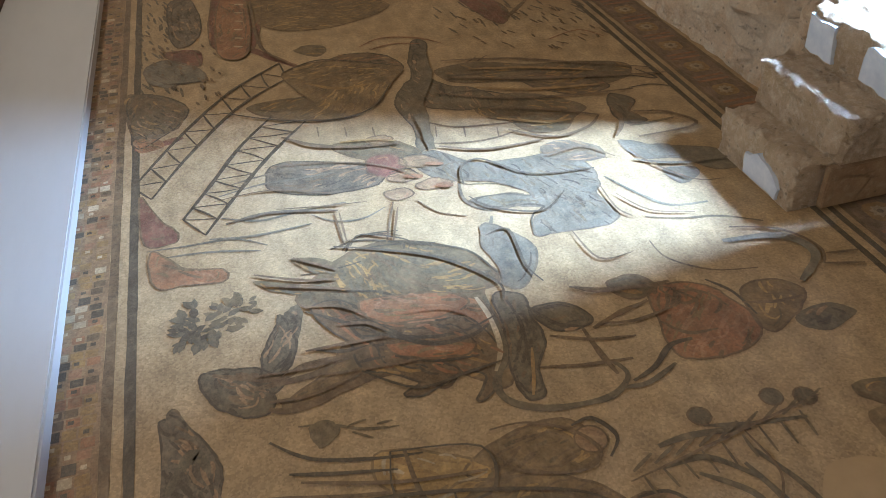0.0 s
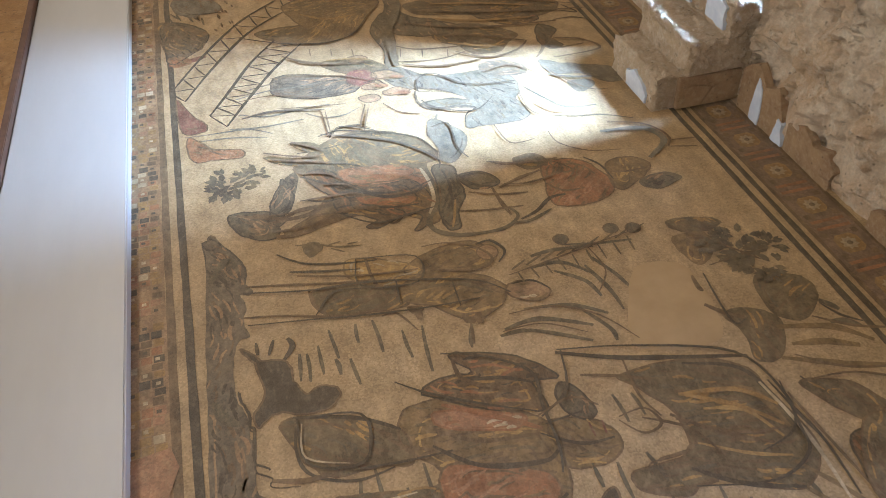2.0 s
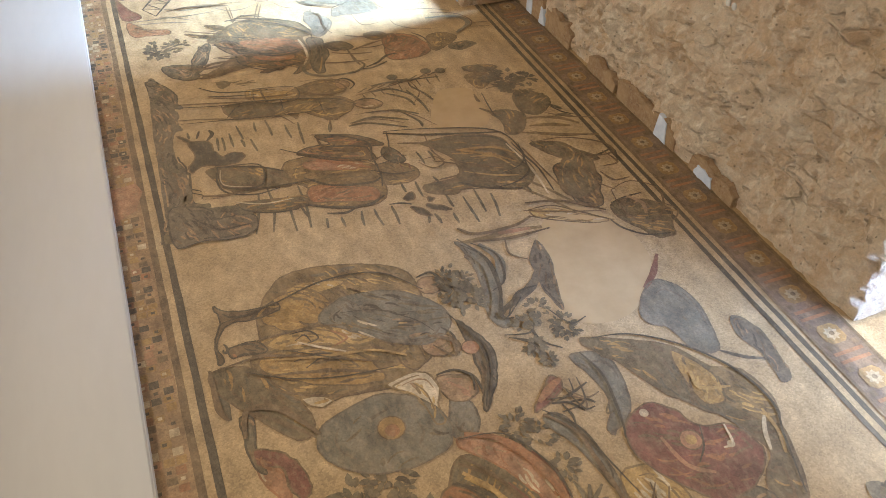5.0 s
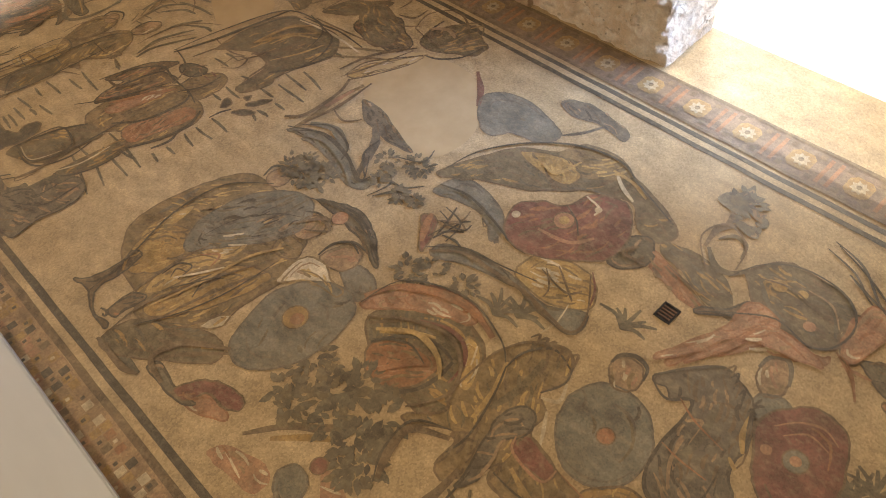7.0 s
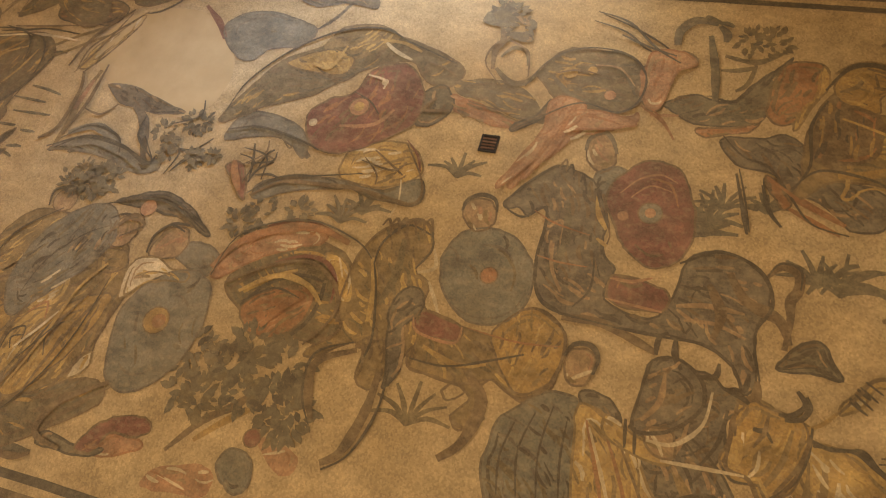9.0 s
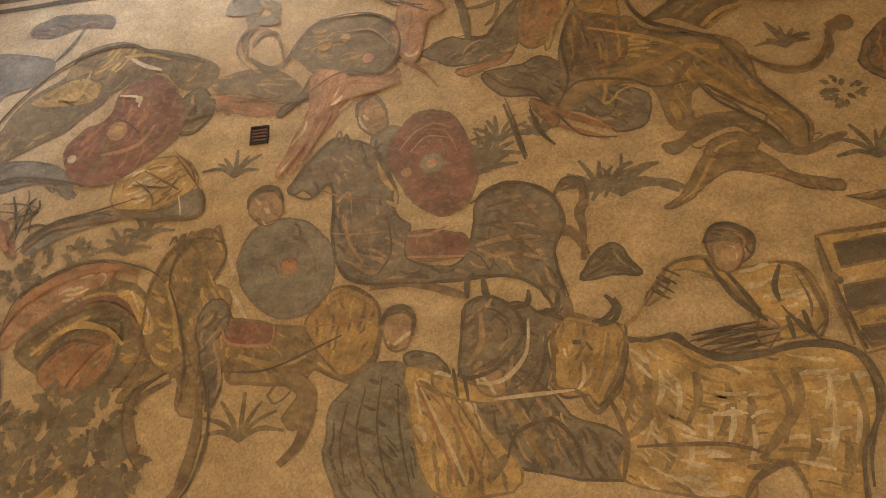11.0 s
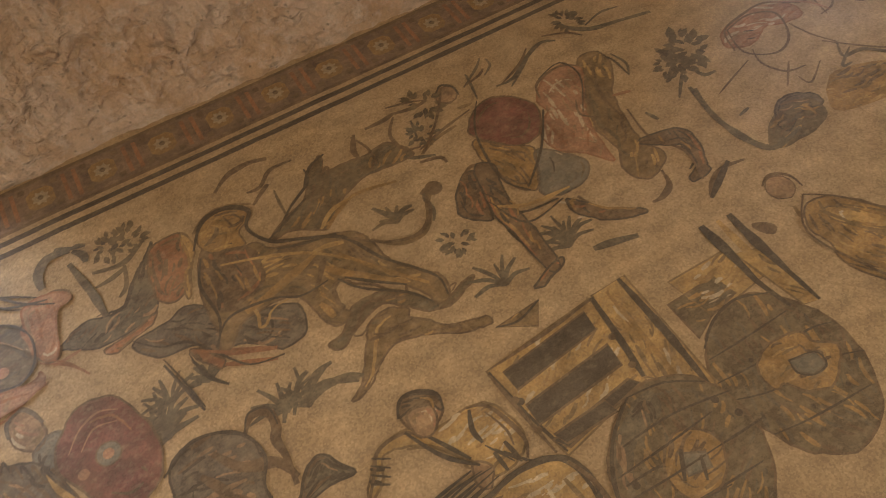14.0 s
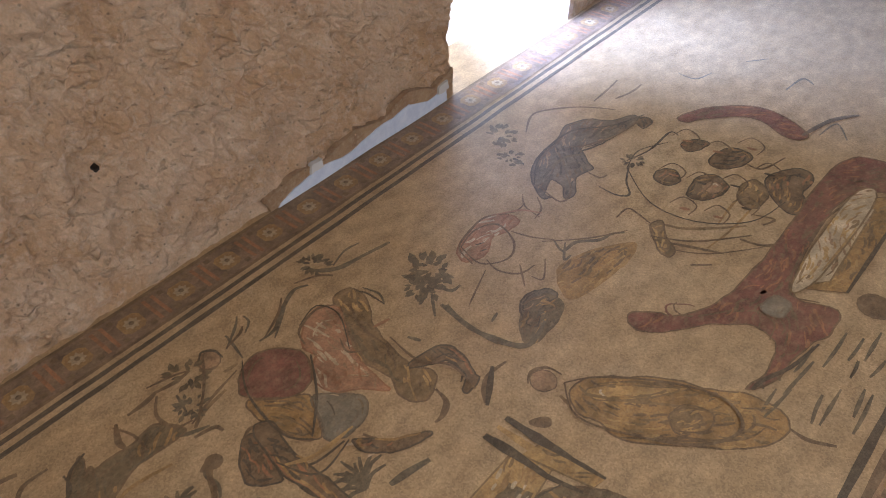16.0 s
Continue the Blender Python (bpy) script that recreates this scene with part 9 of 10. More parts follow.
stroke(fig, "dark", 8, 0.012, [(1.50, -0.72), (1.44, -0.80)])
stroke(fig, "dark", 8, 0.012, [(1.53, -0.74), (1.48, -0.82)])
stroke(fig, "dark", 8, 0.012, [(1.30, -1.24), (1.16, -1.32)])
stroke(fig, "dark", 8, 0.012, [(1.26, -1.27), (1.14, -1.35)])
stroke(fig, "dark", 8, 0.012, [(1.23, -1.30), (1.13, -1.37)])
stroke(fig, "dark", 8, 0.012, [(1.19, -1.32), (1.11, -1.40)])
laid(fig)


fig = figure("inlaid_wheel_board_lines", "inlaid dark board joints and nails of the plank wheel")
stroke(fig, "dark", 8, 0.012, [(0.84, -1.68), (0.85, -1.96), (0.87, -2.26)])
stroke(fig, "dark", 8, 0.012, [(0.73, -1.65), (0.72, -1.90), (0.72, -2.19)])
stroke(fig, "dark", 8, 0.012, [(0.57, -1.63), (0.57, -1.83), (0.55, -2.10)])
stroke(fig, "dark", 8, 0.012, [(1.14, -1.96), (1.11, -2.16), (1.01, -2.33)])
stroke(fig, "dark", 8, 0.022, [(1.14, -1.96), (0.99, -1.76), (0.78, -1.63), (0.54, -1.60), (0.34, -1.70)])
laid(fig)

fig = figure("inlaid_strider_limbs", "inlaid dark umber striding limbs below the red and blue panels")
shape(fig, "umber", 7, [(2.81, -2.10), (2.77, -2.21), (2.54, -2.15), (2.23, -2.15), (1.98, -2.14), (1.95, -2.06), (2.20, -2.04), (2.51, -2.02)], rim=True)
shape(fig, "umber", 7, [(1.92, -1.94), (2.00, -2.14), (1.97, -2.17), (1.90, -2.01)], rim=True)
shape(fig, "umber", 7, [(2.31, -2.43), (2.16, -2.55), (2.03, -2.73), (1.99, -2.73), (2.06, -2.53), (2.21, -2.41)], rim=True)
stroke(fig, "gold", 8, 0.03, [(2.49, -2.06), (2.40, -2.22), (2.38, -2.49)])
stroke(fig, "dark", 8, 0.016, [(2.54, -2.04), (2.30, -2.14), (2.33, -2.41)])
laid(fig)


fig = figure("inlaid_arch_band_lines", "inlaid russet and dark bands of the arched rock")
stroke(fig, "rust", 7, 0.06, [(1.45, 2.80), (1.64, 2.69), (1.78, 2.45), (1.82, 2.22), (1.76, 2.00)])
stroke(fig, "dark", 8, 0.014, [(1.40, 2.78), (1.67, 2.72), (1.82, 2.48), (1.86, 2.23), (1.78, 1.95), (1.69, 1.83)])
stroke(fig, "umber", 8, 0.026, [(1.37, 2.67), (1.53, 2.44), (1.60, 2.20), (1.50, 2.00), (1.32, 1.93), (1.11, 2.05)])
stroke(fig, "gold", 7, 0.04, [(1.34, 2.56), (1.48, 2.36), (1.46, 2.16), (1.36, 2.03)])
stroke(fig, "dark", 8, 0.014, [(1.28, 2.52), (1.40, 2.35), (1.37, 2.17)])
stroke(fig, "rust", 7, 0.05, [(1.16, 2.34), (1.31, 2.25), (1.39, 2.14)])
laid(fig)

fig = figure("inlaid_shield_bearer_lines", "inlaid dark folds and limbs of the crowded draped shapes")
stroke(fig, "dark", 8, 0.016, [(0.26, 4.20), (0.60, 4.25), (1.02, 4.36), (1.41, 4.30), (1.65, 4.03)])
stroke(fig, "umber", 8, 0.02, [(0.20, 3.81), (0.46, 3.82), (0.79, 3.69), (1.14, 3.52)])
stroke(fig, "dark", 8, 0.013, [(0.33, 3.73), (0.58, 3.58), (0.89, 3.48), (1.23, 3.44)])
stroke(fig, "gold", 8, 0.024, [(0.47, 3.78), (0.79, 3.69), (1.14, 3.62), (1.34, 3.50)])
stroke(fig, "pale", 8, 0.02, [(0.70, 3.86), (0.85, 3.75), (0.98, 3.67)])
stroke(fig, "dark", 8, 0.012, [(0.64, 3.80), (0.77, 3.72), (0.96, 3.60)])
stroke(fig, "umber", 7, 0.045, [(0.23, 3.23), (0.28, 3.43), (0.47, 3.37), (0.65, 3.11)])
stroke(fig, "umber", 7, 0.04, [(0.12, 3.82), (0.12, 3.51), (0.16, 3.40)])
stroke(fig, "dark", 8, 0.02, [(1.77, 3.66), (1.85, 3.42), (1.82, 3.21), (1.67, 2.92)])
stroke(fig, "umber", 8, 0.03, [(1.53, 3.61), (1.69, 3.49), (1.64, 3.38)])
stroke(fig, "dark", 8, 0.018, [(1.60, 3.27), (1.67, 3.19), (1.64, 3.08)])
laid(fig)

fig = figure("inlaid_leaf_sprays", "inlaid dark olive leaf sprays between the shapes")
leaves(fig, "moss", 8, .07, 1.95, 4.03)
leaves(fig, "moss", 8, .07, 1.94, 3.86)
leaves(fig, "moss", 8, .07, 1.83, 4.04)
leaves(fig, "moss", 8, .07, 1.83, 3.87)
leaves(fig, "moss", 8, .045, 2.17, 3.48)
leaves(fig, "moss", 8, .045, 2.17, 3.28)
leaves(fig, "moss", 8, .045, 2.20, 3.14)
leaves(fig, "moss", 8, .045, 2.24, 3.49)
stroke(fig, "dark", 8, 0.022, [(2.08, 4.37), (2.21, 4.15), (2.17, 3.84), (2.06, 3.60), (2.14, 3.55)])
stroke(fig, "slate", 7, 0.05, [(2.10, 4.27), (2.17, 4.06), (2.12, 3.80), (2.06, 3.60)])
stroke(fig, "dark", 8, 0.02, [(2.12, 3.59), (2.26, 3.76), (2.42, 3.78)])
stroke(fig, "umber", 8, 0.014, [(2.17, 2.90), (2.27, 2.78), (2.37, 2.79)])
stroke(fig, "umber", 8, 0.014, [(2.14, 2.84), (2.25, 2.77), (2.23, 2.69)])
stroke(fig, "dark", 8, 0.012, [(2.24, 2.95), (2.20, 2.83), (2.04, 2.85)])
laid(fig)

fig = figure("inlaid_sea_crowd_lines", "inlaid dark contour lines of the shapes beside the red boat")
stroke(fig, "dark", 8, 0.02, [(2.91, -5.05), (3.10, -5.40), (3.11, -5.87), (2.89, -6.16), (2.75, -6.50)])
stroke(fig, "umber", 8, 0.02, [(2.89, -5.07), (2.63, -5.00), (2.64, -5.17), (2.80, -5.33)])
stroke(fig, "umber", 8, 0.018, [(2.89, -4.11), (2.93, -4.32), (2.84, -4.48), (2.63, -4.40), (2.55, -4.23), (2.67, -4.06), (2.89, -4.11)])
stroke(fig, "pink", 8, 0.02, [(2.94, -4.53), (2.81, -4.72), (2.66, -4.80)])
stroke(fig, "umber", 8, 0.014, [(2.60, -4.03), (2.52, -3.81), (2.47, -3.68)])
stroke(fig, "umber", 8, 0.014, [(2.45, -4.23), (2.29, -4.07)])
stroke(fig, "umber", 8, 0.016, [(2.47, -4.53), (2.23, -4.77), (2.05, -5.03)])
stroke(fig, "umber", 8, 0.016, [(2.40, -6.36), (2.35, -6.52), (2.20, -6.46), (2.19, -6.29)])
stroke(fig, "rust", 7, 0.03, [(2.30, -6.35), (2.22, -6.38)])
stroke(fig, "umber", 8, 0.016, [(2.12, -6.37), (2.06, -6.52), (1.92, -6.47), (1.92, -6.31)])
stroke(fig, "rust", 7, 0.03, [(2.03, -6.36), (1.95, -6.39)])
stroke(fig, "umber", 8, 0.016, [(1.92, -6.59), (1.86, -6.74), (1.72, -6.68), (1.72, -6.52)])
stroke(fig, "rust", 7, 0.03, [(1.83, -6.58), (1.75, -6.60)])
stroke(fig, "umber", 8, 0.016, [(2.25, -5.85), (2.20, -6.00), (2.06, -5.95), (2.06, -5.80)])
stroke(fig, "rust", 7, 0.03, [(2.16, -5.85), (2.08, -5.87)])
stroke(fig, "umber", 8, 0.016, [(2.02, -5.89), (1.97, -6.03), (1.84, -5.98), (1.83, -5.84)])
stroke(fig, "dark", 7, 0.03, [(1.93, -5.89), (1.86, -5.91)])
stroke(fig, "umber", 8, 0.016, [(1.80, -6.03), (1.74, -6.17), (1.61, -6.12), (1.61, -5.97)])
stroke(fig, "dark", 7, 0.03, [(1.71, -6.02), (1.64, -6.04)])
stroke(fig, "umber", 8, 0.016, [(1.65, -6.34), (1.60, -6.48), (1.47, -6.43), (1.47, -6.27)])
stroke(fig, "dark", 7, 0.03, [(1.57, -6.33), (1.49, -6.35)])
stroke(fig, "umber", 8, 0.016, [(1.97, -5.52), (1.92, -5.65), (1.79, -5.61), (1.79, -5.47)])
stroke(fig, "rust", 7, 0.03, [(1.88, -5.51), (1.81, -5.54)])
stroke(fig, "umber", 8, 0.016, [(1.72, -5.59), (1.67, -5.72), (1.55, -5.67), (1.54, -5.54)])
stroke(fig, "rust", 7, 0.03, [(1.64, -5.58), (1.57, -5.60)])
stroke(fig, "umber", 8, 0.016, [(1.60, -5.82), (1.55, -5.95), (1.42, -5.90), (1.42, -5.76)])
stroke(fig, "dark", 7, 0.03, [(1.52, -5.81), (1.45, -5.83)])
stroke(fig, "dark", 8, 0.014, [(2.46, -5.71), (2.09, -5.43), (1.71, -5.44), (1.39, -5.70), (1.29, -6.08)])
stroke(fig, "dark", 8, 0.012, [(2.46, -5.71), (2.51, -5.98), (2.38, -6.24)])
stroke(fig, "umber", 8, 0.02, [(1.89, -5.08), (1.61, -5.23), (1.32, -5.55)])
stroke(fig, "umber", 8, 0.014, [(1.80, -5.00), (1.48, -5.16), (1.20, -5.48)])
shape(fig, "pale", 8, [(0.89, -5.24), (0.93, -6.46), (0.77, -6.57), (0.77, -5.42)], rim=True)
shape(fig, "slate", 8, [(0.96, -4.89), (0.94, -5.06), (0.82, -5.06), (0.82, -4.89)], rim=True)
stroke(fig, "umber", 8, 0.02, [(3.51, -2.27), (3.29, -2.11), (3.08, -1.90)])
stroke(fig, "umber", 8, 0.02, [(3.56, -1.88), (3.52, -2.03), (3.48, -2.12)])
stroke(fig, "umber", 8, 0.02, [(3.51, -2.59), (3.47, -2.53), (3.44, -2.40)])
stroke(fig, "umber", 8, 0.02, [(3.51, -2.93), (3.41, -2.81), (3.32, -2.62)])
stroke(fig, "umber", 8, 0.02, [(3.55, -3.08), (3.48, -3.24), (3.40, -3.31)])
stroke(fig, "umber", 8, 0.02, [(3.46, -1.58), (3.32, -1.63), (3.17, -1.62)])
stroke(fig, "umber", 8, 0.02, [(2.69, -3.14), (2.42, -3.11), (2.23, -3.21), (2.00, -3.16)])
stroke(fig, "dark", 8, 0.014, [(3.22, -2.83), (3.27, -3.03), (3.09, -3.07), (2.82, -2.90)])
stroke(fig, "dark", 8, 0.016, [(3.28, -2.40), (3.04, -2.25), (2.66, -2.19), (2.48, -2.29)])
stroke(fig, "dark", 8, 0.018, [(2.98, -2.71), (2.72, -2.52), (2.51, -2.29)])
stroke(fig, "umber", 8, 0.02, [(1.61, -3.54), (1.47, -3.71), (1.13, -3.94), (0.81, -4.04), (0.63, -3.91), (0.76, -3.66), (1.09, -3.47), (1.41, -3.38), (1.61, -3.54)])
stroke(fig, "umber", 8, 0.012, [(1.00, -3.71), (0.97, -3.85), (0.81, -3.90), (0.78, -3.77), (0.91, -3.66), (1.00, -3.71)])
laid(fig)

fig = figure("inlaid_walker_lines", "inlaid dark contours and folds of the striding draped shapes")
stroke(fig, "dark", 8, 0.018, [(0.37, 6.99), (0.77, 6.89), (1.08, 6.86), (1.49, 6.76), (1.78, 6.65), (1.93, 6.50)])
stroke(fig, "dark", 8, 0.016, [(0.37, 6.71), (0.76, 6.64), (1.06, 6.58), (1.43, 6.53), (1.74, 6.51)])
stroke(fig, "umber", 8, 0.02, [(0.71, 7.04), (1.10, 6.92), (1.45, 6.87)])
stroke(fig, "dark", 8, 0.014, [(1.09, 7.08), (1.08, 6.83), (1.42, 6.76), (1.46, 6.99), (1.09, 7.08)])
stroke(fig, "umber", 8, 0.018, [(1.52, 7.06), (1.68, 7.05), (1.85, 6.95), (1.92, 6.82), (1.82, 6.75), (1.58, 6.82), (1.49, 6.96)])
stroke(fig, "dark", 8, 0.014, [(0.77, 6.67), (0.90, 6.83), (1.07, 6.81)])
stroke(fig, "umber", 7, 0.04, [(1.36, 6.52), (1.35, 6.45)])
stroke(fig, "umber", 7, 0.05, [(1.69, 6.40), (1.68, 6.31)])
stroke(fig, "dark", 8, 0.012, [(1.29, 6.81), (1.27, 6.61)])
stroke(fig, "dark", 8, 0.012, [(1.62, 6.70), (1.61, 6.48)])
stroke(fig, "olive", 8, 0.016, [(2.00, 6.68), (2.11, 6.74)])
stroke(fig, "olive", 8, 0.014, [(2.03, 6.65), (2.04, 6.55)])
stroke(fig, "olive", 8, 0.016, [(2.10, 6.69), (2.22, 6.75)])
stroke(fig, "olive", 8, 0.014, [(2.12, 6.66), (2.14, 6.56)])
stroke(fig, "olive", 8, 0.016, [(2.20, 6.70), (2.32, 6.76)])
stroke(fig, "olive", 8, 0.014, [(2.21, 6.68), (2.23, 6.57)])
stroke(fig, "olive", 8, 0.016, [(2.31, 6.71), (2.43, 6.77)])
stroke(fig, "olive", 8, 0.014, [(2.31, 6.69), (2.32, 6.57)])
stroke(fig, "olive", 8, 0.016, [(2.41, 6.72), (2.53, 6.78)])
stroke(fig, "olive", 8, 0.014, [(2.41, 6.70), (2.41, 6.58)])
stroke(fig, "olive", 8, 0.016, [(2.51, 6.73), (2.64, 6.80)])
stroke(fig, "olive", 8, 0.014, [(2.51, 6.71), (2.51, 6.59)])
stroke(fig, "olive", 8, 0.016, [(2.62, 6.74), (2.75, 6.81)])
stroke(fig, "olive", 8, 0.014, [(2.60, 6.73), (2.60, 6.59)])
stroke(fig, "olive", 8, 0.016, [(2.73, 6.75), (2.86, 6.82)])
stroke(fig, "olive", 8, 0.014, [(2.70, 6.74), (2.70, 6.60)])
stroke(fig, "olive", 8, 0.016, [(2.84, 6.77), (2.97, 6.83)])
stroke(fig, "olive", 8, 0.014, [(2.81, 6.75), (2.80, 6.61)])
stroke(fig, "umber", 8, 0.014, [(1.97, 6.64), (2.28, 6.69), (2.62, 6.75), (2.94, 6.80)])
stroke(fig, "umber", 8, 0.014, [(1.86, 6.33), (2.13, 6.31), (2.36, 6.16), (2.50, 5.93)])
stroke(fig, "umber", 8, 0.012, [(1.78, 6.21), (2.02, 6.20), (2.24, 6.06)])
stroke(fig, "umber", 8, 0.012, [(2.53, 6.73), (2.55, 6.50), (2.43, 6.33)])
laid(fig)

fig = figure("inlaid_carried_bundle_lines", "inlaid dark hoops and folds of the round carried bundles")
stroke(fig, "dark", 8, 0.018, [(2.02, 5.99), (2.44, 5.89), (2.95, 5.68), (3.05, 5.34), (2.97, 5.14), (2.75, 5.07)])
stroke(fig, "ochre", 7, 0.03, [(2.52, 5.51), (2.82, 5.45), (2.98, 5.30)])
stroke(fig, "umber", 8, 0.02, [(2.43, 5.37), (2.68, 5.21), (2.95, 5.16)])
stroke(fig, "dark", 8, 0.016, [(2.04, 5.98), (1.97, 5.72), (1.78, 5.59)])
stroke(fig, "umber", 8, 0.016, [(2.34, 5.81), (2.32, 5.57), (2.37, 5.41)])
stroke(fig, "dark", 8, 0.018, [(0.55, 5.96), (0.88, 5.89), (0.88, 5.65), (0.77, 5.59), (0.56, 5.68), (0.55, 5.96)])
stroke(fig, "pale", 8, 0.012, [(0.57, 5.92), (0.56, 5.71), (0.77, 5.61)])
stroke(fig, "dark", 8, 0.02, [(1.39, 6.16), (1.60, 6.08), (1.83, 5.89), (1.81, 5.66), (1.80, 5.40), (1.76, 5.25)])
stroke(fig, "umber", 8, 0.03, [(1.44, 6.10), (1.48, 5.92), (1.79, 5.78)])
stroke(fig, "dark", 8, 0.016, [(1.10, 6.04), (1.26, 5.91), (1.53, 5.75), (1.77, 5.63)])
stroke(fig, "rust", 7, 0.04, [(1.30, 5.82), (1.56, 5.66), (1.76, 5.52)])
stroke(fig, "dark", 8, 0.016, [(0.77, 5.57), (1.04, 5.54), (1.28, 5.53)])
stroke(fig, "umber", 8, 0.016, [(1.76, 5.60), (1.97, 5.66), (2.09, 5.57)])
stroke(fig, "dark", 8, 0.012, [(1.78, 5.54), (1.99, 5.56)])
stroke(fig, "umber", 8, 0.016, [(2.16, 5.47), (2.31, 5.48), (2.35, 5.37), (2.24, 5.34), (2.15, 5.45)])
laid(fig)

fig = figure("inlaid_hunted_shape_lines", "inlaid dark shaggy edges and rope of the charging shapes")
stroke(fig, "umber", 8, 0.022, [(0.88, 8.52), (0.99, 8.43), (1.10, 8.34)])
stroke(fig, "umber", 8, 0.022, [(0.66, 8.44), (0.91, 8.31), (1.09, 8.26)])
stroke(fig, "umber", 8, 0.022, [(0.71, 8.33), (0.96, 8.23), (1.13, 8.16)])
stroke(fig, "umber", 8, 0.022, [(0.88, 8.09), (1.05, 8.05), (1.17, 7.94)])
stroke(fig, "umber", 8, 0.022, [(1.02, 7.91), (1.16, 7.88), (1.25, 7.79)])
stroke(fig, "umber", 8, 0.022, [(0.84, 7.78), (1.05, 7.77), (1.24, 7.75)])
stroke(fig, "umber", 8, 0.022, [(0.59, 7.69), (0.87, 7.67), (1.15, 7.72)])
stroke(fig, "umber", 8, 0.022, [(0.64, 7.51), (0.85, 7.50), (1.13, 7.59)])
stroke(fig, "umber", 8, 0.022, [(0.91, 7.60), (1.18, 7.57), (1.34, 7.56)])
stroke(fig, "dark", 8, 0.02, [(1.11, 8.55), (1.37, 8.43), (1.65, 8.26), (1.87, 7.98), (1.86, 7.84)])
stroke(fig, "rust", 7, 0.03, [(1.31, 7.90), (1.54, 7.87), (1.66, 7.78)])
stroke(fig, "dark", 8, 0.018, [(1.07, 7.57), (1.29, 7.39), (1.54, 7.41), (1.71, 7.43)])
stroke(fig, "dark", 8, 0.016, [(1.94, 8.37), (2.08, 8.38), (2.06, 8.06), (2.10, 7.90)])
stroke(fig, "dark", 8, 0.014, [(1.20, 8.52), (1.28, 8.61), (1.51, 8.48), (1.50, 8.39)])
stroke(fig, "umber", 8, 0.014, [(1.19, 8.58), (1.20, 8.86)])
stroke(fig, "umber", 8, 0.014, [(1.44, 8.49), (1.54, 8.80)])
stroke(fig, "umber", 8, 0.02, [(2.22, 7.81), (2.33, 7.73), (2.54, 7.70)])
stroke(fig, "umber", 8, 0.02, [(2.24, 7.52), (2.40, 7.48), (2.63, 7.51)])
stroke(fig, "umber", 8, 0.018, [(2.65, 7.67), (2.76, 7.52), (2.68, 7.43)])
stroke(fig, "dark", 8, 0.018, [(1.98, 8.90), (2.02, 9.09), (2.17, 9.15), (2.41, 8.88), (2.80, 8.81)])
stroke(fig, "dark", 8, 0.018, [(1.97, 8.77), (2.06, 8.62), (2.33, 8.49), (2.53, 8.64)])
stroke(fig, "umber", 8, 0.016, [(2.58, 9.03), (2.83, 9.07), (2.98, 8.89)])
stroke(fig, "umber", 8, 0.014, [(2.75, 8.63), (2.74, 8.38), (2.79, 8.27)])
stroke(fig, "grey", 7, 0.03, [(0.55, 8.97), (0.82, 9.00), (1.20, 8.89)])
stroke(fig, "umber", 8, 0.014, [(0.50, 9.23), (0.84, 9.24), (1.20, 9.08)])
stroke(fig, "umber", 8, 0.014, [(0.84, 9.52), (1.30, 9.42), (1.60, 9.25), (1.73, 9.06)])
stroke(fig, "umber", 8, 0.014, [(0.85, 9.02), (1.08, 8.97), (1.38, 8.92)])
stroke(fig, "rust", 7, 0.05, [(1.82, 9.22), (1.93, 9.18)])
stroke(fig, "rust", 7, 0.05, [(1.66, 9.12), (1.77, 9.08)])
stroke(fig, "rust", 7, 0.05, [(1.82, 8.96), (1.92, 8.92)])
laid(fig)

fig = figure("inlaid_far_crowd_lines", "inlaid dark contours of the crowded far shapes beside the lattice")
shape(fig, "rust", 7, [(0.76, 12.66), (0.98, 12.58), (0.91, 11.38), (0.66, 11.44)], rim=True)
stroke(fig, "umber", 8, 0.03, [(1.03, 12.55), (1.00, 11.76), (1.04, 11.32), (1.26, 10.93)])
stroke(fig, "pale", 8, 0.03, [(0.88, 12.49), (0.96, 12.45)])
stroke(fig, "pale", 8, 0.03, [(0.86, 12.28), (0.94, 12.24)])
stroke(fig, "pale", 8, 0.03, [(0.85, 12.08), (0.92, 12.04)])
stroke(fig, "pale", 8, 0.03, [(0.83, 11.89), (0.90, 11.85)])
stroke(fig, "pale", 8, 0.03, [(0.82, 11.70), (0.89, 11.66)])
stroke(fig, "pale", 8, 0.03, [(0.80, 11.52), (0.87, 11.49)])
dashes(fig, "umber", 8, .1, 40, [(0.05, 12.80), (0.30, 12.70), (0.70, 11.39), (0.66, 10.57), (0.38, 10.58), (0.05, 11.53)])
dashes(fig, "umber", 8, .12, 44, [(2.73, 11.67), (3.68, 11.35), (3.78, 10.53), (3.14, 10.53), (2.72, 10.83)])
shape(fig, "brown", 6, [(1.12, 10.87), (1.40, 10.98), (1.74, 10.82), (2.02, 10.65), (1.87, 10.40), (1.67, 10.10), (1.41, 10.00), (1.03, 10.13), (0.97, 10.24), (1.27, 10.25), (1.17, 10.57)], rim=True)
stroke(fig, "dark", 8, 0.02, [(1.12, 10.87), (1.41, 11.00), (1.74, 10.84), (2.02, 10.65)])
stroke(fig, "dark", 8, 0.02, [(1.87, 10.40), (1.67, 10.08), (1.40, 9.99), (1.02, 10.11), (0.65, 10.35)])
stroke(fig, "ochre", 7, 0.04, [(1.26, 10.63), (1.49, 10.45), (1.75, 10.45)])
stroke(fig, "moss", 7, 0.1, [(2.24, 10.85), (2.15, 10.40), (1.99, 10.07), (1.95, 9.77), (1.91, 9.37)])
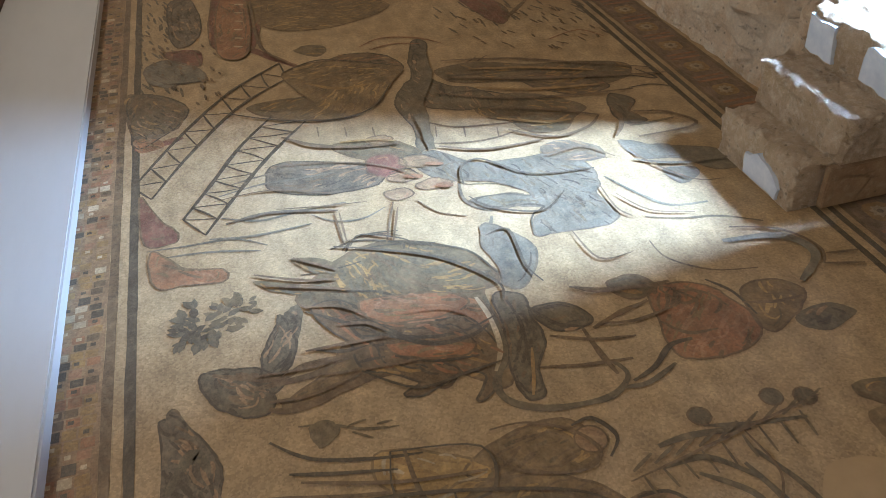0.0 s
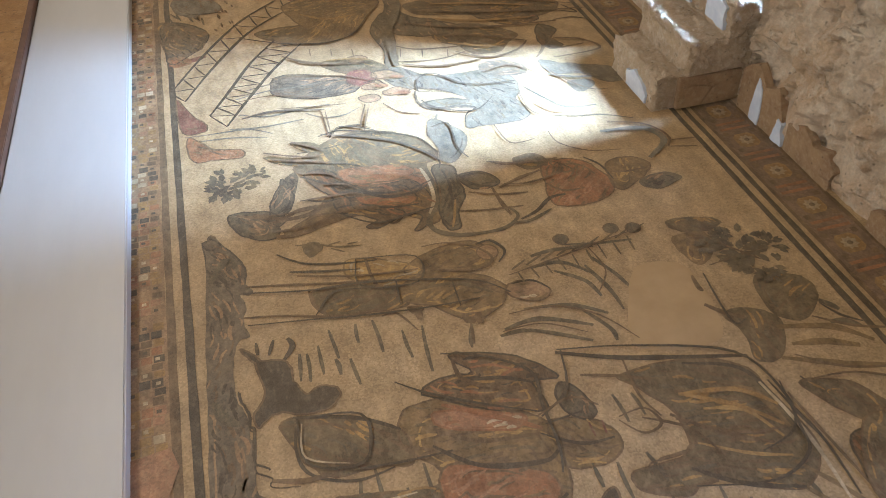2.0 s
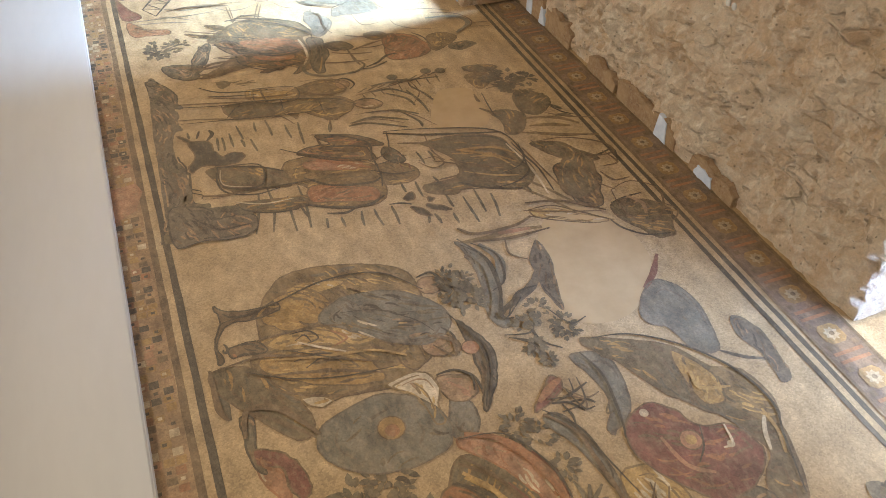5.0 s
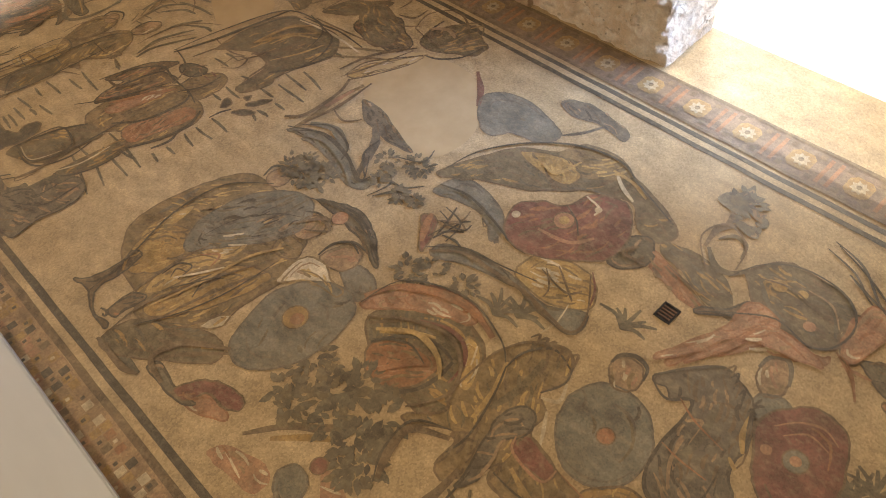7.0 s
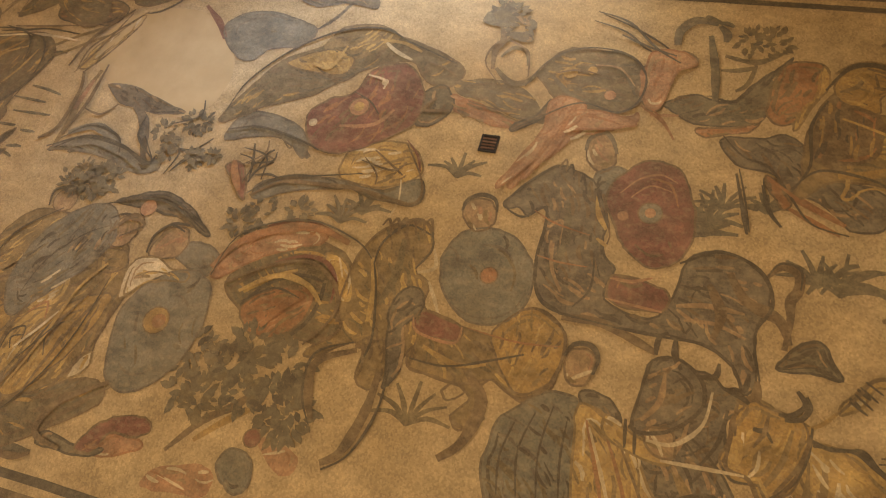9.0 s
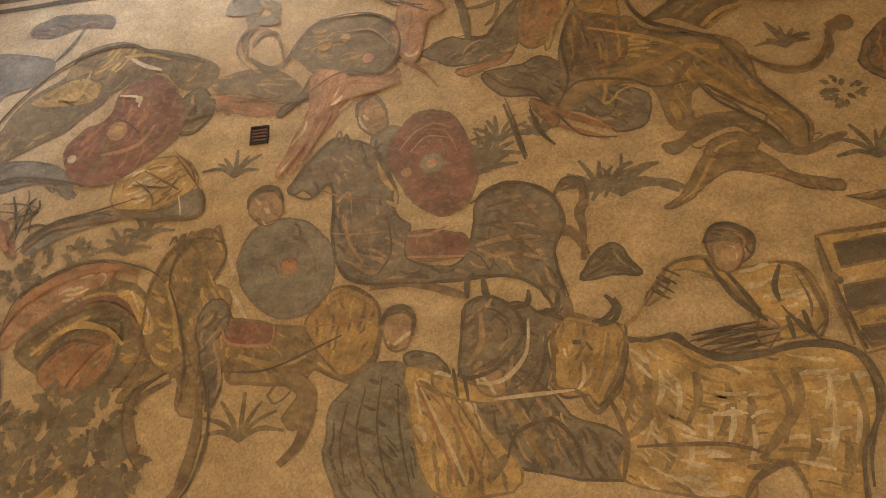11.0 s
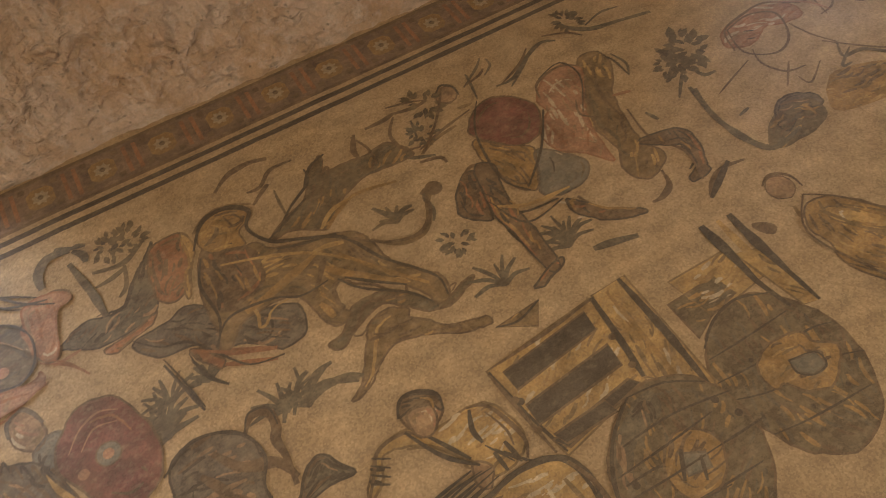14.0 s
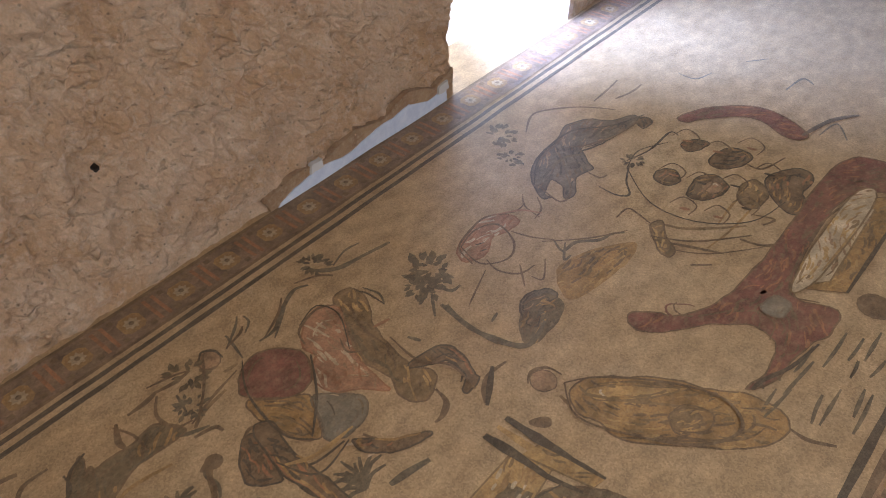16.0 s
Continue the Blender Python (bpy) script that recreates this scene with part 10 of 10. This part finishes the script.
stroke(fig, "umber", 8, 0.03, [(2.33, 10.64), (2.84, 10.49), (3.22, 10.28), (3.78, 9.96)])
stroke(fig, "umber", 8, 0.03, [(2.29, 10.34), (2.72, 10.16), (3.28, 9.98), (3.86, 9.84)])
stroke(fig, "umber", 8, 0.03, [(2.14, 10.13), (2.54, 9.90), (3.01, 9.76), (3.50, 9.69)])
stroke(fig, "umber", 8, 0.03, [(2.42, 9.77), (2.78, 9.63), (3.11, 9.42)])
stroke(fig, "umber", 8, 0.03, [(2.46, 9.44), (2.71, 9.25), (2.97, 9.29), (3.11, 9.42)])
stroke(fig, "umber", 8, 0.03, [(3.24, 9.51), (3.21, 9.27), (3.09, 9.11)])
stroke(fig, "umber", 8, 0.03, [(3.35, 9.38), (3.56, 9.30), (3.66, 9.08), (3.23, 9.06)])
stroke(fig, "ochre", 7, 0.035, [(2.49, 10.42), (2.91, 10.29), (3.37, 10.07)])
stroke(fig, "ochre", 7, 0.035, [(2.44, 10.11), (2.82, 9.94), (3.31, 9.84)])
stroke(fig, "ochre", 7, 0.035, [(2.44, 9.62), (2.72, 9.46), (2.91, 9.43)])
stroke(fig, "umber", 8, 0.03, [(1.03, 9.83), (1.19, 9.67), (1.48, 9.56), (1.73, 9.52)])
stroke(fig, "ochre", 7, 0.03, [(1.35, 9.67), (1.57, 9.63), (1.71, 9.56)])
stroke(fig, "umber", 8, 0.012, [(1.24, 9.93), (1.23, 9.79)])
stroke(fig, "umber", 8, 0.012, [(1.42, 9.86), (1.41, 9.72)])
stroke(fig, "umber", 8, 0.012, [(1.60, 9.79), (1.59, 9.65)])
stroke(fig, "umber", 8, 0.012, [(2.01, 9.65), (1.98, 9.51)])
stroke(fig, "umber", 8, 0.012, [(2.19, 9.58), (2.16, 9.44)])
stroke(fig, "umber", 8, 0.012, [(2.40, 9.50), (2.37, 9.37)])
stroke(fig, "umber", 8, 0.03, [(1.96, 9.39), (2.24, 9.25), (2.63, 9.24)])
stroke(fig, "umber", 8, 0.016, [(3.10, 8.95), (3.15, 8.75), (3.31, 8.49), (3.48, 8.44)])
stroke(fig, "slate", 7, 0.03, [(3.07, 8.82), (3.31, 8.69), (3.68, 8.65)])
stroke(fig, "umber", 8, 0.014, [(2.80, 8.51), (2.91, 8.29), (3.14, 8.19)])
stroke(fig, "umber", 8, 0.014, [(2.77, 8.03), (2.79, 7.86), (2.96, 7.70), (3.19, 7.64)])
stroke(fig, "umber", 8, 0.014, [(2.41, 8.26), (2.45, 7.98), (2.64, 7.97)])
stroke(fig, "slate", 7, 0.06, [(3.14, 7.90), (3.46, 7.84), (3.54, 7.65), (3.34, 7.48)])
stroke(fig, "umber", 8, 0.02, [(3.24, 8.00), (3.49, 7.89), (3.59, 7.69), (3.53, 7.56)])
stroke(fig, "umber", 8, 0.016, [(3.59, 7.63), (3.77, 7.60)])
stroke(fig, "umber", 8, 0.016, [(3.53, 7.56), (3.73, 7.50)])
laid(fig)

fig = figure("inlaid_fallen_shape_lines", "inlaid dark contours of the small shapes near the wall border")
shape(fig, "olive", 6, [(3.33, 5.08), (3.55, 5.07), (3.50, 4.80), (3.35, 4.59), (3.17, 4.58), (3.14, 4.77)], rim=True)
stroke(fig, "umber", 8, 0.022, [(3.18, 5.39), (3.49, 5.36), (3.76, 5.19), (3.80, 5.03), (3.62, 5.03), (3.42, 5.16), (3.31, 5.28)])
stroke(fig, "umber", 8, 0.018, [(3.07, 5.35), (3.10, 5.05), (3.15, 4.61)])
stroke(fig, "umber", 8, 0.018, [(3.50, 4.56), (3.71, 4.61), (3.87, 4.45), (3.79, 4.23), (3.62, 4.10), (3.48, 4.19), (3.46, 4.35), (3.50, 4.56)])
stroke(fig, "umber", 8, 0.03, [(2.76, 4.65), (3.05, 4.57), (3.33, 4.35)])
stroke(fig, "umber", 8, 0.016, [(2.71, 4.57), (2.91, 4.48), (3.29, 4.35)])
stroke(fig, "skin", 7, 0.04, [(3.57, 4.46), (3.65, 4.33), (3.61, 4.20)])
stroke(fig, "umber", 8, 0.016, [(3.54, 4.55), (3.43, 4.72), (3.46, 4.93)])
stroke(fig, "umber", 8, 0.02, [(3.61, 4.87), (3.75, 4.88), (3.71, 5.07)])
stroke(fig, "umber", 8, 0.035, [(2.13, 4.55), (2.25, 4.44), (2.56, 4.43), (2.73, 4.49)])
stroke(fig, "umber", 8, 0.02, [(2.42, 4.30), (2.39, 4.15), (2.49, 4.05)])
stroke(fig, "slate", 7, 0.07, [(2.21, 4.33), (2.29, 4.13), (2.19, 3.91), (2.10, 3.87)])
stroke(fig, "dark", 8, 0.018, [(2.16, 4.36), (2.29, 4.18), (2.24, 3.92), (2.11, 3.84)])
shape(fig, "grey", 6, [(0.11, 5.53), (0.28, 5.52), (0.41, 5.42), (0.44, 5.31), (0.69, 5.27), (0.71, 5.12), (0.57, 5.03), (0.29, 5.08), (0.11, 5.06), (0.07, 5.26)], rim=True)
stroke(fig, "dark", 8, 0.018, [(0.26, 5.38), (0.41, 5.18), (0.59, 5.16), (0.72, 5.16)])
stroke(fig, "skin", 7, 0.03, [(0.53, 5.23), (0.63, 5.15), (0.51, 5.12)])
stroke(fig, "dark", 8, 0.016, [(3.10, 6.29), (3.06, 5.89), (3.15, 5.88)])
stroke(fig, "umber", 8, 0.02, [(3.11, 6.76), (3.28, 6.57), (3.50, 6.29)])
stroke(fig, "umber", 8, 0.016, [(3.17, 6.34), (3.44, 6.37), (3.59, 6.37)])
leaves(fig, "moss", 8, .05, 3.25, 6.50)
leaves(fig, "moss", 8, .05, 3.36, 6.31)
leaves(fig, "moss", 8, .05, 3.46, 6.16)
leaves(fig, "moss", 8, .05, 3.38, 6.57)
stroke(fig, "dark", 8, 0.018, [(3.07, 5.43), (3.01, 5.15), (2.96, 5.00), (2.72, 4.91), (2.34, 4.99)])
stroke(fig, "ochre", 7, 0.03, [(2.52, 5.51), (2.77, 5.36), (2.94, 5.18)])
stroke(fig, "umber", 8, 0.018, [(2.27, 5.43), (2.47, 5.30), (2.56, 5.10)])
laid(fig)

fig = figure("inlaid_crouching_shape_lines", "inlaid dark contours of the crouching shapes round the red lobed shield")
stroke(fig, "dark", 8, 0.018, [(2.54, 3.20), (2.81, 3.14), (3.10, 2.92), (3.30, 2.62), (3.35, 2.32), (3.26, 2.11), (3.12, 1.74)])
stroke(fig, "umber", 7, 0.03, [(1.96, 2.76), (2.09, 2.58), (2.11, 2.35), (2.12, 2.08), (2.07, 1.72)])
stroke(fig, "dark", 8, 0.014, [(1.97, 2.79), (2.12, 2.61), (2.17, 2.35), (2.23, 2.08)])
stroke(fig, "umber", 8, 0.016, [(2.16, 2.16), (2.07, 1.89), (2.09, 1.69), (2.24, 1.70), (2.48, 1.87)])
stroke(fig, "umber", 8, 0.014, [(2.32, 2.12), (2.28, 1.90), (2.35, 1.83)])
stroke(fig, "dark", 8, 0.02, [(2.41, 3.12), (2.46, 2.89), (2.40, 2.58), (2.35, 2.43)])
stroke(fig, "gold", 7, 0.03, [(3.01, 2.73), (2.99, 2.59), (3.18, 2.53)])
stroke(fig, "pale", 8, 0.022, [(2.96, 2.30), (2.93, 2.17), (2.86, 2.16)])
stroke(fig, "umber", 8, 0.03, [(2.84, 1.79), (2.74, 1.84), (2.76, 1.68)])
stroke(fig, "umber", 8, 0.014, [(2.84, 1.58), (2.80, 1.31), (2.91, 1.19)])
stroke(fig, "umber", 8, 0.014, [(2.96, 1.39), (3.16, 1.56), (3.34, 1.49), (3.26, 1.31), (3.07, 1.26)])
stroke(fig, "slate", 7, 0.05, [(2.09, 4.38), (2.17, 4.14), (2.11, 3.80), (2.01, 3.62)])
stroke(fig, "dark", 8, 0.018, [(2.08, 4.44), (2.19, 4.17), (2.16, 3.83), (2.07, 3.56), (2.27, 3.71)])
stroke(fig, "umber", 8, 0.03, [(2.19, 4.37), (2.47, 4.31), (2.81, 4.31)])
stroke(fig, "dark", 8, 0.016, [(1.72, 3.76), (1.81, 3.50), (1.81, 3.26), (1.66, 2.94)])
stroke(fig, "umber", 8, 0.02, [(1.67, 3.58), (1.64, 3.38), (1.53, 3.52)])
stroke(fig, "dark", 8, 0.014, [(2.01, 3.43), (2.18, 3.39), (2.25, 3.47)])
stroke(fig, "dark", 8, 0.014, [(2.03, 3.40), (2.15, 3.30), (2.20, 3.15)])
stroke(fig, "dark", 8, 0.014, [(2.29, 2.94), (2.25, 2.76), (2.08, 2.73)])
stroke(fig, "dark", 8, 0.014, [(2.18, 2.88), (2.22, 2.71), (2.29, 2.70)])
stroke(fig, "dark", 8, 0.014, [(2.39, 3.56), (2.48, 3.37), (2.61, 3.39)])
stroke(fig, "rust", 7, 0.05, [(1.98, 2.85), (2.10, 2.93), (2.19, 2.97)])
laid(fig)


# ---- things along the walls ----
def rough_block(name, x0, x1, y0, y1, z0, z1, material, parent, amount=0.018, seed=0, label=""):
    """A worn stone block with chipped, uneven edges."""
    bm = bmesh.new()
    n = [max(3, int((b - a) / 0.028)) for a, b in ((x0, x1), (y0, y1), (z0, z1))]
    bmesh.ops.create_cube(bm, size=1.0)
    for axis in range(3):
        es = [e for e in bm.edges if abs(abs((e.verts[0].co - e.verts[1].co).normalized()[axis]) - 1) < 1e-4]
        bmesh.ops.subdivide_edges(bm, edges=es, cuts=n[axis], use_grid_fill=True)
    for v in bm.verts:
        c = v.co.copy()
        edge = sorted(0.5 - abs(c[k]) for k in range(3))
        v.co = Vector((x0 + (c.x + 0.5) * (x1 - x0), y0 + (c.y + 0.5) * (y1 - y0), z0 + (c.z + 0.5) * (z1 - z0)))
        p = v.co
        wear = amount * 1.6 if edge[1] < 1e-4 else amount
        d = Vector(noise.noise_vector(p * 8 + Vector((seed, 0, 0)))) * wear + Vector(noise.noise_vector(p * 16)) * wear * 0.9 + Vector(noise.noise_vector(p * 37)) * wear * 0.7
        if edge[1] < 1e-4:
            mid = Vector(((x0 + x1) / 2, (y0 + y1) / 2, (z0 + z1) / 2))
            d += (mid - p).normalized() * 0.02 * (0.4 + abs(noise.noise(p * 4)))
        if c.z > -0.49:
            v.co = p + d
    return part(name, bm, material, parent, label)


def plaster_patch(x, pts, material, parent, name="plaster_patch", thick=0.02, label=""):
    """A broken sheet of plaster with thickness, lying on a wall face (y and z outline)."""
    bm = bmesh.new()
    line = [((p[0] * (4 - k) + q[0] * k) / 4, (p[1] * (4 - k) + q[1] * k) / 4) for p, q in zip(pts, pts[1:] + pts[:1]) for k in range(4)]
    line = [(y + noise.noise((y * 14, z * 14, 2)) * 0.022, max(z + noise.noise((y * 14, z * 14, 8)) * 0.022, 0.006)) for y, z in line]
    f0 = [bm.verts.new((x - thick, y, z)) for y, z in line]
    f1 = [bm.verts.new((x + 0.03, y, z)) for y, z in line]
    bm.faces.new(f0)
    for i in range(len(line)):
        j = (i + 1) % len(line)
        bm.faces.new((f0[i], f0[j], f1[j], f1[i]))
    return part(name, bm, material, parent, label)


steps = tagged(new("stone_steps"), "worn cream stone steps rising to a doorway", "steps")
rough_block("step", 3.63, 4.42, 8.03, 8.77, 0.0, 0.285, STEP, steps, 0.016, 1)
rough_block("step", 3.86, 4.46, 7.99, 8.80, 0.285, 0.56, STEP, steps, 0.018, 2)
rough_block("step", 4.14, 4.95, 7.97, 8.83, 0.56, 0.84, STEP, steps, 0.018, 3)
plaster_patch(3.62, [(8.13, 0.02), (8.45, 0.03), (8.47, 0.15), (8.35, 0.2), (8.23, 0.17), (8.13, 0.1)], PLASTER, steps, "plaster_facing", 0.012, "chipped blue-white plaster facing")
plaster_patch(4.13, [(8.05, 0.60), (8.31, 0.60), (8.29, 0.80), (8.15, 0.82), (8.05, 0.78)], PLASTER, steps, "plaster_facing", 0.012, "chipped blue-white plaster facing")
plaster_patch(4.13, [(8.53, 0.60), (8.78, 0.60), (8.79, 0.82), (8.58, 0.80)], PLASTER, steps, "plaster_facing", 0.012, "chipped blue-white plaster facing")
bm = bmesh.new()
box(bm, 3.80, 4.33, 7.97, 8.02, 0.02, 0.28, 0.006)
part("side_slab", bm, BROKEN, steps, "brown plastered side slab")

wall_e, wall_n = bpy.data.objects["wall_east"], bpy.data.objects["wall_east_near"]
for y0, y1, h in ((7.36, 7.9, 0.46), (6.75, 7.28, 0.3), (5.85, 6.35, 0.2), (4.85, 5.8, 0.26), (4.02, 4.6, 0.2)):
    w = y1 - y0
    plaster_patch(X_WALL - 0.012, [(y0, 0.01), (y1, 0.01), (y1, h * 0.75), (y0 + w * 0.7, h), (y0 + w * 0.45, h * 0.72), (y0 + w * 0.2, h * 0.86), (y0, h * 0.5)], BROKEN, wall_e, "broken_plaster", 0.035, "broken brown plaster edge")
for y0, y1, h in ((4.97, 5.14, 0.24), (4.28, 4.52, 0.12), (7.6, 7.72, 0.36), (7.3, 7.42, 0.2)):
    plaster_patch(X_WALL - 0.045, [(y0, 0.01), (y1, 0.01), (y1 - 0.02, h), (y0 + 0.03, h * 0.85)], PLASTER, wall_e, "plaster_remnant", 0.012, "small blue-white plaster remnant")
plaster_patch(X_WALL - 0.012, [(-5.7, 0.01), (-3.5, 0.01), (-3.48, 0.12), (-3.75, 0.2), (-4.1, 0.17), (-4.45, 0.27), (-4.8, 0.2), (-5.1, 0.33), (-5.45, 0.2), (-5.7, 0.3)], BROKEN, wall_n, "broken_plaster", 0.03, "broken brown plaster edge")
plaster_patch(X_WALL - 0.04, [(-5.6, 0.01), (-3.58, 0.01), (-3.66, 0.06), (-4.0, 0.14), (-4.3, 0.1), (-4.7, 0.16), (-5.1, 0.2), (-5.35, 0.12), (-5.6, 0.14)], PLASTER, wall_n, "plaster_remnant", 0.014, "strip of blue-white plaster at the wall foot")
for y, z in ((-4.0, 0.17), (-5.55, 0.17)):
    plaster_patch(X_WALL - 0.052, [(y - 0.07, z - 0.03), (y + 0.07, z - 0.04), (y + 0.06, z + 0.03), (y - 0.05, z + 0.05)], LEDGE, wall_n, "plaster_chip", 0.014, "small white plaster chip")
# putlog holes, their inner shade drawn as dark chips on the face, and pale studs
for wall, spots in ((wall_e, ()), (wall_n, ((-2.36, 1.06),))):
    for k, (y, z) in enumerate(spots):
        plaster_patch(X_WALL - 0.01, [(y - 0.015, z - 0.012), (y + 0.012, z - 0.016), (y + 0.016, z + 0.01), (y - 0.012, z + 0.015)], IRON, wall, "socket", 0.03 + 0.002 * k, "dark chip painted for the shade in a masonry socket")
for y in (4.66, 4.59):
    bm = bmesh.new()
    bmesh.ops.create_uvsphere(bm, u_segments=10, v_segments=6, radius=0.025, matrix=Matrix.Translation((X_WALL - 0.05, y, 1.47)) @ Matrix.Diagonal((0.5, 1, 1.2, 1)))
    part("stud", bm, LEDGE, wall_e, "small white stud")

drain = tagged(new("floor_drain"), "small dark iron drain grate set in the mosaic", "drain")
drain.location = (2.56, 1.372, 0.0)
for name, (x0, x1, y0, y1) in (("frame_side", (-.06, .06, -.055, -.043)), ("frame_side", (-.06, .06, .043, .055)), ("frame_side", (-.06, -.048, -.043, .043)), ("frame_side", (.048, .06, -.043, .043))):
    part(name, box(bmesh.new(), x0, x1, y0, y1, 0.001, 0.014, 0.002), IRON, drain)
for k in range(4):
    x = -0.033 + k * 0.022
    part("grate_bar", box(bmesh.new(), x - .005, x + .005, -.043, .043, 0.001, 0.012, 0.0015), RUST, drain)
part("sump", box(bmesh.new(), -.048, .048, -.043, .043, 0.001, 0.006), IRON, drain)


def column(x, y):
    """A squat column stump on a moulded base at the court side."""
    c = tagged(new("column_stump"), "weathered pale stone column stump on a moulded base", "column", "columns on the court side")
    c.location = (x, y, 0.03)
    for name, prof in (("base", ((.34, 0), (.34, .10), (.31, .12), (.33, .17), (.33, .22), (.27, .26))), ("shaft", ((.235, .26), (.23, .8), (.225, 1.6), (.215, 2.4), (.0, 2.42)))):
        bm = bmesh.new()
        rings = [[bm.verts.new((math.cos(k * math.pi / 14) * (r + noise.noise((k * .7, z * 4, x)) * .008), math.sin(k * math.pi / 14) * (r + noise.noise((k * .7, z * 4, y)) * .008), z)) for k in range(28)] for r, z in prof]
        for a, b in zip(rings, rings[1:]):
            for k in range(28):
                bm.faces.new((a[k], a[(k + 1) % 28], b[(k + 1) % 28], b[k]))
        part(name, bm, STEP, c)
    return c


for y in (12.6, 16.2):
    column(-1.9, y)
